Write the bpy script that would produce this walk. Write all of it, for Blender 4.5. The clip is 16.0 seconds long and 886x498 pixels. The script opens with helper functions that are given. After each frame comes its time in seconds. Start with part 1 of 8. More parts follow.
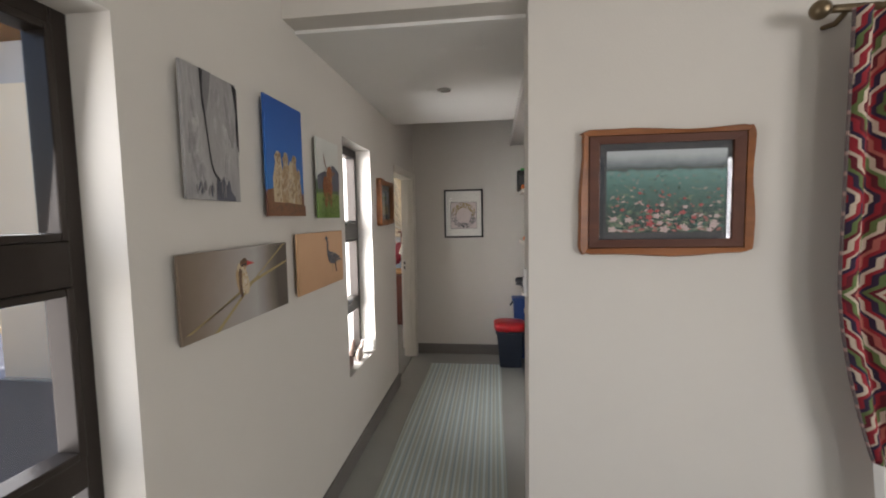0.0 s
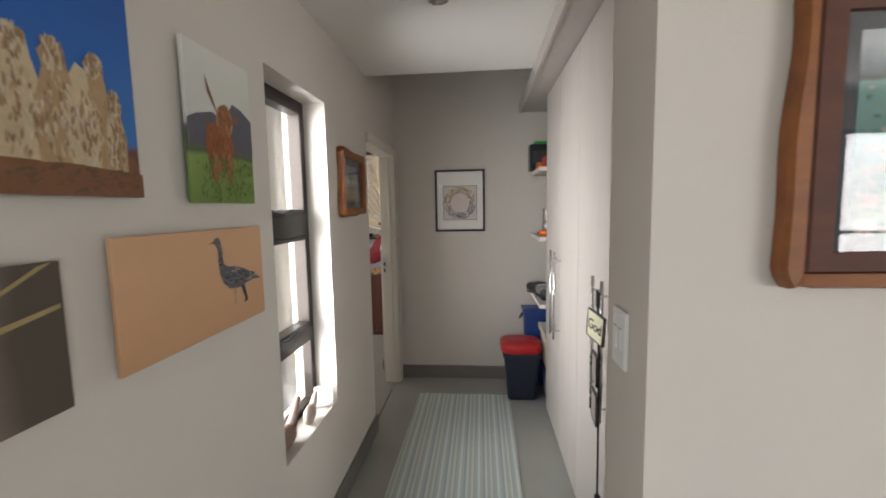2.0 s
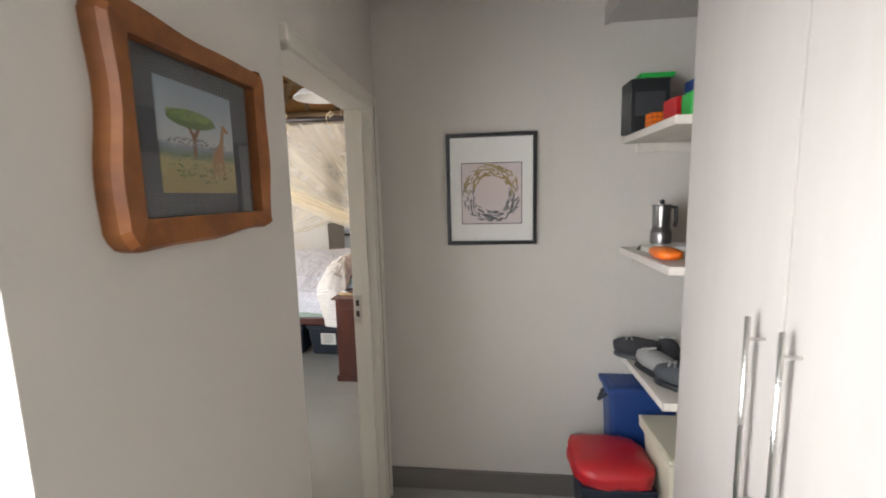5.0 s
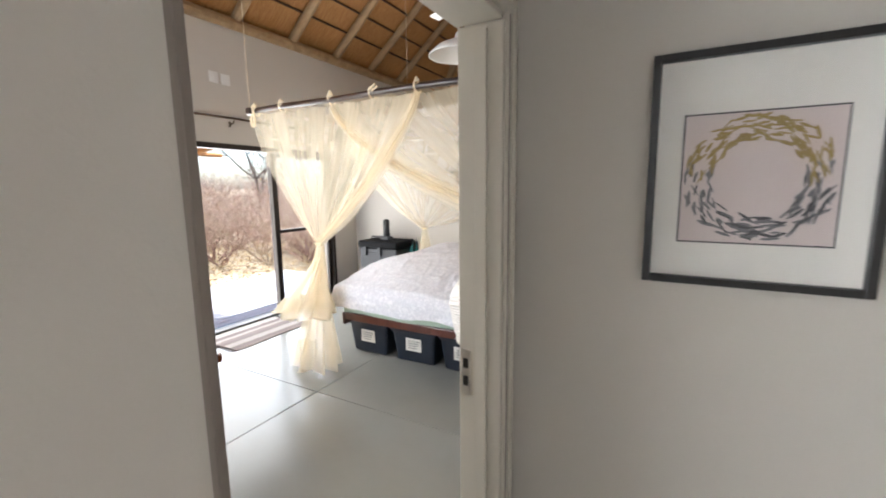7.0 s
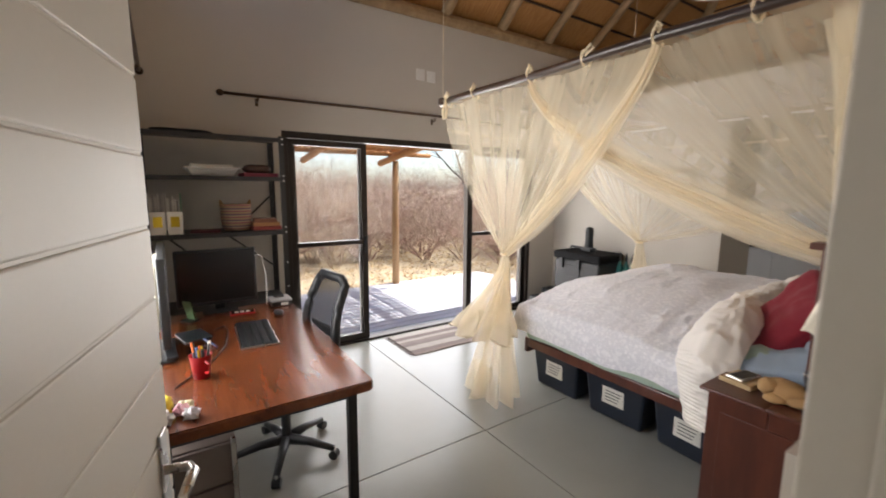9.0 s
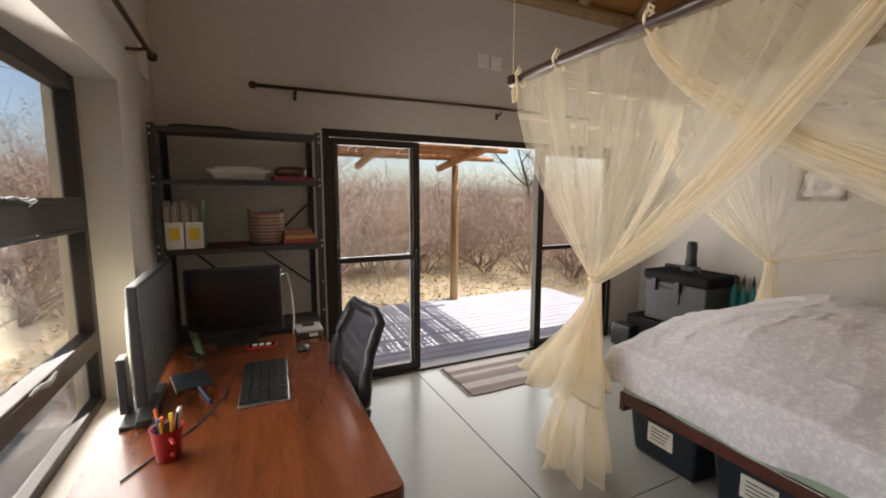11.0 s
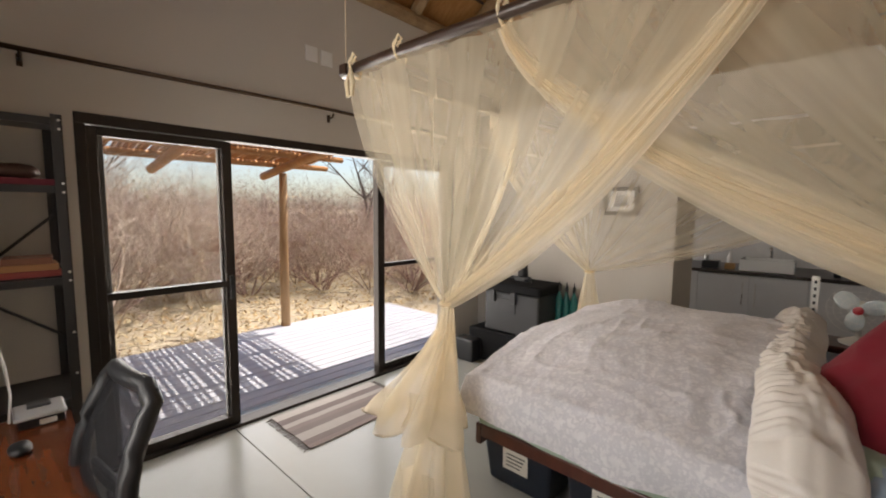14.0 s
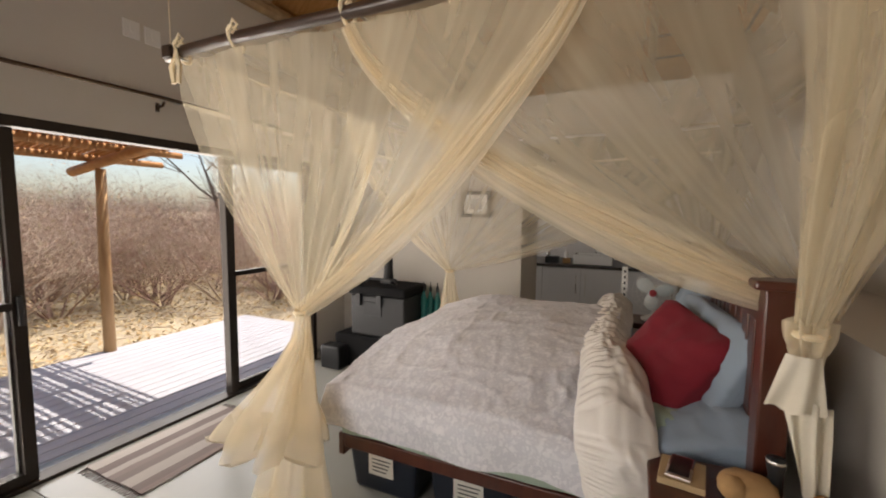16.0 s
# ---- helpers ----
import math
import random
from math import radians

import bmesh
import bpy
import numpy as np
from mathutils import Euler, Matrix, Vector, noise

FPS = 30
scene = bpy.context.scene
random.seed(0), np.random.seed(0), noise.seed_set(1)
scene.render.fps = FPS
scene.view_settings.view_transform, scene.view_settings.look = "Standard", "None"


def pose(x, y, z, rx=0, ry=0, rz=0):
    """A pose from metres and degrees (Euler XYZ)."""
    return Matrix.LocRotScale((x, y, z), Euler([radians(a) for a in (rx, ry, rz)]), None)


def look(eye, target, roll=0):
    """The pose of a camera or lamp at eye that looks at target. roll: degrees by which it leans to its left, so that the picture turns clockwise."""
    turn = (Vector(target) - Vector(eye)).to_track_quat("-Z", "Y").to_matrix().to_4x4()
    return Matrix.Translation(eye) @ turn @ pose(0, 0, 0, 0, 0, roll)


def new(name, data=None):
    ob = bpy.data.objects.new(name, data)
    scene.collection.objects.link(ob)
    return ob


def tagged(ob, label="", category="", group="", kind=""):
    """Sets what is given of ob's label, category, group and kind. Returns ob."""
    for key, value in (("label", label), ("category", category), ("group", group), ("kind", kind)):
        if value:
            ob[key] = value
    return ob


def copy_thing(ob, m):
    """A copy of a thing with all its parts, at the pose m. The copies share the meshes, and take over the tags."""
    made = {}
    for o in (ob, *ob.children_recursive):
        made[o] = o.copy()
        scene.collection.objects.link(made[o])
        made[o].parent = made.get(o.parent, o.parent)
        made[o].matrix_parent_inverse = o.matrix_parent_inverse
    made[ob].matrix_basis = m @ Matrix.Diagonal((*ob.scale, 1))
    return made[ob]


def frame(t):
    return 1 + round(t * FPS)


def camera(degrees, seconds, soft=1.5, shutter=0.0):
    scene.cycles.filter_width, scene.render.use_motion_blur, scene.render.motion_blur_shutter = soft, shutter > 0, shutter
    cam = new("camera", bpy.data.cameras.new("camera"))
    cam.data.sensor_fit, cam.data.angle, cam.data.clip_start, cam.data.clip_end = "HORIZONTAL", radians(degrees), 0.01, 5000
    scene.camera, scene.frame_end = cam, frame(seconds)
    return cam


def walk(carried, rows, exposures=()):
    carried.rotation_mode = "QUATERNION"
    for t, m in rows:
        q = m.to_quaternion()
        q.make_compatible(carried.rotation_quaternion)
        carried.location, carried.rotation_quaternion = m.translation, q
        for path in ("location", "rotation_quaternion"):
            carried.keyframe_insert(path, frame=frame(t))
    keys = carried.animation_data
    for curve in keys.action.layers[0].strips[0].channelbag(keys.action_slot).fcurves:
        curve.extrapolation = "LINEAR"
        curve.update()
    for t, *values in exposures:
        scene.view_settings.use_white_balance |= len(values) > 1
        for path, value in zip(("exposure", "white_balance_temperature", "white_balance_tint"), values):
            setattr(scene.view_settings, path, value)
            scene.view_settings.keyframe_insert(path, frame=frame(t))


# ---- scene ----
cam = camera(93.7, 16.0, soft=1.9, shutter=0.3)

# The walk: seconds, eye, target, roll.
PATH = [
    (0, (0.077, -0.021, 1.596), (-0.166, 1.959, 1.446), -1.0),
    (0.5, (0.024, 0.21, 1.59), (-0.207, 2.19, 1.428), -1.4),
    (1, (-0.026, 0.455, 1.585), (-0.22, 2.436, 1.395), -1.1),
    (1.5, (-0.036, 0.736, 1.594), (-0.247, 2.716, 1.399), -0.8),
    (2, (-0.078, 1.007, 1.581), (-0.261, 2.988, 1.383), -1.1),
    (2.5, (-0.149, 1.279, 1.597), (-0.292, 3.264, 1.393), -1.4),
    (3, (-0.177, 1.539, 1.588), (-0.309, 3.524, 1.381), -1.4),
    (3.5, (-0.196, 1.817, 1.62), (-0.32, 3.801, 1.397), -1.4),
    (6, (-0.345, 3.117, 1.603), (-0.79, 5.047, 1.33), -1.3),
    (6.5, (-0.385, 3.336, 1.594), (-1.031, 5.207, 1.311), -1.2),
    (7, (-0.424, 3.553, 1.61), (-1.381, 5.284, 1.314), -0.7),
    (7.5, (-0.511, 3.7, 1.592), (-1.661, 5.311, 1.308), 0.3),
    (8, (-0.634, 3.855, 1.593), (-1.968, 5.32, 1.315), 0.1),
    (8.5, (-0.733, 3.965, 1.591), (-2.241, 5.248, 1.31), 0.3),
    (9, (-0.838, 4.101, 1.602), (-2.482, 5.204, 1.318), 0.4),
    (9.2, (-0.883, 4.156, 1.606), (-2.573, 5.188, 1.322), 0.3),
    (11.3, (-1.515, 4.508, 1.579), (-3.308, 5.359, 1.332), 0.1),
    (11.5, (-1.567, 4.55, 1.577), (-3.342, 5.44, 1.338), 0.2),
    (12, (-1.676, 4.612, 1.584), (-3.384, 5.626, 1.349), 0.3),
    (12.5, (-1.751, 4.639, 1.591), (-3.381, 5.776, 1.369), 0.4),
    (13, (-1.783, 4.634, 1.6), (-3.316, 5.901, 1.388), 0.5),
    (13.5, (-1.772, 4.653, 1.592), (-3.216, 6.024, 1.4), 0.5),
    (14, (-1.761, 4.678, 1.593), (-3.106, 6.146, 1.407), 0.5),
    (14.5, (-1.756, 4.693, 1.597), (-2.993, 6.254, 1.415), 0.4),
    (15, (-1.74, 4.699, 1.602), (-2.86, 6.347, 1.421), 0.4),
    (15.5, (-1.729, 4.716, 1.598), (-2.718, 6.446, 1.423), 0.4),
    (16, (-1.716, 4.725, 1.596), (-2.551, 6.535, 1.426), 0.4),
]
EXPOSURE = [(0, 0.82, 6200, 12), (1.0, 0.88, 6200, 11), (2.0, 0.95, 6200, 11), (3.0, 0.92, 6000, 11), (3.7, 1.05, 6000, 10), (6.0, 1.68, 6000, 10), (6.6, 1.65, 5900, 9), (7.4, 1.45, 5900, 9), (8.0, 1.25, 6400, 11), (9.0, 0.98, 6300, 12), (11.3, 0.44, 6600, 12), (12.5, 0.55, 6600, 12), (16, 0.44, 6900, 13)]
walk(cam, [(t, look(eye, target, roll)) for t, eye, target, roll in PATH], EXPOSURE)

# ---------------------------------------------------------------- light
world = bpy.data.worlds.new("sky_world")
world.use_nodes = True
sky = world.node_tree.nodes.new("ShaderNodeTexSky")
sky.sky_type = "NISHITA"
sky.sun_disc = False
sky.sun_elevation = radians(66)
sky.sun_rotation = radians(12)
sky.dust_density = 2.0
world.node_tree.links.new(sky.outputs[0], world.node_tree.nodes["Background"].inputs[0])
world.node_tree.nodes["Background"].inputs[1].default_value = 0.15
scene.world = world

sun = new("sun", bpy.data.lights.new("sun", "SUN"))
sun.data.energy, sun.data.angle, sun.data.color = 5.0, radians(0.5), (1.0, 0.95, 0.87)
sun.matrix_basis = look((0, 0, 20), (-1.85, -8.7, -1.1))


def daylight(name, eye, target, width, height, watts, color=(1.0, 0.96, 0.90), spread=180):
    """An area lamp in an opening that stands in for the daylight entering there."""
    lamp = new(name, bpy.data.lights.new(name, "AREA"))
    lamp.data.shape, lamp.data.size, lamp.data.size_y = "RECTANGLE", width, height
    lamp.data.energy, lamp.data.color, lamp.data.spread = watts, color, radians(spread)
    lamp.matrix_basis = look(eye, target)
    return lamp


COOL, WARM = (1.0, 0.975, 0.94), (1.0, 0.96, 0.90)
daylight("living_window_light", (1.78, -4.62, 1.75), (1.78, 0, 1.6), 0.55, 1.7, 16, COOL)
daylight("living_door_light", (6.05, -4.62, 1.5), (6.05, 0, 1.3), 3.6, 2.2, 175, COOL)
daylight("near_window_light", (-1.04, 0.23, 1.35), (0.2, 0.23, 1.1), 1.25, 1.45, 12, COOL)
daylight("corridor_window_light", (-1.035, 2.76, 1.35), (0.2, 3.65, 1.15), 0.50, 1.45, 15.5, COOL, 115)
daylight("desk_window_light", (-3.22, 3.715, 1.35), (-2.6, 5.2, 1.1), 1.25, 1.45, 34, WARM, 150)
daylight("patio_door_light", (-5.0, 6.6, 1.05), (-3.0, 6.6, 1.05), 3.1, 2.0, 46, WARM)
# Added fill, aimed upward, in place of light bounced off the ground outside.
daylight("patio_ground_light", (-4.97, 6.6, 0.40), (-4.45, 6.6, 1.30), 3.0, 0.7, 14, WARM, 80)
daylight("kitchen_window_light", (-5.0, 10.2, 1.6), (-3.0, 10.2, 1.3), 0.95, 1.0, 16, COOL)

# ---------------------------------------------------------------- helpers
BASE = {}


def thing(name, base=(0, 0, 0), label="", category="", group="", kind="", turn=None):
    """A thing's Empty at its base. With turn (degrees) its parts are built round its own origin, else in the room's metres."""
    ob = new(name)
    ob.empty_display_size = 0.05
    ob.matrix_basis = pose(*base, 0, 0, turn or 0)
    BASE[ob] = Vector((0, 0, 0)) if turn is not None else Vector(base)
    return tagged(ob, label, category, group, kind)


def mesh_of(name, bm, material, smooth=False):
    me = bpy.data.meshes.new(name)
    bmesh.ops.recalc_face_normals(bm, faces=bm.faces)
    if smooth:
        for f in bm.faces:
            f.smooth = True
    bm.to_mesh(me)
    bm.free()
    me.materials.append(material)
    return me


def part(name, bm, material, parent, label="", smooth=False):
    """One mesh object under a thing or under a part."""
    root = parent
    while root.parent:
        root = root.parent
    bmesh.ops.translate(bm, vec=-BASE.get(root, Vector()), verts=bm.verts)
    ob = new(name, mesh_of(name, bm, material, smooth))
    ob.parent = parent
    return tagged(ob, label)


def single(name, bm, material, base, label, category, group="", kind="", smooth=False):
    """A thing that is one mesh."""
    bmesh.ops.translate(bm, vec=-Vector(base), verts=bm.verts)
    ob = new(name, mesh_of(name, bm, material, smooth))
    ob.location = base
    return tagged(ob, label, category, group, kind)


def B():
    return bmesh.new()


def box(bm, x0, x1, y0, y1, z0, z1, bevel=0.0, m=None):
    m2 = Matrix.LocRotScale(((x0 + x1) / 2, (y0 + y1) / 2, (z0 + z1) / 2), None, (x1 - x0, y1 - y0, z1 - z0))
    verts = bmesh.ops.create_cube(bm, size=1, matrix=m2)["verts"]
    if bevel:
        edges = list({e for v in verts for e in v.link_edges})
        verts = bmesh.ops.bevel(bm, geom=edges, offset=bevel, segments=2, affect="EDGES", profile=0.5)["verts"]
    if m is not None:
        bmesh.ops.transform(bm, matrix=m, verts=verts)
    return bm


def bx(*a, **k):
    return box(B(), *a, **k)


def tube(bm, pts, r, seg=8, caps=True):
    """A round bar along points; r is one radius or one for each point."""
    pts = [Vector(p) for p in pts]
    rs = r if isinstance(r, (list, tuple)) else [r] * len(pts)
    rings = []
    up = Vector((0, 0, 1))
    for i, p in enumerate(pts):
        d = (pts[min(i + 1, len(pts) - 1)] - pts[max(i - 1, 0)]).normalized()
        a = d.cross(up if abs(d.z) < 0.95 else Vector((1, 0, 0))).normalized()
        b = d.cross(a)
        rings.append([bm.verts.new(p + rs[i] * (a * math.cos(k * 2 * math.pi / seg) + b * math.sin(k * 2 * math.pi / seg))) for k in range(seg)])
    for q, w in zip(rings, rings[1:]):
        for k in range(seg):
            bm.faces.new((q[k], q[(k + 1) % seg], w[(k + 1) % seg], w[k]))
    if caps:
        bm.faces.new(rings[0][::-1])
        bm.faces.new(rings[-1])
    return bm


def tb(pts, r, seg=8):
    return tube(B(), pts, r, seg)


def lathe(bm, profile, at, seg=20):
    """A turned shape: profile of (radius, height) round a point."""
    rings = []
    for r, z in profile:
        rings.append([bm.verts.new((at[0] + r * math.cos(k * 2 * math.pi / seg), at[1] + r * math.sin(k * 2 * math.pi / seg), at[2] + z)) for k in range(seg)])
    for q, w in zip(rings, rings[1:]):
        for k in range(seg):
            bm.faces.new((q[k], q[(k + 1) % seg], w[(k + 1) % seg], w[k]))
    if profile[0][0] > 1e-5:
        bm.faces.new(rings[0][::-1])
    if profile[-1][0] > 1e-5:
        bm.faces.new(rings[-1])
    bmesh.ops.remove_doubles(bm, verts=bm.verts, dist=1e-5)
    return bm


def grid(bm, fn, nu, nv):
    """A sheet through fn(u, v), u and v from 0 to 1."""
    rows = [[bm.verts.new(fn(i / nu, j / nv)) for j in range(nv + 1)] for i in range(nu + 1)]
    uv = bm.loops.layers.uv.verify()
    for i, (a, b) in enumerate(zip(rows, rows[1:])):
        for j in range(nv):
            f = bm.faces.new((a[j], a[j + 1], b[j + 1], b[j]))
            for lp, (p, q) in zip(f.loops, ((i, j), (i, j + 1), (i + 1, j + 1), (i + 1, j))):
                lp[uv].uv = (p / nu, q / nv)
    return bm


def blob(bm, at, size, power=2.6, seg=24, wob=0.0, m=None, seed=0.0):
    """A soft rounded body (cushion, figure)."""
    vs = bmesh.ops.create_uvsphere(bm, u_segments=seg, v_segments=max(8, seg // 2), radius=1)["verts"]
    for v in vs:
        d = v.co.copy()
        k = (abs(d.x) ** power + abs(d.y) ** power + abs(d.z) ** power) ** (-1 / power)
        d *= k
        if wob:
            d *= 1 + wob * noise.noise(d * 2.3 + Vector((seed, seed * 2, 0)))
        v.co = Vector((d.x * size[0], d.y * size[1], d.z * size[2]))
    if m is not None:
        bmesh.ops.transform(bm, matrix=m, verts=vs)
    bmesh.ops.translate(bm, vec=Vector(at), verts=vs)
    return bm


def plate(bm, pts, y_or_x, axis, depth):
    """A flat shape from an outline, given thickness. axis 'x': outline is (y, z); 'y': (x, z); 'z': (x, y)."""
    def at(a, b, c):
        return (c, a, b) if axis == "x" else (a, c, b) if axis == "y" else (a, b, c)
    f = [bm.verts.new(at(a, b, y_or_x)) for a, b in pts]
    g = [bm.verts.new(at(a, b, y_or_x + depth)) for a, b in pts]
    bm.faces.new(f)
    bm.faces.new(g[::-1])
    n = len(pts)
    for k in range(n):
        bm.faces.new((f[k], g[k], g[(k + 1) % n], f[(k + 1) % n]))
    return bm


def ellipse(cx, cy, rx, ry, n=20, turn=0.0):
    c, s = math.cos(turn), math.sin(turn)
    return [(cx + rx * math.cos(a) * c - ry * math.sin(a) * s, cy + rx * math.cos(a) * s + ry * math.sin(a) * c) for a in (k * 2 * math.pi / n for k in range(n))]


# ---------------------------------------------------------------- materials
def nodes_of(name):
    m = bpy.data.materials.new(name)
    m.use_nodes = True
    return m, m.node_tree.nodes, m.node_tree.links, m.node_tree.nodes["Principled BSDF"]


def mixed(n, l, fac, a, b, blend="MIX"):
    x = n.new("ShaderNodeMix")
    x.data_type, x.blend_type = "RGBA", blend
    for sock, val in ((x.inputs[0], fac), (x.inputs[6], a), (x.inputs[7], b)):
        if isinstance(val, (int, float)):
            sock.default_value = val
        elif isinstance(val, tuple):
            sock.default_value = (*val[:3], 1)
        else:
            l.new(val, sock)
    return x.outputs[2]


def noise_tex(n, l, vec, scale, detail=4.0, rough=0.6):
    t = n.new("ShaderNodeTexNoise")
    t.inputs["Scale"].default_value, t.inputs["Detail"].default_value, t.inputs["Roughness"].default_value = scale, detail, rough
    l.new(vec, t.inputs["Vector"])
    return t.outputs["Fac"]


def place(n, l, stretch=(1, 1, 1), turn=(0, 0, 0), kind="Object"):
    c, m = n.new("ShaderNodeTexCoord"), n.new("ShaderNodeMapping")
    m.inputs["Scale"].default_value, m.inputs["Rotation"].default_value = stretch, [radians(a) for a in turn]
    l.new(c.outputs[kind], m.inputs["Vector"])
    return m.outputs["Vector"]


def ramp(n, l, fac, stops, mode="LINEAR"):
    r = n.new("ShaderNodeValToRGB")
    r.color_ramp.interpolation = mode
    el = r.color_ramp.elements
    while len(el) < len(stops):
        el.new(0.5)
    for e, (p, c) in zip(el, stops):
        e.position, e.color = p, (*c, 1)
    l.new(fac, r.inputs[0])
    return r.outputs[0]


def relief(n, l, p, height, strength, distance):
    b = n.new("ShaderNodeBump")
    b.inputs["Strength"].default_value, b.inputs["Distance"].default_value = strength, distance
    l.new(height, b.inputs["Height"])
    l.new(b.outputs[0], p.inputs["Normal"])


def shade(c, k):
    return tuple(min(1, v * k) for v in c)


def mat(name, col, rough=0.6, metal=0.0, var=0.12, scale=3.0, fine=60.0, bump=0.15, dist=0.002, stretch=(1, 1, 1), col2=None, coat=0.0, spec=0.5, random_tint=0.0):
    """A surface with variation at two scales and fine relief."""
    m, n, l, p = nodes_of(name)
    vec = place(n, l, stretch)
    big, small = noise_tex(n, l, vec, scale), noise_tex(n, l, vec, fine, 5)
    c = mixed(n, l, big, shade(col, 1 - var), col2 or shade(col, 1 + var))
    c = mixed(n, l, small, c, mixed(n, l, 0.5, c, shade(col, 1 - 1.6 * var)))
    if random_tint:
        info = n.new("ShaderNodeObjectInfo")
        c = mixed(n, l, info.outputs["Random"], c, mixed(n, l, random_tint, c, shade(col, 0.45)))
    l.new(c, p.inputs["Base Color"])
    rr = n.new("ShaderNodeMapRange")
    rr.inputs["To Min"].default_value, rr.inputs["To Max"].default_value = max(0.02, rough - 0.1), min(1, rough + 0.1)
    l.new(big, rr.inputs["Value"])
    l.new(rr.outputs[0], p.inputs["Roughness"])
    p.inputs["Metallic"].default_value = metal
    p.inputs["Specular IOR Level"].default_value = spec
    p.inputs["Coat Weight"].default_value = coat
    p.inputs["Coat Roughness"].default_value = 0.15
    if bump:
        relief(n, l, p, small, bump, dist)
    return m


def wood(name, dark, light, axis="x", rough=0.4, coat=0.0, rings=6.0, random_tint=0.0):
    """Grain that runs along an axis."""
    m, n, l, p = nodes_of(name)
    st = {"x": (0.16, 1, 1), "y": (1, 0.16, 1), "z": (1, 1, 0.16)}[axis]
    vec = place(n, l, st)
    broad, streak, pore = noise_tex(n, l, vec, rings, 6, 0.65), noise_tex(n, l, vec, rings * 9, 4), noise_tex(n, l, vec, rings * 40, 3)
    c = ramp(n, l, broad, [(0.3, dark), (0.5, tuple((a + b) / 2 for a, b in zip(dark, light))), (0.68, light)])
    c = mixed(n, l, streak, c, mixed(n, l, 0.45, c, dark))
    if random_tint:
        info = n.new("ShaderNodeObjectInfo")
        c = mixed(n, l, info.outputs["Random"], c, mixed(n, l, random_tint, c, dark))
    l.new(c, p.inputs["Base Color"])
    p.inputs["Roughness"].default_value = rough
    p.inputs["Coat Weight"].default_value = coat
    p.inputs["Coat Roughness"].default_value = 0.12
    relief(n, l, p, pore, 0.12, 0.001)
    return m


def plaster_mat(name, col):
    m, n, l, p = nodes_of(name)
    vec = place(n, l)
    wave, mid, fine = noise_tex(n, l, vec, 0.9, 3), noise_tex(n, l, vec, 7, 5), noise_tex(n, l, vec, 90, 4)
    c = mixed(n, l, wave, shade(col, 0.95), shade(col, 1.04))
    c = mixed(n, l, mid, c, mixed(n, l, 0.35, c, shade(col, 0.9)))
    l.new(c, p.inputs["Base Color"])
    p.inputs["Roughness"].default_value = 0.72
    p.inputs["Specular IOR Level"].default_value = 0.3
    h = mixed(n, l, 0.35, mid, fine)
    relief(n, l, p, h, 0.25, 0.006)
    return m


def cloth(name, col, col2=None, fine=220.0, rough=0.9, var=0.08, scale=4.0, bump=0.2):
    m = mat(name, col, rough, 0, var, scale, fine, bump, 0.0015, col2=col2)
    m.node_tree.nodes["Principled BSDF"].inputs["Sheen Weight"].default_value = 0.06
    return m


def gradient(name, axis, lo, hi, stops, rough=0.5, blot=0.06, scale=9.0, mode="LINEAR"):
    """Printed colours that follow one axis of the thing, with blotches."""
    m, n, l, p = nodes_of(name)
    c = n.new("ShaderNodeTexCoord")
    s = n.new("ShaderNodeSeparateXYZ")
    l.new(c.outputs["Object"], s.inputs[0])
    r = n.new("ShaderNodeMapRange")
    r.inputs["From Min"].default_value, r.inputs["From Max"].default_value = lo, hi
    l.new(s.outputs["XYZ".index(axis.upper())], r.inputs["Value"])
    t = noise_tex(n, l, c.outputs["Object"], scale, 6)
    a = n.new("ShaderNodeMath")
    a.operation = "MULTIPLY_ADD"
    a.inputs[1].default_value = blot
    l.new(t, a.inputs[0])
    l.new(r.outputs[0], a.inputs[2])
    l.new(ramp(n, l, a.outputs[0], stops, mode), p.inputs["Base Color"])
    p.inputs["Roughness"].default_value = rough
    return m


def glass_mat(name, tint=(1, 1, 1)):
    m, n, l, p = nodes_of(name)
    n.remove(p)
    clear, gloss, mix, fr = n.new("ShaderNodeBsdfTransparent"), n.new("ShaderNodeBsdfGlossy"), n.new("ShaderNodeMixShader"), n.new("ShaderNodeLayerWeight")
    clear.inputs[0].default_value = (*tint, 1)
    gloss.inputs["Roughness"].default_value = 0.02
    power, gain = n.new("ShaderNodeMath"), n.new("ShaderNodeMath")
    power.operation, power.inputs[1].default_value = "POWER", 5.0
    gain.operation, gain.inputs[1].default_value, gain.inputs[2].default_value = "MULTIPLY_ADD", 0.9, 0.04
    fr.inputs["Blend"].default_value = 0.5
    l.new(fr.outputs["Facing"], power.inputs[0])
    l.new(power.outputs[0], gain.inputs[0])
    l.new(gain.outputs[0], mix.inputs[0])
    l.new(clear.outputs[0], mix.inputs[1])
    l.new(gloss.outputs[0], mix.inputs[2])
    l.new(mix.outputs[0], n["Material Output"].inputs["Surface"])
    return m


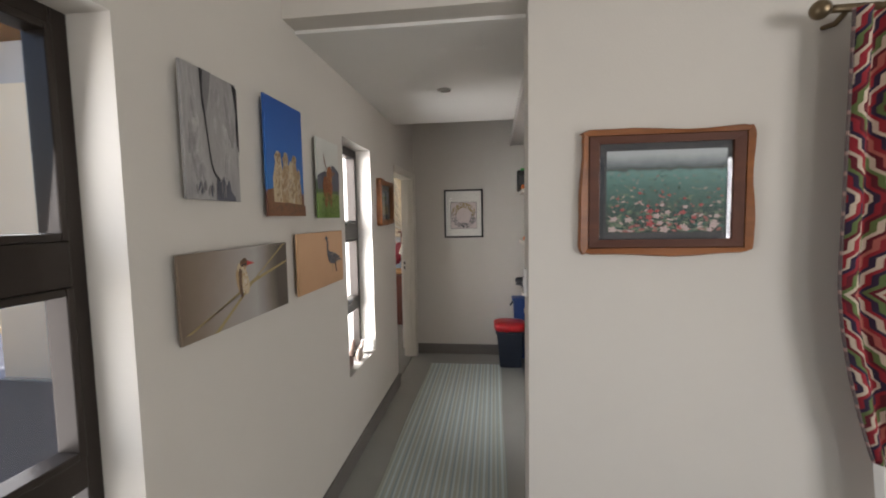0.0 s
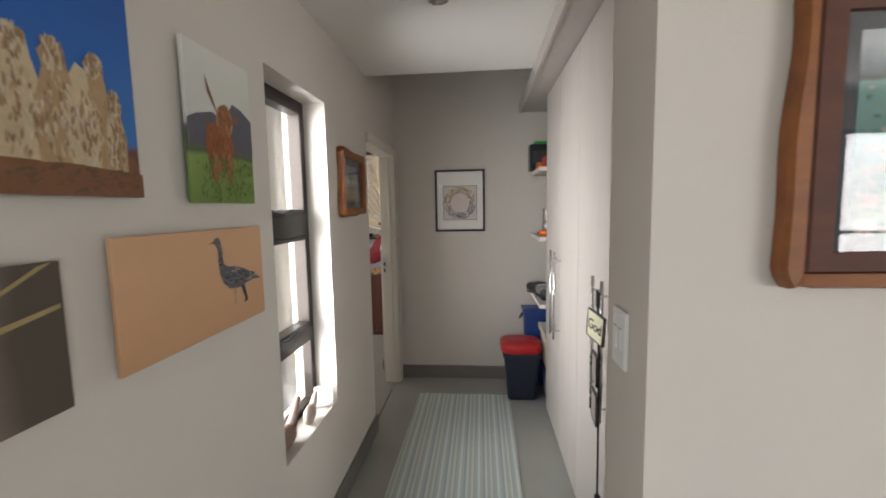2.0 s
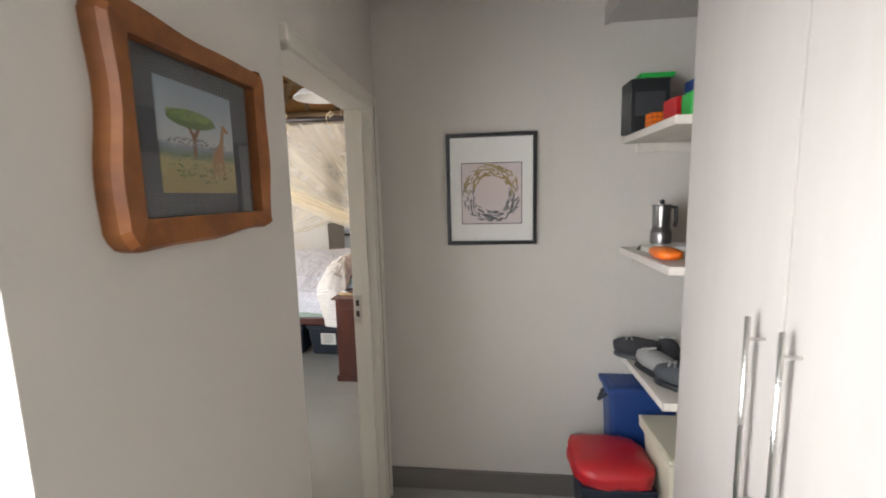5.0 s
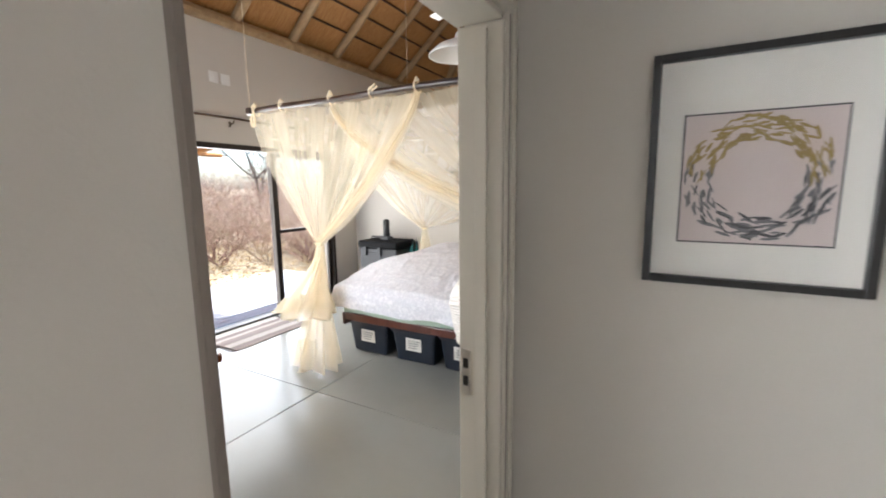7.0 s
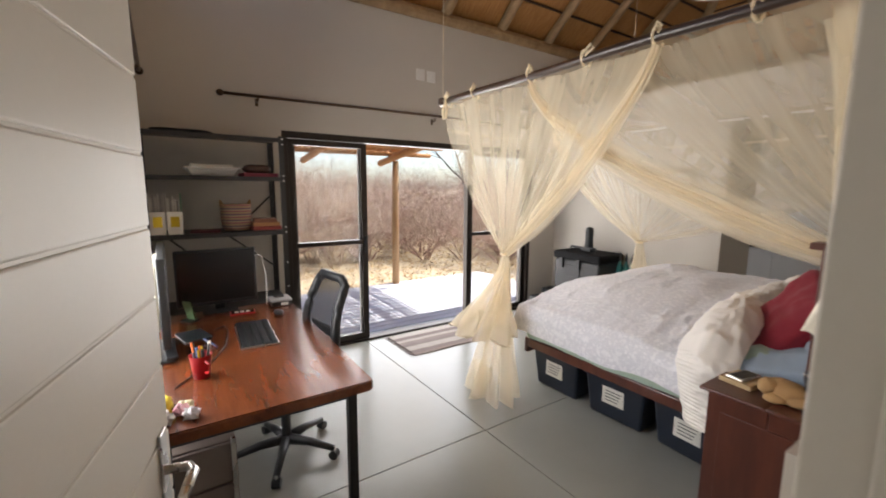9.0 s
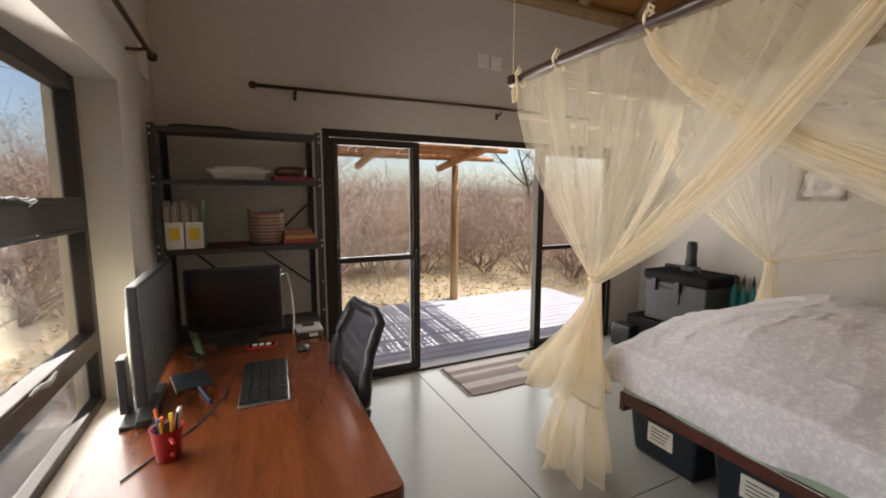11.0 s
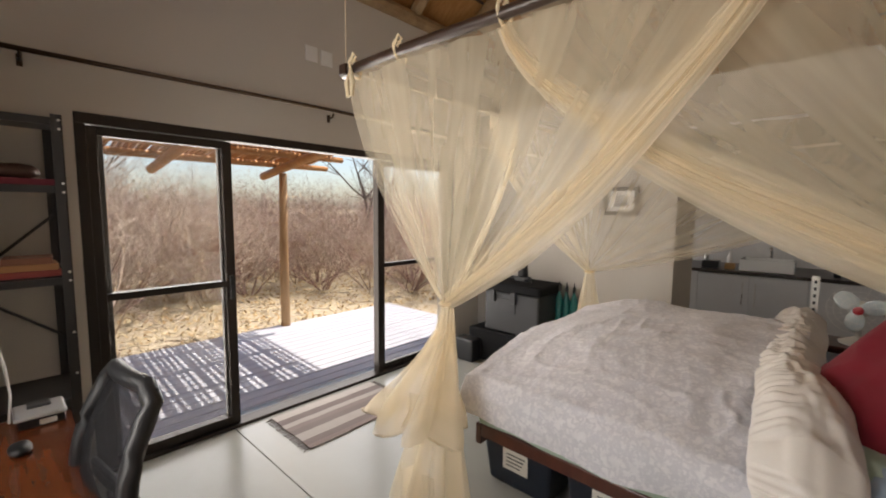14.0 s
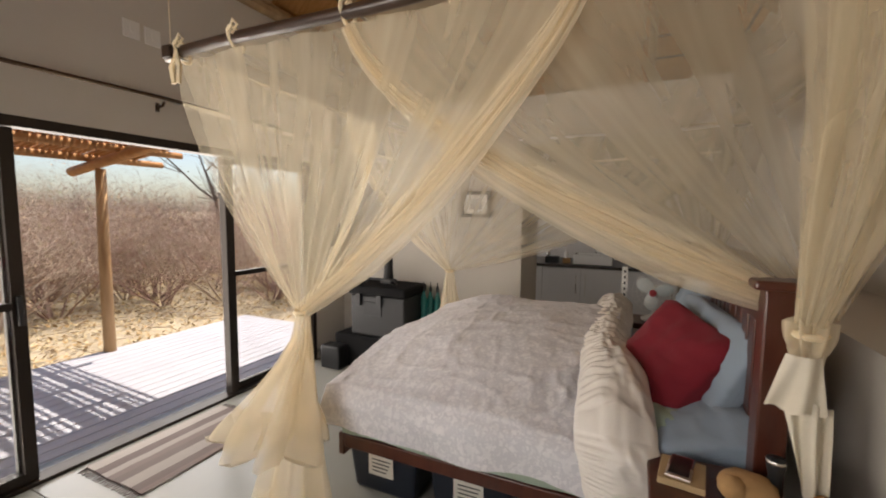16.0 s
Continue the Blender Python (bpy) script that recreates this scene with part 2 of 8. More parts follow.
def net_mat(name, col, cover, streak=0.0, lines=30.0):
    """Fine open weave: part of the light passes straight through, less of it where the cloth is drawn into folds."""
    m, n, l, p = nodes_of(name)
    n.remove(p)
    clear, dif, tra = n.new("ShaderNodeBsdfTransparent"), n.new("ShaderNodeBsdfDiffuse"), n.new("ShaderNodeBsdfTranslucent")
    a, b = n.new("ShaderNodeMixShader"), n.new("ShaderNodeMixShader")
    dif.inputs[0].default_value = tra.inputs[0].default_value = (*col, 1)
    a.inputs[0].default_value = 0.5
    l.new(dif.outputs[0], a.inputs[1])
    l.new(tra.outputs[0], a.inputs[2])
    b.inputs[0].default_value = cover
    if streak:
        vec = place(n, l, (lines, 0.9, 1), kind="UV")
        folds, fine = noise_tex(n, l, vec, 1.0, 3, 0.55), noise_tex(n, l, vec, 3.0, 2, 0.5)
        r = n.new("ShaderNodeMapRange")
        r.inputs["From Min"].default_value, r.inputs["From Max"].default_value = 0.36, 0.68
        r.inputs["To Min"].default_value, r.inputs["To Max"].default_value = cover - streak * 0.4, cover + streak
        l.new(mixed(n, l, 0.2, folds, fine), r.inputs["Value"])
        l.new(r.outputs[0], b.inputs[0])
    l.new(clear.outputs[0], b.inputs[1])
    l.new(a.outputs[0], b.inputs[2])
    l.new(b.outputs[0], n["Material Output"].inputs["Surface"])
    return m


def screed_mat(name, col):
    """Power-floated cement: cloudy, sealed, slightly shiny."""
    m, n, l, p = nodes_of(name)
    vec = place(n, l)
    cloud, mid, fine = noise_tex(n, l, vec, 1.3, 6, 0.7), noise_tex(n, l, vec, 5, 3, 0.5), noise_tex(n, l, vec, 130, 3)
    c = ramp(n, l, cloud, [(0.25, shade(col, 0.93)), (0.5, col), (0.75, shade(col, 1.06))])
    c = mixed(n, l, mid, c, mixed(n, l, 0.3, c, shade(col, 0.93)))
    l.new(c, p.inputs["Base Color"])
    r = n.new("ShaderNodeMapRange")
    r.inputs["To Min"].default_value, r.inputs["To Max"].default_value = 0.17, 0.30
    l.new(mid, r.inputs["Value"])
    l.new(r.outputs[0], p.inputs["Roughness"])
    relief(n, l, p, mixed(n, l, 0.3, cloud, fine), 0.08, 0.004)
    return m


def thatch_mat(name):
    m, n, l, p = nodes_of(name)
    vec = place(n, l, (1, 22, 1))
    straw, patch = noise_tex(n, l, vec, 7, 6, 0.7), noise_tex(n, l, place(n, l), 2.2, 4)
    c = ramp(n, l, straw, [(0.3, (0.20, 0.09, 0.025)), (0.5, (0.42, 0.21, 0.07)), (0.7, (0.60, 0.36, 0.14))])
    c = mixed(n, l, patch, c, mixed(n, l, 0.4, c, (0.40, 0.17, 0.045)))
    l.new(c, p.inputs["Base Color"])
    p.inputs["Roughness"].default_value = 0.85
    relief(n, l, p, straw, 0.7, 0.02)
    return m


def kilim_mat(name):
    """Woven diamonds and toothed zigzags in wine red, green, cream and navy."""
    m, n, l, p = nodes_of(name)
    c, s = n.new("ShaderNodeTexCoord"), n.new("ShaderNodeSeparateXYZ")
    l.new(c.outputs["UV"], s.inputs[0])

    def calc(op, a, b=0.0, d=0.0):
        x = n.new("ShaderNodeMath")
        x.operation = op
        for i, v in enumerate((a, b, d)):
            if isinstance(v, (int, float)):
                x.inputs[i].default_value = v
            else:
                l.new(v, x.inputs[i])
        return x.outputs[0]
    fx = calc("ABSOLUTE", calc("SUBTRACT", calc("FRACT", calc("MULTIPLY", s.outputs[0], 2.2)), 0.5))
    fz = calc("ABSOLUTE", calc("SUBTRACT", calc("FRACT", calc("MULTIPLY", s.outputs[1], 2.9)), 0.5))
    tooth = calc("MULTIPLY", calc("ABSOLUTE", calc("SUBTRACT", calc("FRACT", calc("MULTIPLY", s.outputs[1], 30)), 0.5)), 0.09)
    d = calc("FRACT", calc("MULTIPLY", calc("ADD", calc("ADD", fx, fz), tooth), 1.5))
    red, wine, green, cream, navy, pink = (0.30, 0.02, 0.03), (0.12, 0.012, 0.02), (0.12, 0.19, 0.06), (0.62, 0.52, 0.40), (0.02, 0.02, 0.05), (0.45, 0.13, 0.10)
    seq = [red, cream, wine, green, navy, red, cream, navy, red, pink, wine, cream, green, wine, red, navy, cream, red]
    col = ramp(n, l, d, [(0.02 + i * 0.059, v) for i, v in enumerate(seq)], "CONSTANT")
    t = noise_tex(n, l, place(n, l, (1, 1, 3)), 90, 3)
    l.new(mixed(n, l, 0.25, col, mixed(n, l, t, col, wine)), p.inputs["Base Color"])
    p.inputs["Roughness"].default_value = 0.95
    relief(n, l, p, t, 0.4, 0.002)
    return m


def striped(name, axis, freq, stops, rough=0.95, wob=0.02):
    """Woven stripes across an axis of the thing."""
    m, n, l, p = nodes_of(name)
    c, s = n.new("ShaderNodeTexCoord"), n.new("ShaderNodeSeparateXYZ")
    l.new(c.outputs["Object"], s.inputs[0])
    a, f = n.new("ShaderNodeMath"), n.new("ShaderNodeMath")
    a.operation, a.inputs[1].default_value = "MULTIPLY", freq
    l.new(s.outputs["XYZ".index(axis.upper())], a.inputs[0])
    f.operation = "FRACT"
    l.new(a.outputs[0], f.inputs[0])
    col = ramp(n, l, f.outputs[0], stops, "CONSTANT")
    weave, wear = noise_tex(n, l, place(n, l, (1, 0.25, 1)), 160, 3), noise_tex(n, l, place(n, l), 3, 4)
    col = mixed(n, l, weave, col, mixed(n, l, 0.35, col, (0.2, 0.19, 0.17)))
    col = mixed(n, l, wear, col, mixed(n, l, 0.25, col, (0.35, 0.33, 0.3)))
    l.new(col, p.inputs["Base Color"])
    p.inputs["Roughness"].default_value = rough
    relief(n, l, p, weave, 0.5, 0.003)
    return m


def duvet_mat(name):
    """White cotton with a faint lilac damask."""
    m, n, l, p = nodes_of(name)
    vec = place(n, l)
    w = n.new("ShaderNodeTexVoronoi")
    w.inputs["Scale"].default_value = 24
    l.new(vec, w.inputs["Vector"])
    swirl = noise_tex(n, l, vec, 26, 3)
    vine = ramp(n, l, swirl, [(0.40, (0, 0, 0)), (0.47, (1, 1, 1)), (0.53, (1, 1, 1)), (0.60, (0, 0, 0))])
    c = mixed(n, l, w.outputs["Distance"], (0.67, 0.665, 0.70), (0.77, 0.76, 0.79))
    c = mixed(n, l, vine, c, (0.61, 0.605, 0.65))
    l.new(c, p.inputs["Base Color"])
    p.inputs["Roughness"].default_value = 0.85
    p.inputs["Sheen Weight"].default_value = 0.3
    relief(n, l, p, noise_tex(n, l, place(n, l, (1, 0.45, 1), (0, 0, 25)), 30, 6, 0.7), 0.5, 0.008)
    return m


PLASTER = plaster_mat("wall_plaster", (0.585, 0.55, 0.495))
CEILING = plaster_mat("ceiling_paint", (0.74, 0.72, 0.68))
OUTWALL = plaster_mat("outside_plaster", (0.90, 0.76, 0.54))
SCREED = screed_mat("cement_screed", (0.31, 0.31, 0.285))
JOINT = mat("joint_dark", (0.10, 0.095, 0.09), 0.9)
SKIRT = mat("grey_skirting", (0.155, 0.14, 0.125), 0.5, var=0.1)
BRONZE = mat("bronze_aluminium", (0.035, 0.027, 0.022), 0.38, 0.55, var=0.2, bump=0.04)
GLASS = glass_mat("window_glass")
PICGLASS = glass_mat("picture_glass")
STEEL = mat("brushed_steel", (0.62, 0.60, 0.57), 0.28, 1.0, var=0.06, fine=200, bump=0.05)
CUPBOARD = wood("limed_oak_foil", (0.415, 0.38, 0.345), (0.455, 0.42, 0.385), "z", 0.45, rings=9)
SHELFW = wood("limed_oak_board", (0.56, 0.51, 0.45), (0.70, 0.65, 0.58), "y", 0.55, rings=10)
FRAMEWHITE = mat("door_frame_enamel", (0.62, 0.58, 0.50), 0.42, var=0.06, bump=0.03)
DOORPAINT = mat("door_paint", (0.70, 0.66, 0.59), 0.45, var=0.05, scale=5, fine=90, bump=0.08)
# Door frame tone with the shade of the doorway put into the colour.
FRAMESHADE = mat("door_frame_shaded", (0.30, 0.26, 0.225), 0.5)
DESKWOOD = wood("polished_red_wood", (0.068, 0.015, 0.0055), (0.26, 0.074, 0.021), "x", 0.27, 0.35, rings=5)
MAHOGANY = wood("mahogany", (0.042, 0.010, 0.006), (0.115, 0.030, 0.016), "z", 0.36, 0.25, rings=7)
LIVEEDGE = wood("live_edge_wood", (0.13, 0.038, 0.008), (0.34, 0.118, 0.024), "x", 0.5, 0.06, rings=8)
LIVEDARK = wood("live_edge_inner_wood", (0.05, 0.013, 0.005), (0.12, 0.034, 0.010), "x", 0.65, 0.0, rings=8)
POLE = wood("peeled_gum_pole", (0.24, 0.15, 0.075), (0.46, 0.32, 0.17), "x", 0.65, rings=9, random_tint=0.5)
PERGOLA = wood("pergola_pole", (0.32, 0.14, 0.04), (0.58, 0.30, 0.11), "y", 0.7, rings=9, random_tint=0.5)
POSTWOOD = wood("pergola_post", (0.34, 0.19, 0.08), (0.58, 0.38, 0.19), "z", 0.7, rings=9)
THATCH = thatch_mat("thatch")
BATTEN = mat("dark_batten", (0.055, 0.030, 0.016), 0.8)
NETRAIL = wood("dark_net_rail", (0.020, 0.010, 0.006), (0.07, 0.035, 0.02), "x", 0.4, 0.2)
NET = net_mat("mosquito_net", (0.95, 0.85, 0.655), 0.265, 0.17, 9.0)
NETBAND = net_mat("mosquito_net_bunched", (0.95, 0.85, 0.66), 0.46, 0.22, 4.0)
NETHEM = net_mat("mosquito_net_hem", (0.93, 0.84, 0.66), 0.50)
TIE = cloth("cotton_tie", (0.78, 0.66, 0.45))
COTTON = cloth("white_cotton", (0.80, 0.77, 0.72))
DUVET = duvet_mat("damask_duvet")
REDCLOTH = cloth("wine_red_cloth", (0.17, 0.004, 0.014), scale=9)
BLUECLOTH = cloth("pale_blue_linen", (0.27, 0.335, 0.41), scale=8)
CREAMCLOTH = cloth("cream_satin", (0.77, 0.73, 0.68), rough=0.55, scale=8)
GREENCLOTH = cloth("sage_sheet", (0.34, 0.42, 0.34))
MATTBLACK = mat("matt_black_case", (0.012, 0.012, 0.013), 0.85, var=0.2, spec=0.15)
BLACKPLASTIC = mat("black_plastic", (0.016, 0.017, 0.019), 0.42, var=0.2)
NAVYPLASTIC = mat("navy_plastic", (0.010, 0.016, 0.030), 0.38, var=0.2)
BLUEPLASTIC = mat("blue_plastic", (0.020, 0.055, 0.20), 0.4, var=0.15)
REDPLASTIC = mat("red_plastic", (0.40, 0.012, 0.018), 0.35, var=0.1)
CREAMPLASTIC = mat("cream_plastic", (0.62, 0.58, 0.44), 0.45)
WHITEPLASTIC = mat("white_plastic", (0.78, 0.77, 0.74), 0.4, var=0.04)
GREYPLASTIC = mat("grey_plastic", (0.05, 0.052, 0.056), 0.45)
SCREEN = mat("screen_black", (0.008, 0.008, 0.009), 0.22, var=0.1, bump=0.0)
GREYSCREEN = mat("screen_grey_matt", (0.085, 0.08, 0.078), 0.38, var=0.1, bump=0.02)
SHELFSTEEL = mat("grey_shelving_steel", (0.045, 0.043, 0.043), 0.45, 0.35, var=0.15)
BLACKSTEEL = mat("black_steel", (0.03, 0.028, 0.027), 0.42, 0.5)
PAPER = mat("paper", (0.74, 0.72, 0.66), 0.8, var=0.05)
WHITECARD = mat("white_card", (0.80, 0.78, 0.73), 0.75, var=0.03)
DARKCARD = mat("charcoal_mount", (0.055, 0.057, 0.062), 0.8, var=0.08)
PINKCARD = mat("pale_pink_paper", (0.66, 0.57, 0.55), 0.8, var=0.04)
BLACKFRAME = mat("black_frame", (0.012, 0.011, 0.011), 0.35)
GREYUNIT = mat("grey_kitchen_unit", (0.58, 0.58, 0.59), 0.45, var=0.04)
DARKTOP = mat("dark_worktop", (0.04, 0.03, 0.026), 0.3, var=0.3, scale=20)
CERAMIC = mat("white_ceramic", (0.82, 0.82, 0.80), 0.12, var=0.02, bump=0.0)
YELLOW = mat("yellow_card", (0.80, 0.60, 0.03), 0.6)
GREEN = mat("green_plastic", (0.03, 0.40, 0.06), 0.45)
TEAL = mat("teal_plastic", (0.01, 0.16, 0.15), 0.4)
ORANGE = mat("orange_plastic", (0.80, 0.17, 0.01), 0.4)
TAN = mat("tan_plush", (0.42, 0.25, 0.11), 0.95, var=0.2, bump=0.5, dist=0.004)
BASKET = striped("woven_basket", "z", 22, [(0.0, (0.42, 0.25, 0.13)), (0.35, (0.30, 0.05, 0.07)), (0.55, (0.52, 0.36, 0.22)), (0.75, (0.13, 0.06, 0.10))])
RUNNER = striped("striped_runner", "x", 9.0, [(0.0, (0.40, 0.44, 0.38)), (0.13, (0.54, 0.64, 0.66)), (0.26, (0.41, 0.45, 0.40)), (0.40, (0.29, 0.37, 0.38)), (0.52, (0.53, 0.61, 0.62)), (0.63, (0.40, 0.43, 0.36)), (0.80, (0.53, 0.58, 0.55)), (0.90, (0.33, 0.41, 0.42))])
MAT = striped("striped_mat", "x", 1.72, [(0.0, (0.16, 0.12, 0.115)), (0.12, (0.40, 0.36, 0.33)), (0.30, (0.16, 0.115, 0.11)), (0.42, (0.22, 0.16, 0.15)), (0.50, (0.42, 0.38, 0.35)), (0.66, (0.13, 0.09, 0.09)), (0.80, (0.38, 0.34, 0.31)), (0.90, (0.2, 0.15, 0.14))])
KILIM = kilim_mat("kilim_cloth")
DECKWOOD = wood("grey_deck_board", (0.38, 0.38, 0.42), (0.56, 0.56, 0.60), "y", 0.6, rings=8, random_tint=0.35)
SAND = mat("sandy_ground", (0.46, 0.37, 0.25), 0.95, var=0.28, scale=0.8, fine=14, bump=0.6, dist=0.03, col2=(0.62, 0.53, 0.38))
GRAVEL = mat("pink_gravel", (0.58, 0.46, 0.38), 0.95, var=0.35, scale=30, fine=70, bump=0.9, dist=0.02)
TWIG = mat("dry_twig", (0.58, 0.45, 0.34), 0.9, var=0.35, scale=2, fine=20, bump=0.0, col2=(0.72, 0.60, 0.48))
TWIGRED = mat("reddish_twig", (0.34, 0.20, 0.16), 0.9, var=0.35, scale=2, fine=20, bump=0.0, col2=(0.52, 0.36, 0.30))
BAREBARK = mat("grey_bark", (0.20, 0.16, 0.13), 0.9, var=0.3, scale=3, fine=20, bump=0.0)
PALELEAF = mat("bleached_leaf", (0.62, 0.50, 0.30), 0.9, var=0.4, scale=6, fine=30, bump=0.0, random_tint=0.3)
LEAF = mat("dry_leaf", (0.45, 0.30, 0.13), 0.9, var=0.4, scale=6, fine=30, bump=0.0, random_tint=0.3)
GREENLEAF = mat("olive_leaf", (0.17, 0.19, 0.06), 0.85, var=0.4, scale=4, fine=30, bump=0.0)

# ---------------------------------------------------------------- structure
def wall(name, boxes, material=PLASTER):
    bm = B()
    for b in boxes:
        box(bm, *b)
    return tagged(new(name, mesh_of(name, bm, material)), kind="structure")


ROOF0 = 3.42    # height of the wall plate
LX, RX = -0.84, -1.06    # faces of the wall between corridor and bedroom
DX = -0.95     # bedroom face of the thin wall by the door
NEARY = 3.945
# corridor's outside wall with two windows and the bedroom door
wall("wall_corridor_west", [
    (RX, LX, -4.6, -0.45, 0, 3.2), (RX, LX, -0.45, 0.92, 0, 0.585), (RX, LX, -0.45, 0.92, 2.11, 3.2),
    (RX, LX, 0.92, 2.47, 0, 3.2), (RX, LX, 2.47, 3.05, 0, 0.585), (RX, LX, 2.47, 3.05, 2.105, 3.2),
    (RX, LX, 3.05, 3.70, 0, 3.2), (DX, LX, 3.70, 3.786, 0, 3.2), (DX, LX, 3.786, 4.64, 2.075, 3.2), (DX, LX, 4.64, 4.745, 0, 3.2)])
wall("wall_corridor_end", [(DX, 1.2, 4.745, 4.90, 0, 3.2)])
wall("wall_living_north", [(0.225, 1.66, 1.78, 2.02, 0, 3.2), (1.66, 3.1, 1.78, 2.02, 2.15, 3.2), (3.1, 8.5, 1.78, 2.02, 0, 3.2), (LX, 0.225, 1.78, 1.90, 2.481, 3.2)])
wall("wall_cupboard_back", [(1.03, 1.2, 2.02, 4.745, 0, 3.2)])
wall("wall_living_south", [(LX, 1.47, -4.6, -4.4, 0, 3.2), (1.47, 2.1, -4.6, -4.4, 0, 0.9), (1.47, 2.1, -4.6, -4.4, 2.65, 3.2), (2.1, 4.15, -4.6, -4.4, 0, 3.2), (4.15, 7.95, -4.6, -4.4, 2.65, 3.2), (7.95, 8.7, -4.6, -4.4, 0, 3.2)])
wall("wall_living_east", [(8.5, 8.7, -4.4, 2.02, 0, 3.2)])
wall("wall_bedroom_south", [
    (-5.05, -3.90, 3.70, NEARY, 0, ROOF0), (-3.90, -2.55, 3.70, NEARY, 0, 0.585), (-3.90, -2.55, 3.70, NEARY, 2.12, ROOF0),
    (-2.55, -1.95, 3.70, NEARY, 0, ROOF0), (-1.95, DX, 3.58, 3.76, 0, ROOF0)])
wall("wall_bedroom_west", [
    (-5.05, -4.82, NEARY, 5.02, 0, ROOF0), (-5.05, -4.82, 5.02, 8.18, 2.115, ROOF0), (-5.05, -4.82, 8.18, 9.7, 0, ROOF0), (-5.05, -4.82, 9.7, 10.7, 0, 1.05), (-5.05, -4.82, 9.7, 10.7, 2.115, ROOF0), (-5.05, -4.82, 10.7, 11.8, 0, ROOF0)])
wall("wall_partition", [(-4.82, -2.70, 8.66, 9.36, 0, 2.69), (-2.70, -1.06, 8.66, 9.36, 2.25, 2.69)])
wall("wall_bedroom_north", [(-4.82, 0.2, 11.6, 11.8, 0, ROOF0)])
wall("wall_bedroom_low_east", [(-1.04, -0.55, 4.90, 11.6, 0, 1.19)])
wall("wall_bedroom_east", [(-0.55, -0.35, 4.90, 11.6, 0, 4.6)])
wall("wall_over_corridor", [(RX, LX, 3.58, 4.90, 3.2, 6.3), (LX, -0.35, 4.75, 4.90, 3.2, 5.2)])
wall("ceiling_corridor", [(LX, 1.03, 1.90, 3.83, 2.465, 2.56)], CEILING)
wall("ceiling_corridor_end", [(LX, 1.03, 3.70, 4.745, 3.1, 3.2)], CEILING)
wall("ceiling_living", [(RX, 8.7, -4.6, 1.9, 3.2, 3.3)], CEILING)
wall("ceiling_step", [(LX, 1.03, 3.80, 3.83, 2.56, 3.1)], CEILING)

# floor: sealed cement in large bays with saw-cut joints
floor = thing("floor", (0, 0, 0), "grey sealed cement floor in large bays", "floor", kind="structure")
part("slab", bx(-5.05, 8.7, -4.6, 11.8, -0.14, -0.010), JOINT, floor)
for x0, x1, y0, y1 in [(-5.05, -2.833, 3.6, 5.787), (-2.827, -0.873, 3.6, 5.787), (-5.05, -2.833, 5.793, 8.8), (-2.827, -0.5, 5.793, 8.8),
                       (-5.05, -2.833, 8.806, 11.8), (-2.827, 0.2, 8.806, 11.8), (-0.867, 1.2, 1.903, 4.745), (-0.867, 2.4, -1.3, 1.897), (-0.867, 2.4, -4.6, -1.306), (2.406, 8.6, -4.6, 1.897)]:
    part("bay", bx(x0, x1, y0, y1, -0.012, 0.0, bevel=0.002), SCREED, floor)

# skirtings
for i, b in enumerate([(LX - 0.002, LX + 0.016, 0.2, 3.80, 0, 0.118), (LX, 0.42, 4.729, 4.747, 0, 0.118), (0.225, 1.6, 1.764, 1.782, 0, 0.118), (0.209, 0.227, 1.764, 2.02, 0, 0.118),
                       (-4.0, -1.95, NEARY - 0.002, NEARY + 0.014, 0, 0.10), (-4.822, -4.806, 8.2, 8.66, 0, 0.10), (-4.82, -2.70, 8.646, 8.662, 0, 0.10), (-1.056, -1.042, 4.90, 6.2, 0, 0.10)]):
    tagged(new("baseboard", mesh_of("baseboard", bx(*b, bevel=0.003), SKIRT)), kind="structure")


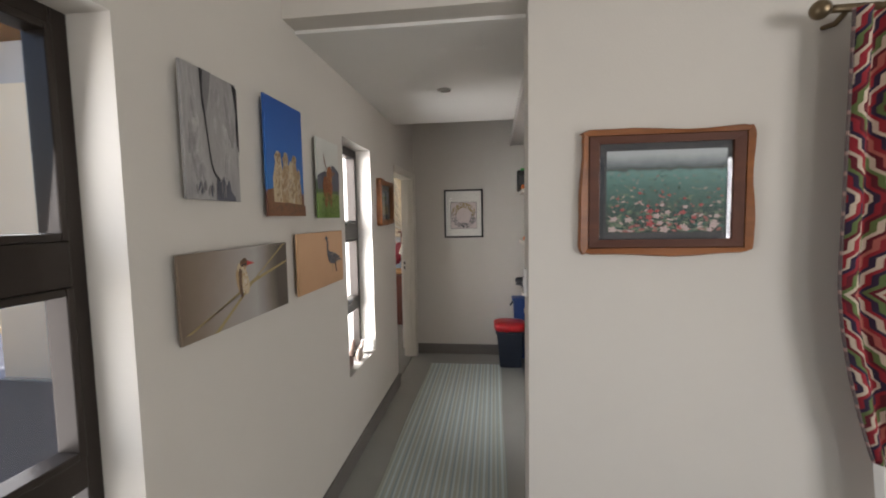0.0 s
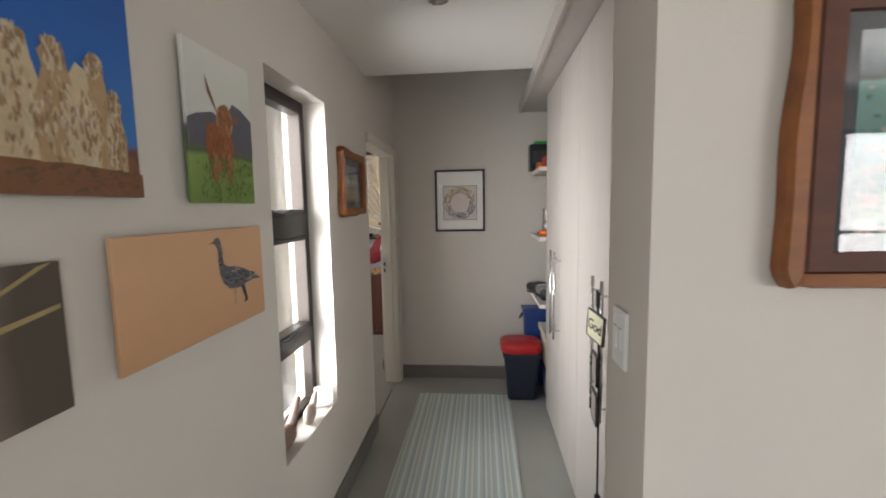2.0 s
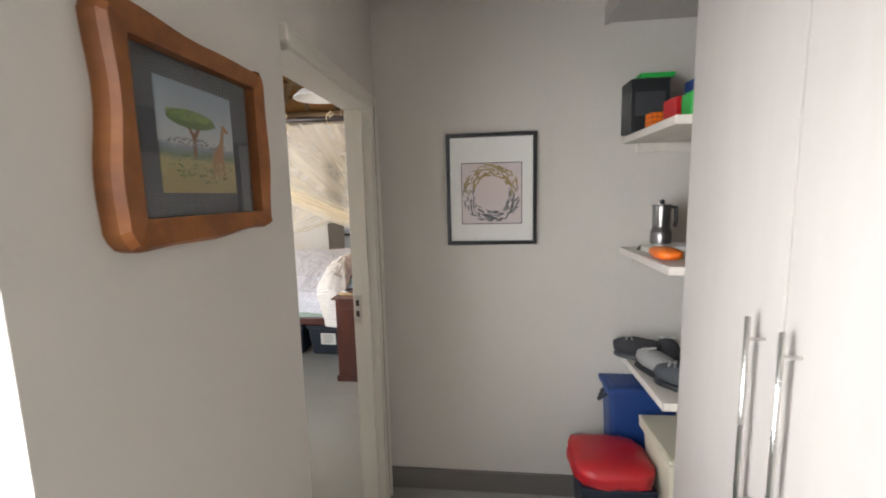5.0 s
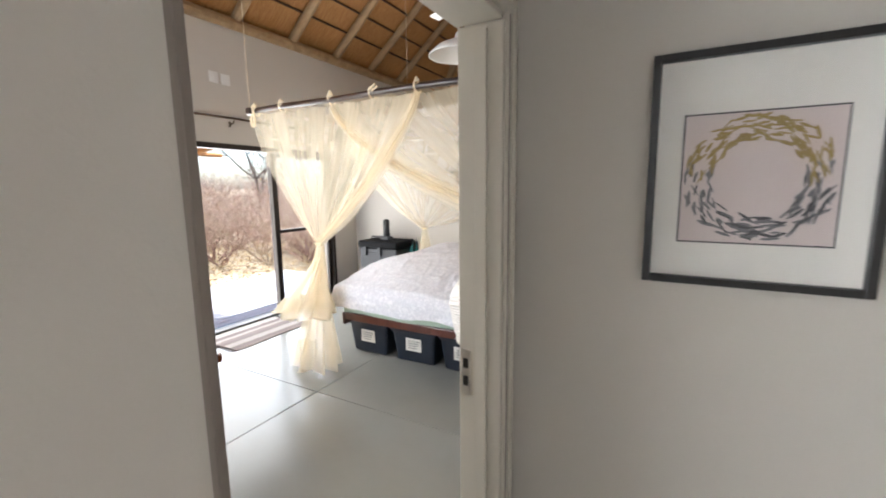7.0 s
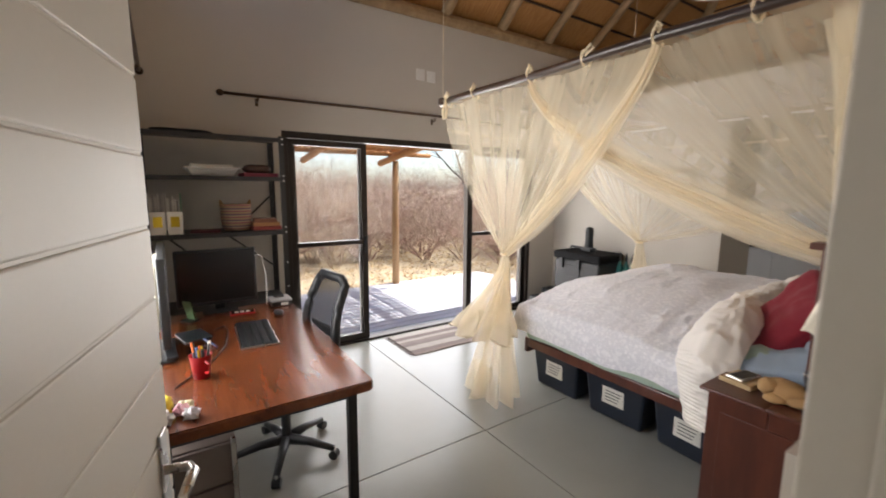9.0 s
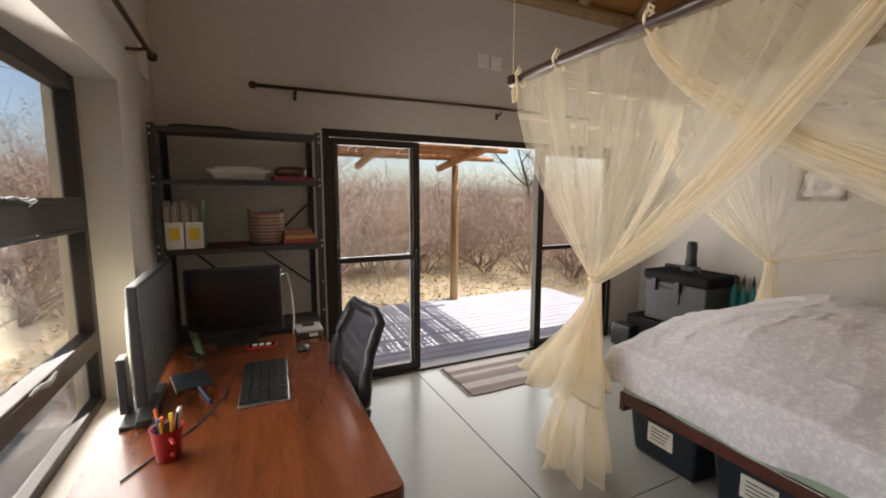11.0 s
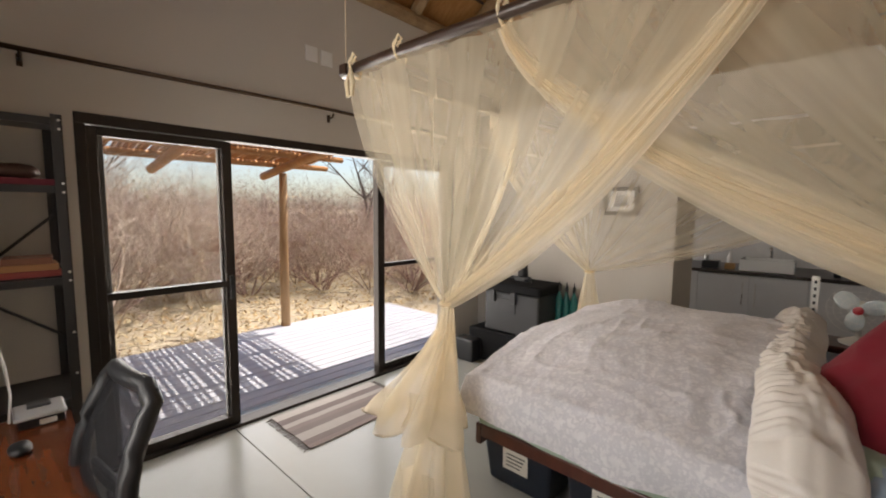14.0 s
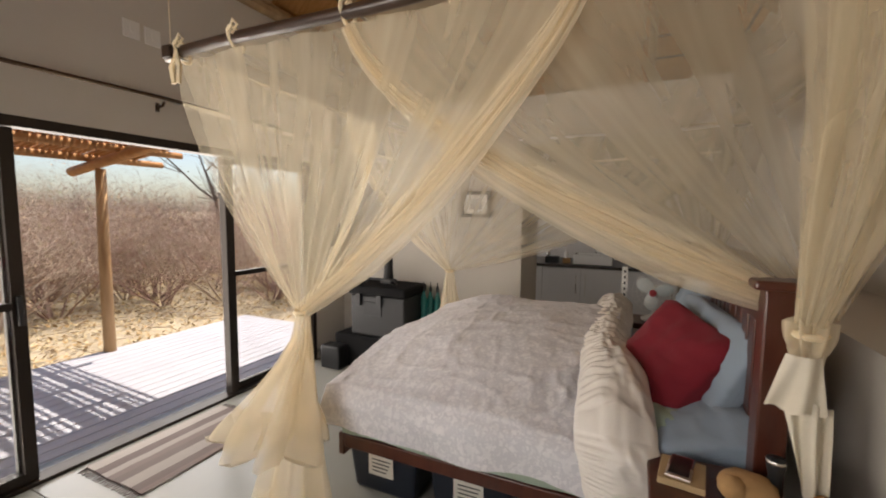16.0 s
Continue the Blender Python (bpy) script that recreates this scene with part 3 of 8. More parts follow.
def window(name, x, y0, y1, z0, z1, bars, sash, axis="x", w=0.05, d=0.05, label="dark bronze aluminium window with top-hung sashes"):
    """A framed window in the plane x (or y) with cross bars at the given heights and opening sashes between some of them."""
    win = thing(name, (x, y0, z0) if axis == "x" else (y0, x, z0), label, "window", kind="structure")

    def b(a0, a1, q0, q1, out=0.0, bev=0.004):
        return bx(x - d / 2 - out, x + d / 2 + out, a0, a1, q0, q1, bevel=bev) if axis == "x" else bx(a0, a1, x - d / 2 - out, x + d / 2 + out, q0, q1, bevel=bev)
    part("window_frame", b(y0, y0 + w, z0, z1), BRONZE, win)
    part("window_frame", b(y1 - w, y1, z0, z1), BRONZE, win)
    part("window_frame", b(y0 + w, y1 - w, z1 - w, z1), BRONZE, win)
    part("window_frame", b(y0 + w, y1 - w, z0, z0 + w * 0.8), BRONZE, win)
    edges = [z0 + w * 0.8] + [q for bar in bars for q in bar] + [z1 - w]
    for q0, q1 in bars:
        part("transom", b(y0 + w, y1 - w, q0, q1, 0.004), BRONZE, win)
    for k in range(0, len(edges), 2):
        part("pane", bx(x - 0.003, x + 0.003, y0 + w, y1 - w, edges[k], edges[k + 1]) if axis == "x" else bx(y0 + w, y1 - w, x - 0.003, x + 0.003, edges[k], edges[k + 1]), GLASS, win).visible_shadow = False
        if (k // 2) in sash:
            s = 0.020
            sa = part("sash", b(y0 + w, y0 + w + s, edges[k], edges[k + 1], 0.008), BRONZE, win)
            part("sash", b(y1 - w - s, y1 - w, edges[k], edges[k + 1], 0.008), BRONZE, win)
            part("sash", b(y0 + w + s, y1 - w - s, edges[k], edges[k] + s, 0.008), BRONZE, win)
            part("sash", b(y0 + w + s, y1 - w - s, edges[k + 1] - s, edges[k + 1], 0.008), BRONZE, win)
            mid, zz = (y0 + y1) / 2, edges[k] + 0.012
            o = x + d / 2 + 0.02 if axis == "x" else x + d / 2 + 0.02
            pts = [(mid - 0.10, zz), (mid - 0.03, zz - 0.012), (mid + 0.05, zz + 0.006), (mid + 0.11, zz + 0.002)]
            part("stay_handle", tb([(o, a, q) if axis == "x" else (a, o, q) for a, q in pts], [0.006, 0.011, 0.008, 0.005], 6), BLACKPLASTIC, win, "black stay handle")
    return win


window("window_1", -0.985, -0.45, 0.92, 0.585, 2.11, [(0.925, 1.005), (1.44, 1.555)], {1, 2}, w=0.042)
window("window_2", -0.975, 2.47, 3.05, 0.585, 2.105, [(0.925, 1.005), (1.455, 1.565)], {1, 2}, w=0.044)
window("window_3", 3.76, -3.90, -2.55, 0.585, 2.12, [(0.86, 0.94), (1.45, 1.56)], {1, 2}, axis="y", w=0.06)
window("window_living", -4.5, 1.47, 2.1, 0.9, 2.65, [(1.5, 1.56)], set(), axis="y", w=0.06)
for k in range(3):
    window("window_patio", -4.5, 4.15 + 1.267 * k, 5.417 + 1.267 * k, 0.0, 2.65, [(1.06, 1.11)], set(), axis="y", w=0.07)
window("window_4", -4.93, 9.7, 10.7, 1.05, 2.115, [(1.55, 1.60)], set())
window("window_living_north", 1.9, 1.66, 3.1, 0.0, 2.15, [(1.06, 1.11)], set(), axis="y", w=0.06)

# sliding door: two fixed leaves and an open middle
sd = thing("sliding_door", (-4.88, 6.6, 0), "open bronze aluminium sliding patio door with glass leaves", "sliding door", kind="structure")
SX = -4.86
part("door_frame", bx(SX - 0.06, SX + 0.045, 5.02, 8.18, 2.055, 2.115, bevel=0.004), BRONZE, sd)
part("door_frame", bx(SX - 0.06, SX + 0.045, 5.02, 5.07, 0.0, 2.055, bevel=0.004), BRONZE, sd)
part("door_frame", bx(SX - 0.06, SX + 0.045, 8.13, 8.18, 0.0, 2.055, bevel=0.004), BRONZE, sd)
part("track", bx(SX - 0.07, SX + 0.05, 5.07, 8.13, -0.005, 0.022, bevel=0.004), BRONZE, sd)
for y0, y1, dx in ((5.07, 5.845, 0.0), (5.10, 5.83, -0.035), (7.18, 8.13, -0.02)):
    leaf = part("leaf", bx(SX + dx - 0.015, SX + dx + 0.02, y0, y0 + 0.05, 0.025, 2.05, bevel=0.003), BRONZE, sd)
    part("stile", bx(SX + dx - 0.015, SX + dx + 0.02, y1 - 0.062, y1, 0.025, 2.05, bevel=0.003), BRONZE, leaf)
    part("rail", bx(SX + dx - 0.015, SX + dx + 0.02, y0 + 0.05, y1 - 0.062, 2.0, 2.05), BRONZE, leaf)
    part("rail", bx(SX + dx - 0.015, SX + dx + 0.02, y0 + 0.05, y1 - 0.062, 0.025, 0.085), BRONZE, leaf)
    part("rail", bx(SX + dx - 0.015, SX + dx + 0.02, y0 + 0.05, y1 - 0.062, 1.04, 1.082), BRONZE, leaf)
    part("pane", bx(SX + dx, SX + dx + 0.005, y0 + 0.05, y1 - 0.062, 0.085, 2.0), GLASS, leaf).visible_shadow = False
part("mullion", bx(SX - 0.035, SX + 0.04, 7.12, 7.18, 0.025, 2.05, bevel=0.004), BRONZE, sd)
part("latch", bx(SX + 0.02, SX + 0.05, 5.80, 5.825, 0.95, 1.12, bevel=0.006), BLACKPLASTIC, sd)

# door frame and the open bedroom door
dr = thing("door_1", (-0.95, 4.2, 0), "cream steel door frame with pale planked door standing open", "door", kind="structure")
for y0, y1, s in ((4.614, 4.645, -1),):
    part("jamb", bx(DX - 0.009, LX + (0.012 if s < 0 else -0.045), y0, y1, 0, 2.03, bevel=0.004), FRAMEWHITE, dr)
    e = y1 if s > 0 else y0
    if s < 0:
        part("stop", bx(DX + 0.045, LX - 0.03, min(e, e + 0.010 * s), max(e, e + 0.014 * s), 0, 2.014, bevel=0.003), FRAMEWHITE, dr)
# Hinge jamb and rebate, coloured dark to stand for the shade on them.
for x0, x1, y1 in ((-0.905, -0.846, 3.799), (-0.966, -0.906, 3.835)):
    part("jamb", bx(x0, x1, 3.7865, y1, 0, 2.03, bevel=0.003), FRAMESHADE, dr, "rebated hinge jamb in a shaded tone")
part("rebate", bx(-0.966, -0.945, 3.836, 3.870, 0, 2.03, bevel=0.003), FRAMESHADE, dr)
part("architrave", bx(LX - 0.002, LX + 0.022, 4.632, 4.676, 0, 2.095, bevel=0.006), FRAMEWHITE, dr)
part("bead", bx(LX + 0.0215, LX + 0.030, 4.658, 4.676, 0, 2.095, bevel=0.004), FRAMEWHITE, dr)
# Thin dark strip laid on the architrave imitates the shade in its groove.
part("groove", bx(LX + 0.0214, LX + 0.0228, 4.634, 4.641, 0, 2.044), FRAMESHADE, dr)
part("architrave", bx(LX - 0.002, LX + 0.022, 3.78, 4.628, 2.045, 2.095, bevel=0.006), FRAMEWHITE, dr)
part("head", bx(DX - 0.012, LX + 0.012, 3.807, 4.614, 2.03, 2.075, bevel=0.003), FRAMEWHITE, dr)
part("strike_plate", bx(DX - 0.002, DX + 0.030, 4.6105, 4.6145, 0.99, 1.13), STEEL, dr, "steel strike plate")
for z in (1.02, 1.075):
    part("strike_hole", bx(DX + 0.006, DX + 0.022, 4.609, 4.6115, z, z + 0.03), BLACKFRAME, dr)

leafdoor = thing("bedroom_door", (-0.978, 3.853, 0.008), "pale cream planked wooden door standing open, steel lever handle", "door", kind="", turn=180 - 14.0)
W = 0.84
z = 0.0
part("core", bx(0, W, -0.0175, 0.0175, 0, 2.015), DOORPAINT, leafdoor)
while z < 2.0:
    h = min(0.052 if z == 0.0 else 0.1335, 2.015 - z)
    part("plank", bx(0.0, W, -0.021, 0.021, z + 0.0025, z + h - 0.0025, bevel=0.0034), DOORPAINT, leafdoor)
    z += h
rose = part("lock_plate", bx(W - 0.075, W - 0.035, -0.027, -0.021, 0.92, 1.14, bevel=0.003), STEEL, leafdoor, "brushed steel lock plate")
part("lever", tb([(W - 0.055, -0.027, 1.06), (W - 0.055, -0.065, 1.06), (W - 0.075, -0.075, 1.06), (W - 0.17, -0.072, 1.055)], [0.009, 0.009, 0.011, 0.009], 8), STEEL, rose, smooth=True)
part("lock_edge", bx(W - 0.001, W + 0.002, -0.012, 0.012, 0.93, 1.12), STEEL, leafdoor)
for z in (0.25, 1.75):
    part("hinge", tb([(-0.008, 0.022, z), (-0.008, 0.022, z + 0.09)], 0.007, 8), STEEL, leafdoor)

# ---------------------------------------------------------------- thatched roof
SL = math.tan(radians(40))
roof = thing("thatched_roof", (-4.82, 7.5, ROOF0), "thatched roof on peeled gum poles with dark battens", "roof", kind="structure")
NY = 11.6
CX = (-4.82 + -0.35) / 2     # line of the ridge
HZ = ROOF0 + (CX + 4.82) * SL


def roofz(x):
    return ROOF0 + (x + 4.82) * SL


run = CX + 4.82
bm = B()
for quad in ([(-5.2, 3.4, roofz(-5.2)), (CX, 3.4, HZ), (CX, NY - run, HZ), (-5.2, NY + 0.38, roofz(-5.2))],
             [(-0.0, 3.4, HZ - (0 - CX) * SL), (CX, 3.4, HZ), (CX, NY - run, HZ), (0.03, NY + 0.38, roofz(-5.2))],
             [(-5.2, NY + 0.38, roofz(-5.2)), (0.03, NY + 0.38, roofz(-5.2)), (CX, NY - run, HZ)]):
    lower = [bm.verts.new((x, y, zz + 0.10)) for x, y, zz in quad]
    upper = [bm.verts.new((x, y, zz + 0.35)) for x, y, zz in quad]
    bm.faces.new(lower)
    bm.faces.new(upper)
    for i in range(len(quad)):
        j = (i + 1) % len(quad)
        bm.faces.new((lower[i], lower[j], upper[j], upper[i]))
part("thatch", bm, THATCH, roof, "golden thatch")
part("wall_plate", tb([(-4.80, 3.95, ROOF0 - 0.02), (-4.80, 7.5, ROOF0), (-4.80, 11.55, ROOF0 - 0.02)], 0.062, 10), POLE, roof)
part("wall_plate", tb([(-4.80, 11.55, ROOF0), (-0.4, 11.55, ROOF0)], 0.06, 10), POLE, roof)
part("ridge_pole", tb([(CX, 3.6, HZ - 0.03), (CX, NY - run, HZ - 0.03)], 0.06, 10), POLE, roof)
random.seed(4)
ys = [4.42 + 0.785 * i for i in range(8)]
for y in ys:
    top = min(CX, -4.82 + (NY - y))
    wob = random.uniform(-0.02, 0.02)
    part("rafter", tb([(-5.0, y, roofz(-5.0) + 0.03), (-4.0, y + wob, roofz(-4.0) + 0.025), (top, y + wob * 0.5, roofz(top) + 0.03)], [0.058, 0.054, 0.045], 10), POLE, roof)
    part("rafter", tb([(-0.2, y, HZ - (-0.2 - CX) * SL + 0.03), (CX, y, HZ + 0.03)], [0.055, 0.045], 8), POLE, roof)
for s in (-1, 1):
    x0 = -4.95 if s < 0 else -0.22
    part("hip_pole", tb([(x0, NY + 0.1, ROOF0 - 0.04), (CX, NY - run, HZ)], [0.07, 0.05], 10), POLE, roof)
for xx in (-4.15, -3.5, -2.9, -2.25, -1.6, -1.0):
    top = NY - min(xx + 4.82, -0.35 - xx)
    part("rafter", tb([(xx, NY + 0.1, ROOF0), (xx, top, ROOF0 + (NY - top) * SL + 0.03)], 0.05, 8), POLE, roof)
d = 0.28
while d < run:
    x, zz = -4.82 + d, roofz(-4.82 + d) + 0.083
    part("batten", bx(x - 0.012, x + 0.012, 3.5, NY - d, zz - 0.006, zz + 0.012), BATTEN, roof)
    part("batten", bx(x, -0.35 - d, NY - d - 0.012, NY - d + 0.012, zz - 0.006, zz + 0.012), BATTEN, roof)
    part("batten", bx(2 * CX - x - 0.012, 2 * CX - x + 0.012, 3.5, NY - d, zz - 0.006, zz + 0.012), BATTEN, roof)
    d += 0.24

# ---------------------------------------------------------------- corridor things
def canvas(label, y0, y1, z0, z1, material, shapes, x=LX):
    """A frameless canvas print on the corridor wall; shapes are (name, outline in 0..1, material)."""
    t = thing("canvas_print", (x, (y0 + y1) / 2, z0), label, "canvas print", "canvas prints on the corridor wall")
    part("canvas", bx(x + 0.026, x + 0.036, y0, y1, z0, z1, bevel=0.0015), material, t)
    part("spacer", bx(x + 0.001, x + 0.026, y0 + 0.06, y1 - 0.06, z0 + 0.05, z1 - 0.05), BLACKFRAME, t)
    for i, (nm, pts, mm) in enumerate(shapes):
        bm = B()
        for j, loop in enumerate(pts if isinstance(pts[0], list) else [pts]):
            plate(bm, [(y0 + a * (y1 - y0), z0 + b * (z1 - z0)) for a, b in loop], x + 0.0362 + 0.0003 * i + 0.000001 * j, "x", 0.0004)
        ob = part(nm, bm, mm, t)
        if isinstance(pts[0], list):
            tagged(ob, kind="stuff")
    return t


def ink(name, col, var=0.3, scale=40.0, **k):
    return mat(name, col, 0.6, 0, var, scale, 150, 0.0, **k)


P_TAN, P_CREAM, P_BROWN, P_DARK = ink("print_tan", (0.44, 0.30, 0.16)), ink("print_cream", (0.58, 0.47, 0.30)), ink("print_brown", (0.20, 0.09, 0.04)), ink("print_dark", (0.03, 0.028, 0.03))
P_RED, P_STRAW, P_RUST, P_SLATE = ink("print_red", (0.55, 0.06, 0.05)), ink("print_straw", (0.36, 0.28, 0.12)), ink("print_rust", (0.27, 0.085, 0.03)), ink("print_slate", (0.10, 0.10, 0.12))
P_UMBER, P_PALE, P_GRASS, P_MOSS = ink("print_umber", (0.13, 0.075, 0.04)), ink("print_pale", (0.62, 0.54, 0.42)), ink("print_grass", (0.20, 0.28, 0.06)), ink("print_moss", (0.09, 0.14, 0.03))
P_GREY = ink("print_grey", (0.20, 0.19, 0.19), 0.4, 12)
BARK = mat("print_grey_bark", (0.27, 0.25, 0.245), 0.6, 0, 0.45, 3.5, 30, 0.0, stretch=(1, 3.2, 0.7), col2=(0.56, 0.54, 0.52))
SKYPRINT = gradient("print_blue_sky", "z", 0.0, 0.48, [(0.0, (0.16, 0.07, 0.045)), (0.22, (0.13, 0.055, 0.04)), (0.25, (0.04, 0.16, 0.42)), (0.6, (0.022, 0.11, 0.38)), (1.0, (0.014, 0.075, 0.30))], 0.55, 0.04)
MEADOW = gradient("print_meadow", "z", 0.0, 0.41, [(0.0, (0.12, 0.20, 0.035)), (0.33, (0.19, 0.27, 0.07)), (0.36, (0.07, 0.10, 0.04)), (0.50, (0.10, 0.13, 0.09)), (0.53, (0.52, 0.52, 0.47)), (1.0, (0.60, 0.60, 0.55))], 0.55, 0.06)
DUSK = gradient("print_brown_haze", "y", -0.31, 0.31, [(0.0, (0.10, 0.065, 0.035)), (0.25, (0.19, 0.145, 0.105)), (0.48, (0.30, 0.26, 0.23)), (0.72, (0.37, 0.35, 0.33)), (0.9, (0.17, 0.14, 0.11)), (1.12, (0.07, 0.055, 0.04))], 0.55, 0.22, 3)
SANDPRINT = gradient("print_orange_sand", "z", 0.0, 0.29, [(0.0, (0.42, 0.24, 0.12)), (0.5, (0.50, 0.29, 0.15)), (1.0, (0.55, 0.33, 0.18))], 0.55, 0.5, 6)

def dabs(name, cells, count, size, materials, seed, lean=1.57):
    """Loose brush dabs that fill ellipses (centre, radii) of a print, one shape for each tint."""
    rg = random.Random(seed)
    lots = [[] for _ in materials]
    for _ in range(count):
        cx, cy, rx, ry = rg.choice(cells)
        a, q = rg.uniform(0, 6.283), rg.random() ** 0.5
        lots[rg.randrange(len(materials))].append(ellipse(cx + rx * q * math.cos(a), cy + ry * q * math.sin(a), size * rg.uniform(0.7, 1.6), size * rg.uniform(0.25, 0.5), 7, lean + rg.uniform(-0.5, 0.5)))
    return [(name, lot, m) for lot, m in zip(lots, materials)]


canvas("canvas print of cracked grey tree bark", 1.092, 1.352, 1.664, 2.062, BARK, [
    *dabs("streak", [(0.16, 0.6, 0.09, 0.28), (0.56, 0.72, 0.09, 0.18), (0.78, 0.55, 0.12, 0.30), (0.2, 0.2, 0.12, 0.10)], 46, 0.075, [ink("print_ash", (0.43, 0.41, 0.40), 0.5, 14), ink("print_pewter", (0.36, 0.34, 0.335), 0.5, 14), ink("print_smoke", (0.30, 0.285, 0.28), 0.5, 14)], 14, 1.60),
    ("hollow", [(0.34, 1.0), (0.50, 1.0), (0.47, 0.86), (0.42, 0.74), (0.38, 0.66), (0.34, 0.78)], P_GREY),
    ("crack", [(0.30, 1.0), (0.36, 1.0), (0.345, 0.86), (0.355, 0.72), (0.375, 0.66), (0.405, 0.50), (0.43, 0.38), (0.46, 0.28), (0.50, 0.22), (0.60, 0.165), (0.57, 0.155), (0.48, 0.205), (0.44, 0.26), (0.41, 0.37), (0.385, 0.50), (0.35, 0.65), (0.325, 0.72), (0.315, 0.86)], P_DARK),
    ("knot", [(0.50, 0.0), (0.52, 0.17), (0.60, 0.15), (0.66, 0.20), (0.70, 0.12), (0.76, 0.18), (0.80, 0.08), (0.88, 0.03), (0.88, 0.0)], P_SLATE),
    *dabs("char", [(0.64, 0.09, 0.10, 0.04), (0.30, 0.09, 0.16, 0.03)], 24, 0.035, [P_SLATE, P_GREY, P_GREY], 15, 1.5),
    ("stain", [(0.90, 1.0), (1.0, 0.96), (1.0, 0.4), (0.96, 0.5), (0.95, 0.62), (0.97, 0.75)], P_DARK)])


def standing(cx, z0, z1, w):
    return [(cx - w, z0), (cx - w * 1.1, z0 + (z1 - z0) * 0.45), (cx - w * 0.55, z0 + (z1 - z0) * 0.78), (cx - w * 0.7, z1 - 0.05), (cx - w * 0.2, z1), (cx + w * 0.5, z1 - 0.02), (cx + w * 0.6, z0 + (z1 - z0) * 0.8), (cx + w * 1.1, z0 + (z1 - z0) * 0.45), (cx + w, z0)]


canvas("canvas print of tan upright shapes under blue sky", 1.53, 1.847, 1.615, 2.093, SKYPRINT, [
    ("mound", [(0, 0), (0, 0.22), (0.3, 0.25), (0.6, 0.14), (0.95, 0.17), (1, 0.10), (1, 0)], P_BROWN),
    ("shape", standing(0.72, 0.10, 0.56, 0.10), P_TAN), ("shape", standing(0.28, 0.12, 0.56, 0.13), P_CREAM), ("shape", standing(0.48, 0.10, 0.55, 0.12), P_TAN),
    ("shape", standing(0.62, 0.10, 0.50, 0.09), P_CREAM), ("shape", standing(0.82, 0.10, 0.42, 0.08), P_TAN),
    ("mark", ellipse(0.24, 0.52, 0.03, 0.012), P_BROWN), ("mark", ellipse(0.46, 0.52, 0.03, 0.012), P_BROWN), ("mark", ellipse(0.72, 0.53, 0.03, 0.012), P_BROWN), ("mark", ellipse(0.84, 0.40, 0.025, 0.01), P_BROWN),
    *dabs("fur", [(0.28, 0.28, 0.11, 0.16), (0.48, 0.28, 0.10, 0.16), (0.65, 0.26, 0.08, 0.14), (0.82, 0.22, 0.07, 0.11), (0.28, 0.50, 0.06, 0.05), (0.47, 0.50, 0.06, 0.05), (0.71, 0.51, 0.05, 0.04), (0.83, 0.38, 0.05, 0.04)], 900, 0.016, [P_TAN, P_CREAM, P_PALE, P_CREAM, ink("print_fawn", (0.30, 0.19, 0.10))], 3),
    ("base", [(0, 0), (0, 0.10), (0.5, 0.12), (1, 0.10), (1, 0)], P_BROWN),
    *dabs("earth", [(0.2, 0.06, 0.2, 0.05), (0.5, 0.06, 0.25, 0.05), (0.85, 0.06, 0.14, 0.05)], 200, 0.020, [P_BROWN, P_UMBER, P_BROWN], 8, 0.1)])
canvas("canvas print of a rust-brown shape in a green meadow", 2.005, 2.298, 1.606, 2.017, MEADOW, [
    ("hill", [(0.0, 0.52), (0.12, 0.56), (0.35, 0.60), (0.5, 0.56), (0.68, 0.70), (0.82, 0.68), (1, 0.62), (1, 0.36), (0, 0.36)], P_SLATE),
    ("shape", [(0.30, 0.16), (0.22, 0.40), (0.27, 0.52), (0.42, 0.54), (0.60, 0.52), (0.66, 0.40), (0.60, 0.14), (0.56, 0.14), (0.52, 0.25), (0.40, 0.25), (0.36, 0.15)], P_RUST),
    ("shape", ellipse(0.53, 0.56, 0.13, 0.11), P_TAN), ("mark", [(0.40, 0.64), (0.27, 0.83), (0.29, 0.72), (0.42, 0.60)], P_BROWN), ("mark", [(0.62, 0.58), (0.78, 0.62), (0.74, 0.57), (0.62, 0.55)], P_BROWN),
    *dabs("coat", [(0.44, 0.36, 0.17, 0.16), (0.53, 0.56, 0.11, 0.10), (0.34, 0.24, 0.05, 0.09), (0.57, 0.24, 0.05, 0.10)], 600, 0.020, [P_RUST, P_BROWN, P_RUST, ink("print_copper", (0.36, 0.15, 0.06))], 5),
    *dabs("grass", [(0.5, 0.10, 0.48, 0.09), (0.5, 0.25, 0.48, 0.07)], 420, 0.012, [P_GRASS, P_MOSS], 6)])
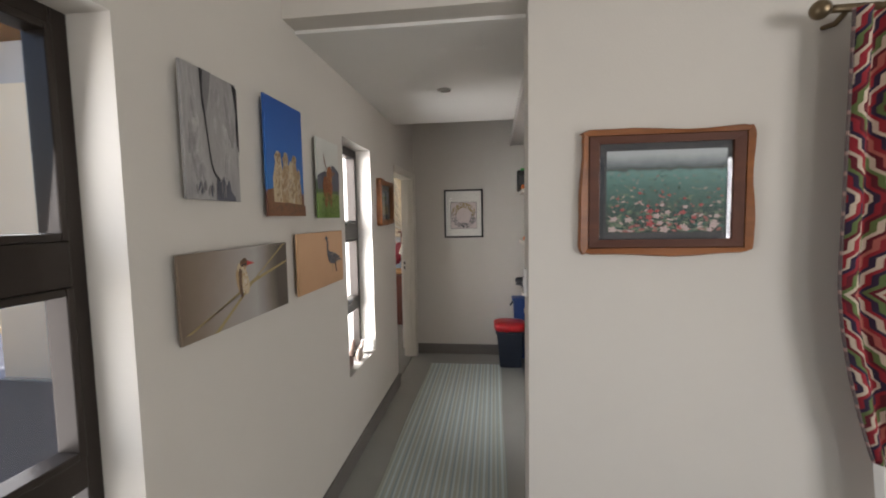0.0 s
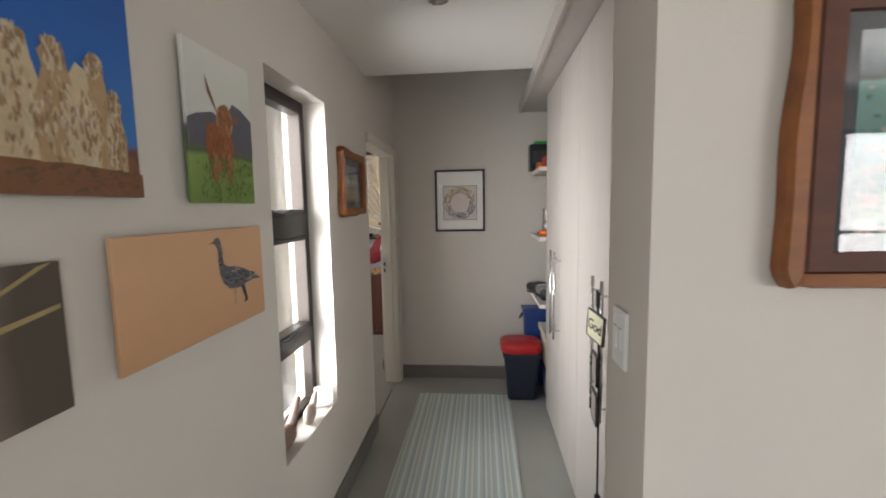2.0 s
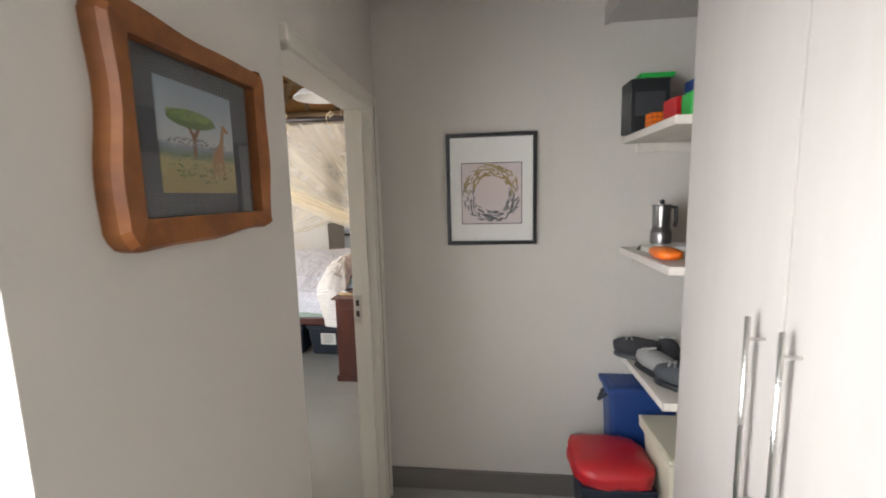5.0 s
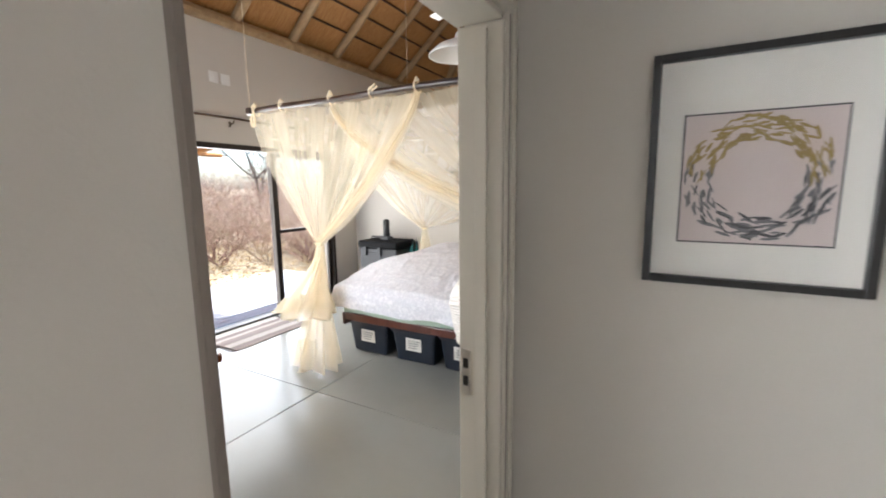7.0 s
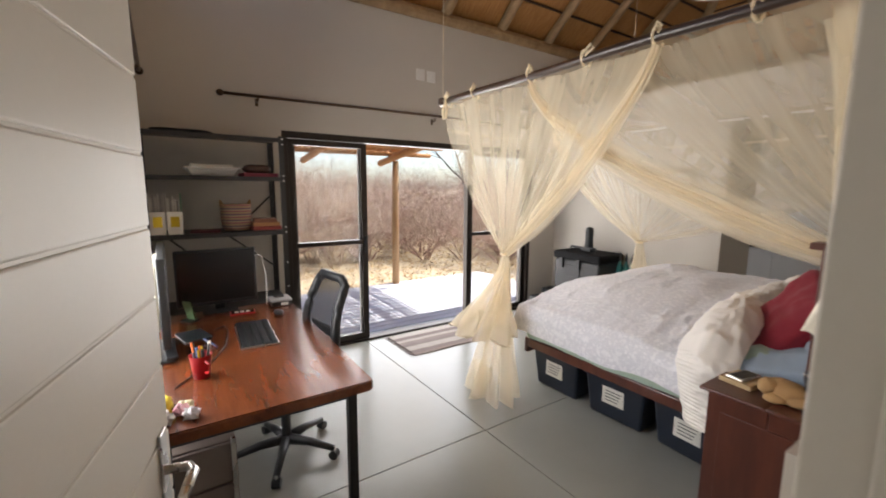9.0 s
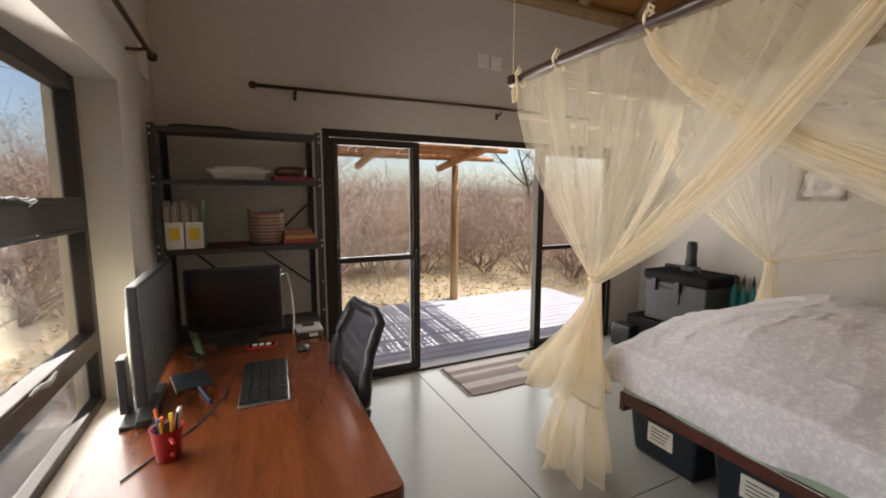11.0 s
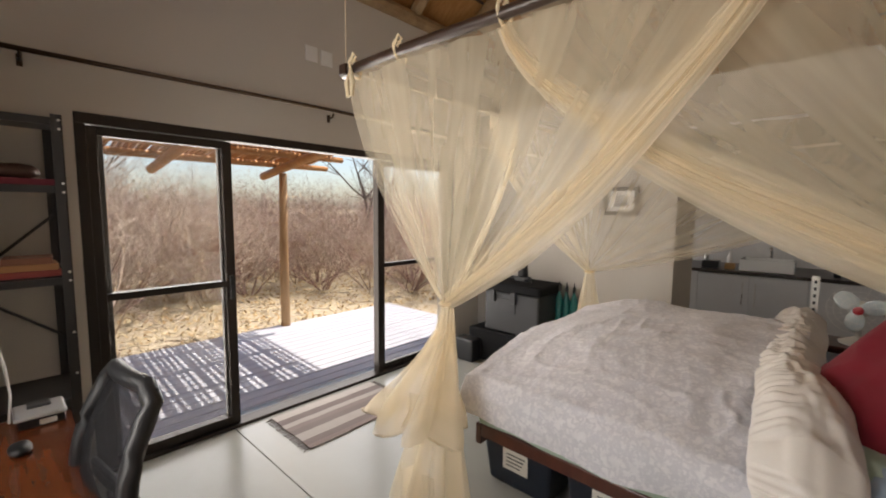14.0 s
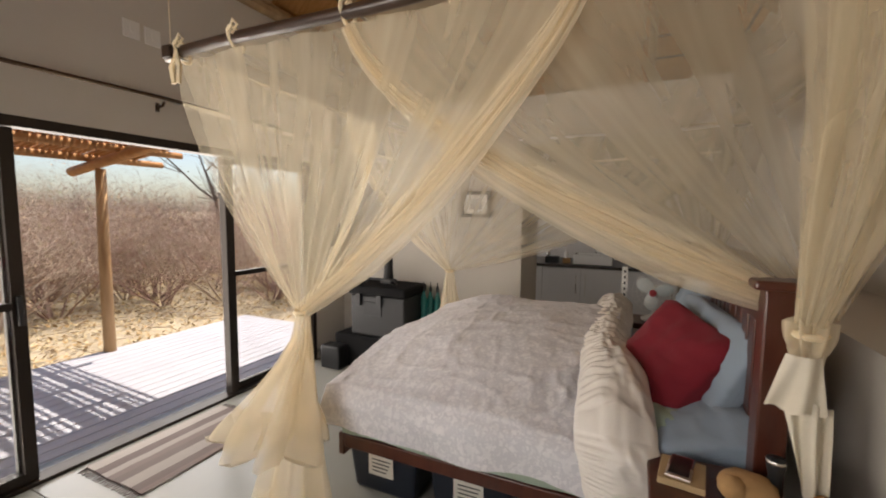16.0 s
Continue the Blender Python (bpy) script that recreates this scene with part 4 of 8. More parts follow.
canvas("long canvas print of a pale shape on dry stalks", 1.038, 1.656, 1.240, 1.503, DUSK, [
    ("stalk", [(0.02, 0.10), (0.06, 0.10), (0.60, 0.55), (0.99, 0.72), (0.99, 0.69), (0.60, 0.50)], P_STRAW),
    ("stalk", [(0.22, 0.0), (0.26, 0.0), (0.62, 0.55), (0.98, 1.0), (0.94, 0.98), (0.58, 0.52)], P_STRAW),
    ("shape", ellipse(0.49, 0.58, 0.048, 0.22, 20, 0.15), P_CREAM), ("shape", ellipse(0.45, 0.54, 0.022, 0.18, 16, 0.1), P_TAN), ("mark", ellipse(0.50, 0.79, 0.037, 0.06), P_BROWN), *dabs("plume", [(0.495, 0.58, 0.032, 0.19)], 140, 0.010, [P_CREAM, P_PALE, P_TAN, P_PALE], 9, 1.4), ("wing", [(0.455, 0.74), (0.475, 0.70), (0.468, 0.52), (0.478, 0.36), (0.462, 0.32), (0.448, 0.42), (0.440, 0.56), (0.442, 0.68)], P_UMBER), ("cap", [(0.468, 0.80), (0.485, 0.855), (0.51, 0.86), (0.53, 0.82), (0.50, 0.80)], P_UMBER), ("stripe", [(0.47, 0.775), (0.53, 0.795), (0.53, 0.78), (0.47, 0.755)], P_DARK), ("mark", [(0.525, 0.82), (0.60, 0.775), (0.525, 0.755)], P_RED)])
canvas("canvas print of a dark long-necked shape on orange sand", 1.757, 2.318, 1.247, 1.533, SANDPRINT, [
    ("shape", [(0.555, 0.875), (0.575, 0.915), (0.600, 0.92), (0.618, 0.88), (0.622, 0.76), (0.632, 0.66), (0.665, 0.62), (0.72, 0.61), (0.80, 0.57), (0.88, 0.50), (0.97, 0.41), (0.90, 0.42), (0.84, 0.41), (0.78, 0.38), (0.72, 0.375), (0.665, 0.40), (0.625, 0.46), (0.598, 0.56), (0.592, 0.68), (0.592, 0.80), (0.575, 0.85)], P_SLATE),
    ("beak", [(0.558, 0.885), (0.558, 0.865), (0.525, 0.868)], P_BROWN),
    ("mark", [(0.700, 0.39), (0.705, 0.25), (0.680, 0.215), (0.720, 0.225), (0.725, 0.39)], P_TAN), ("mark", [(0.765, 0.39), (0.800, 0.24), (0.785, 0.20), (0.825, 0.215), (0.800, 0.39)], P_DARK),
    *dabs("plume", [(0.70, 0.50, 0.08, 0.09), (0.80, 0.48, 0.09, 0.06), (0.605, 0.72, 0.010, 0.12)], 150, 0.014, [P_SLATE, P_DARK, P_GREY], 4, -0.5), *dabs("fleck", [(0.74, 0.575, 0.07, 0.02), (0.86, 0.47, 0.07, 0.03)], 26, 0.011, [P_CREAM, P_UMBER], 2, -0.5)])


def live_outline(a0, a1, b0, b1, n, seed, wob):
    """A wavy four-sided outline."""
    random.seed(seed)
    pts, ph = [], [random.uniform(0, 6) for _ in range(8)]
    r = 0.03
    for side in range(4):
        for k in range(n):
            u = k / n
            w = wob * (math.sin(u * 5 + ph[side]) + 0.5 * math.sin(u * 11 + ph[side + 4]))
            e = min(u, 1 - u)
            cut = max(0, r - e * 0.6) * 0.5
            q = [(a0 + u * (a1 - a0), b1 + w - cut), (a1 + w - cut, b1 - u * (b1 - b0)), (a1 - u * (a1 - a0), b0 + w + cut), (a0 + w + cut, b0 + u * (b1 - b0))][side]
            pts.append(q)
    return pts


def ring(bm, outer, inner, c, axis, depth):
    """A frame between two outlines of the same count."""
    def at(p, q):
        return (q, p[0], p[1]) if axis == "x" else (p[0], q, p[1])
    n = len(outer)
    rows = [[bm.verts.new(at(p, q)) for p in loop] for loop, q in ((outer, c), (outer, c + depth * 0.7), ([(o[0] * 0.85 + i[0] * 0.15, o[1] * 0.85 + i[1] * 0.15) for o, i in zip(outer, inner)], c + depth), (inner, c + depth * 0.8), (inner, c))]
    for a, b in zip(rows, rows[1:]):
        for k in range(n):
            bm.faces.new((a[k], a[(k + 1) % n], b[(k + 1) % n], b[k]))
    return bm


def square_outline(a0, a1, b0, b1, n):
    pts = []
    for side in range(4):
        for k in range(n):
            u = k / n
            pts.append([(a0 + u * (a1 - a0), b1), (a1, b1 - u * (b1 - b0)), (a1 - u * (a1 - a0), b0), (a0, b0 + u * (b1 - b0))][side])
    return pts


# live-edge frame on the living room wall: a lily pond
fy = 1.778
lf = thing("picture_frame", (0.76, fy, 1.43), "live-edge red-brown wooden frame with a flower field painting under glass", "picture")
part("outer_frame", ring(B(), live_outline(0.432, 1.092, 1.432, 1.938, 30, 3, 0.006), square_outline(0.462, 1.062, 1.458, 1.915, 30), fy, "y", -0.036), LIVEEDGE, lf)
part("inner_frame", ring(B(), square_outline(0.461, 1.063, 1.457, 1.916, 4), square_outline(0.508, 1.016, 1.494, 1.882, 4), fy, "y", -0.03), LIVEDARK, lf, "dark inner wood")
part("mount", bx(0.507, 1.017, fy - 0.010, fy - 0.004, 1.493, 1.883), DARKCARD, lf, "charcoal mount")
POND = gradient("pond_painting", "z", 0.09, 0.425, [(0.0, (0.012, 0.03, 0.02)), (0.35, (0.03, 0.075, 0.06)), (0.62, (0.07, 0.17, 0.15)), (0.80, (0.14, 0.28, 0.25)), (0.83, (0.05, 0.06, 0.06)), (0.88, (0.16, 0.19, 0.2)), (1.0, (0.42, 0.45, 0.46))], 0.6, 0.12, 26)
part("painting", bx(0.538, 0.996, fy - 0.0125, fy - 0.0105, 1.520, 1.853), POND, lf, "field of pink flowers by green water")
random.seed(12)
PETAL, PALE = ink("petal_pink", (0.42, 0.07, 0.07)), ink("petal_pale", (0.55, 0.42, 0.40))
for k in range(34):
    u, v = random.uniform(0.03, 0.97), random.uniform(0.02, 0.55) ** 1.1
    s = 0.004 + 0.022 * (0.6 - v) * random.uniform(0.5, 1.2)
    cx, cz = 0.545 + u * 0.44, 1.526 + v * 0.32
    part("flower", plate(B(), [(cx + s * (1 + 0.35 * math.cos(5 * a)) * math.cos(a), cz + 0.7 * s * (1 + 0.35 * math.cos(5 * a)) * math.sin(a)) for a in (i * 2 * math.pi / 20 for i in range(20))], fy - 0.0150 - 0.00004 * k, "y", -0.0004), random.choice([PETAL, PALE, PETAL, ink("leaf_green", (0.05, 0.11, 0.06))]) if k < 12 else [PETAL, PALE][k % 2], lf)
STROKES = [ink("pond_teal", (0.06, 0.16, 0.13)), ink("pond_deep", (0.015, 0.04, 0.03)), ink("pond_sage", (0.16, 0.22, 0.14)), ink("pond_rose", (0.36, 0.12, 0.11)), ink("pond_blush", (0.48, 0.36, 0.33))]
for j, st in enumerate(STROKES):
    rg, bm = random.Random(60 + j), B()
    for k in range(150 if j < 3 else 70):
        u, v = rg.random(), rg.random() ** (1.3 if j < 3 else 1.8) * 0.76
        s = (0.003 + 0.007 * (0.8 - v)) * rg.uniform(0.5, 1.3)
        plate(bm, ellipse(0.548 + u * 0.438, 1.528 + v * 0.315, s * 1.3, s * 0.6, 7, rg.uniform(-0.7, 0.7)), fy - 0.0128 - 0.0004 * j - 0.000001 * k, "y", -0.0003)
    tagged(part("brush_stroke", bm, st, lf), kind="stuff")
part("pane", bx(0.509, 1.015, fy - 0.0185, fy - 0.0165, 1.495, 1.881), PICGLASS, lf).visible_shadow = False

# live-edge frame by the bedroom door
gx = LX
gf = thing("picture_frame", (gx, 3.40, 1.54), "small live-edge wooden frame with a savanna painting under glass", "picture")
part("outer_frame", ring(B(), live_outline(3.19, 3.605, 1.545, 1.912, 30, 8, 0.006), square_outline(3.235, 3.572, 1.59, 1.87, 30), gx, "x", 0.042), LIVEEDGE, gf)
part("mount", bx(gx + 0.004, gx + 0.010, 3.23, 3.576, 1.585, 1.875), DARKCARD, gf, "black mount")
SAV = gradient("savanna_painting", "z", 0.085, 0.285, [(0.0, (0.24, 0.19, 0.08)), (0.38, (0.36, 0.30, 0.13)), (0.45, (0.14, 0.18, 0.12)), (0.52, (0.20, 0.23, 0.25)), (0.56, (0.42, 0.43, 0.42)), (0.75, (0.34, 0.37, 0.39)), (1.0, (0.23, 0.27, 0.30))], 0.6, 0.12, 20)
part("painting", bx(gx + 0.0105, gx + 0.0125, 3.30, 3.508, 1.632, 1.830), SAV, gf, "pale savanna with a flat-topped tree")
part("tree_top", plate(B(), ellipse(3.385, 1.768, 0.065, 0.017), gx + 0.0127, "x", 0.0005), ink("acacia_green", (0.09, 0.14, 0.03)), gf)
part("tree_trunk", plate(B(), [(3.383, 1.695), (3.390, 1.695), (3.394, 1.735), (3.412, 1.762), (3.404, 1.762), (3.388, 1.742), (3.372, 1.762), (3.366, 1.762), (3.382, 1.735)], gx + 0.0127, "x", 0.0005), P_BROWN, gf)
part("shape", plate(B(), [(3.432, 1.662), (3.431, 1.690), (3.436, 1.712), (3.450, 1.722), (3.460, 1.738), (3.468, 1.768), (3.474, 1.772), (3.488, 1.760), (3.487, 1.755), (3.474, 1.757), (3.470, 1.735), (3.468, 1.705), (3.466, 1.662), (3.462, 1.662), (3.459, 1.694), (3.452, 1.692), (3.450, 1.662), (3.446, 1.662), (3.445, 1.692), (3.439, 1.690), (3.436, 1.662)], gx + 0.0152, "x", 0.0005), ink("tall_shape_tan", (0.36, 0.19, 0.08), 0.45, 90), gf)
rg = random.Random(31)
for j, (st, n, c) in enumerate(((P_MOSS, 110, (3.385, 1.768, 0.066, 0.016)), (P_GRASS, 100, (3.380, 1.774, 0.060, 0.010)), (P_STRAW, 160, (3.404, 1.665, 0.09, 0.028)), (P_MOSS, 90, (3.404, 1.68, 0.09, 0.03)), (P_GREY, 60, (3.404, 1.725, 0.09, 0.008)))):
    bm = B()
    for k in range(n):
        a, q = rg.uniform(0, 6.283), rg.random() ** 0.5
        plate(bm, ellipse(c[0] + c[2] * q * math.cos(a), c[1] + c[3] * q * math.sin(a), 0.0035 * rg.uniform(0.5, 1.3), 0.0018 * rg.uniform(0.5, 1.4), 7, rg.uniform(-1, 1)), gx + 0.0132 + 0.0003 * j + 0.000001 * k, "x", 0.0003)
    tagged(part("brush_stroke", bm, st, gf), kind="stuff")
part("pane", bx(gx + 0.019, gx + 0.021, 3.23, 3.576, 1.585, 1.875), PICGLASS, gf).visible_shadow = False

# wreath of feathers in a black frame
ey = 4.745
ef = thing("picture_frame", (-0.26, ey, 1.366), "black frame, white mount, ink wreath of gold and grey feathers", "picture")
X0, X1, Z0, Z1 = -0.484, -0.042, 1.366, 1.913
for b in ((X0, X0 + 0.018, Z0, Z1), (X1 - 0.018, X1, Z0, Z1), (X0 + 0.018, X1 - 0.018, Z0, Z0 + 0.018), (X0 + 0.018, X1 - 0.018, Z1 - 0.018, Z1)):
    part("frame_bar", bx(b[0], b[1], ey - 0.028, ey, b[2], b[3], bevel=0.002), BLACKFRAME, ef)
part("mount", bx(X0 + 0.017, X1 - 0.017, ey - 0.008, ey - 0.003, Z0 + 0.017, Z1 - 0.017), WHITECARD, ef, "white mount")
A0, A1, C0, C1 = -0.412, -0.112, 1.468, 1.772
part("print_border", bx(A0, A1, ey - 0.0095, ey - 0.0081, C0, C1), mat("border_grey", (0.07, 0.07, 0.075), 0.7), ef)
part("print", bx(A0 + 0.004, A1 - 0.004, ey - 0.0110, ey - 0.0096, C0 + 0.004, C1 - 0.004), PINKCARD, ef)
GOLDINK, GREYINK, DARKINK = ink("gold_ink", (0.36, 0.26, 0.08)), ink("grey_ink", (0.18, 0.18, 0.19)), ink("dark_ink", (0.07, 0.07, 0.08))
random.seed(21)
for k in range(240):
    a = random.uniform(0, 2 * math.pi)
    rr = random.uniform(0.086, 0.142)
    cx, cz = (A0 + A1) / 2 + rr * math.cos(a), (C0 + C1) / 2 + rr * math.sin(a)
    gold = math.sin(a) > 0.1 + random.uniform(-0.3, 0.3)
    m = GOLDINK if gold else (DARKINK if random.random() < 0.4 else GREYINK)
    part("feather", plate(B(), ellipse(cx, cz, random.uniform(0.010, 0.022), random.uniform(0.0018, 0.004), 8, a + math.pi / 2 + random.uniform(-0.5, 0.5)), ey - 0.0112 - 0.000008 * k, "y", -0.0003), m, ef)
part("pane", bx(X0 + 0.017, X1 - 0.017, ey - 0.0215, ey - 0.020, Z0 + 0.017, Z1 - 0.017), PICGLASS, ef).visible_shadow = False

# runner, mat
def cloth_slab(name, x0, x1, y0, y1, material, label, category, th=0.009, fringe=None):
    t = thing(name, ((x0 + x1) / 2, (y0 + y1) / 2, 0), label, category)
    bm = B()
    grid(bm, lambda u, v: (x0 + u * (x1 - x0) + 0.004 * math.sin(v * 9), y0 + v * (y1 - y0) + 0.004 * math.sin(u * 11), th + 0.0025 * noise.noise(Vector((u * 4, v * 9, 1)))), 10, 40)
    ret = bmesh.ops.extrude_face_region(bm, geom=list(bm.faces))
    for v in [e for e in ret["geom"] if isinstance(e, bmesh.types.BMVert)]:
        v.co.z = 0.001
    part("weave", bm, material, t)
    if fringe:
        random.seed(2)
        for y, s in ((y0, -1), (y1, 1)):
            for k in range(26):
                x = x0 + (k + 0.5) / 26 * (x1 - x0)
                part("tassel", tb([(x, y, 0.006), (x + random.uniform(-0.008, 0.008), y + s * 0.03, 0.006), (x + random.uniform(-0.012, 0.012), y + s * 0.05, 0.004)], [0.004, 0.003, 0.002], 5), fringe, t)
    return t


cloth_slab("carpet_runner", -0.615, 0.14, 1.93, 4.385, RUNNER, "pale blue and sage striped woven floor runner", "rug")
cloth_slab("door_mat", -4.755, -4.175, 6.03, 6.96, MAT, "brown and grey striped woven mat with tassels", "rug", 0.010, cloth("mat_tassel", (0.12, 0.09, 0.085)))

# cupboards
wr = thing("built_in_cupboard", (0.7, 3.1, 0), "built-in limed oak cupboard with four tall doors", "cupboard")
CF = 0.41
part("carcass", bx(CF + 0.024, 1.03, 2.02, 4.17, 0.0, 2.385), CUPBOARD, wr)
part("plinth", bx(CF + 0.02, CF + 0.05, 2.02, 4.17, 0, 0.06), CUPBOARD, wr)
for i, (y0, y1) in enumerate([(2.13, 2.64), (2.64, 3.15), (3.15, 3.66), (3.66, 4.17)]):
    door = part("door", bx(CF, CF + 0.02, y0 + 0.0025, y1 - 0.0025, 0.03, 2.375, bevel=0.0025), CUPBOARD, wr)
    hy = y1 - 0.062 if i % 2 == 0 else y0 + 0.062
    h = part("handle", tb([(CF - 0.042, hy, 0.745), (CF - 0.042, hy, 1.297)], 0.0065, 10), STEEL, door, "long brushed steel bar handle", smooth=True)
    for z in (0.80, 1.24):
        part("stand_off", tb([(CF - 0.042, hy, z), (CF + 0.001, hy, z)], 0.005, 8), STEEL, door)
part("filler", bx(CF + 0.002, CF + 0.02, 2.02, 2.128, 0.0, 2.375), CUPBOARD, wr)
part("pelmet", bx(0.262, 0.284, 2.02, 4.745, 2.378, 2.463, bevel=0.003), CUPBOARD, wr)
part("soffit", bx(0.284, 1.03, 2.02, 4.745, 2.388, 2.41), CUPBOARD, wr)

# hanging sign on the handle
hs = thing("hanging_sign", (CF - 0.05, 2.577, 0.3), "small wooden word plaques strung on a cord with a tassel", "hanging sign")
part("cord", tb([(CF - 0.052, 2.600, 1.26), (CF - 0.050, 2.572, 1.0), (CF - 0.048, 2.57, 0.62), (CF - 0.047, 2.572, 0.45)], 0.004, 6), BLACKFRAME, hs)
part("loop", bx(CF - 0.058, CF - 0.045, 2.580, 2.606, 1.195, 1.255, bevel=0.004), BLACKFRAME, hs)
IVORY = mat("ivory_plaque", (0.66, 0.63, 0.45), 0.6)
for i, (z, tl) in enumerate(((1.125, 12), (0.965, -8), (0.815, -7))):
    mm = pose(CF - 0.062, 2.575, z, tl * 0.6, 0, tl)
    pl = part("plaque", bx(-0.004, 0.004, -0.062, 0.062, -0.055, 0.055, bevel=0.003, m=mm), IVORY if i == 0 else mat("plaque_back", (0.32, 0.28, 0.25), 0.7), hs)
    for b in ((-0.062, -0.058, -0.055, 0.055), (0.058, 0.062, -0.055, 0.055), (-0.058, 0.058, 0.051, 0.055), (-0.058, 0.058, -0.055, -0.051)):
        part("edge", bx(-0.0055, 0.0055, b[0], b[1], b[2], b[3], m=mm), BLACKFRAME, pl)
    if i == 0:
        cu = bpy.data.curves.new("word", "FONT")
        cu.body, cu.size, cu.extrude, cu.align_x, cu.align_y = "God", 0.058, 0.0006, "CENTER", "CENTER"
        ob = new("word", cu)
        ob.data.materials.append(BLACKFRAME)
        ob.parent = pl
        ob.matrix_basis = Matrix.Translation(-Vector((CF - 0.05, 2.577, 0.3))) @ mm @ pose(-0.0052, 0, 0) @ Matrix(((0, 0, -1, 0), (-1, 0, 0, 0), (0, 1, 0, 0), (0, 0, 0, 1)))
part("tassel", lathe(B(), [(0.004, 0.10), (0.012, 0.09), (0.010, 0.075), (0.016, 0.06), (0.019, 0.0), (0.0, -0.002)], (CF - 0.047, 2.572, 0.36), 12), mat("black_tassel", (0.02, 0.012, 0.016), 0.95), hs)

# shelves past the cupboard
for i, z in enumerate((1.87, 1.345, 0.83)):
    sh = thing("shelf", (0.65, 4.46, z), "limed oak wall shelf on cleats", "shelf", "shelves past the cupboard")
    part("board", bx(0.36, 1.03, 4.172, 4.744, z - 0.032, z, bevel=0.003), SHELFW, sh)
    part("cleat", bx(0.42, 1.02, 4.715, 4.744, z - 0.075, z - 0.033), SHELFW, sh)


def carton(x, y, z, w, d, h, material, label, turn=0.0, name="carton", category="box", mark=None):
    t = thing(name, (x, y, z + 0.0005), label, category, turn=turn)
    part("body", bx(-w / 2, w / 2, -d / 2, d / 2, 0, h, bevel=0.003), material, t)
    if mark is not None:
        part("panel", bx(-w / 2 - 0.0012, -w / 2 + 0.001, -d * 0.38, d * 0.38, h * 0.3, h * 0.75), mark, t)
        part("panel", bx(-w * 0.38, w * 0.38, -d / 2 - 0.0012, -d / 2 + 0.001, h * 0.3, h * 0.75), mark, t)
    return t


carton(0.415, 4.63, 1.87, 0.16, 0.13, 0.22, BLACKPLASTIC, "black boxed game on the shelf", mark=GREYPLASTIC)
carton(0.44, 4.62, 2.0905, 0.14, 0.12, 0.02, GREEN, "flat green box on a black box")
pz = thing("puzzle_cube", (0.405, 4.47, 1.8705), "orange-red puzzle cube with black gaps on the shelf", "puzzle cube", turn=8)
part("core", bx(-0.028, 0.028, -0.028, 0.028, 0.001, 0.058), BLACKPLASTIC, pz)
for i in range(3):
    for k in range(3):
        part("tile", bx(-0.0295, -0.0275, -0.027 + 0.0187 * i, -0.0105 + 0.0187 * i, 0.002 + 0.0187 * k, 0.0185 + 0.0187 * k, bevel=0.0007), ORANGE, pz)
        part("tile", bx(-0.027 + 0.0187 * i, -0.0105 + 0.0187 * i, -0.0295, -0.0275, 0.002 + 0.0187 * k, 0.0185 + 0.0187 * k, bevel=0.0007), ORANGE, pz)
carton(0.46, 4.37, 1.87, 0.09, 0.10, 0.09, REDPLASTIC, "red folded pouch on the shelf", 5, "pouch", "pouch")
carton(0.47, 4.25, 1.87, 0.09, 0.09, 0.085, GREEN, "bright green box on the shelf", -4)
carton(0.62, 4.50, 1.87, 0.14, 0.13, 0.19, BLUEPLASTIC, "blue box with a white label", mark=PAPER)
carton(0.63, 4.33, 1.87, 0.12, 0.11, 0.20, TEAL, "teal box on the shelf", mark=PAPER)
# coffee pot, books, case
POTX, POTY = 0.475, 4.55
cp = thing("coffee_pot", (POTX, POTY, 1.386), "steel stovetop coffee pot with black handle", "coffee pot")
part("body", lathe(B(), [(0.041, 0), (0.043, 0.008), (0.042, 0.05), (0.034, 0.072), (0.034, 0.078), (0.035, 0.085), (0.037, 0.160), (0.040, 0.163), (0.040, 0.168), (0.0, 0.170)], (POTX, POTY, 1.386), 20), mat("dark_pot_metal", (0.20, 0.19, 0.18), 0.3, 0.9), cp)
part("handle", tb([(POTX + 0.034, POTY + 0.010, 1.54), (POTX + 0.066, POTY + 0.020, 1.542), (POTX + 0.070, POTY + 0.022, 1.49), (POTX + 0.064, POTY + 0.020, 1.455)], 0.008, 8), BLACKPLASTIC, cp)
part("lid_knob", lathe(B(), [(0.01, 0), (0.012, 0.015), (0, 0.022)], (POTX, POTY, 1.556), 10), BLACKPLASTIC, cp)
carton(0.55, 4.50, 1.345, 0.26, 0.22, 0.020, PAPER, "white booklet under the coffee pot", 6, "booklet", "booklet")
carton(0.56, 4.505, 1.366, 0.20, 0.17, 0.018, WHITEPLASTIC, "thin white box under the coffee pot", -3)
oc = single("spectacle_case", blob(B(), (0.425, 4.37, 1.367), (0.045, 0.085, 0.022), 4, 16), ORANGE, (0.44, 4.36, 1.345), "orange hard case on the shelf", "case", smooth=True)
single("pen", tb([(0.40, 4.60, 1.352), (0.44, 4.70, 1.352)], 0.006, 8), BLACKPLASTIC, (0.42, 4.65, 1.345), "black marker pen on the shelf", "pen")
carton(0.72, 4.30, 1.345, 0.16, 0.12, 0.05, BLACKPLASTIC, "black flat case on the shelf", 12, "case", "case")
single("bottle", lathe(B(), [(0.022, 0), (0.022, 0.09), (0.01, 0.11), (0.010, 0.15), (0, 0.151)], (0.72, 4.56, 1.345), 12), BLACKPLASTIC, (0.72, 4.56, 1.345), "small dark bottle on the shelf", "bottle", smooth=True)
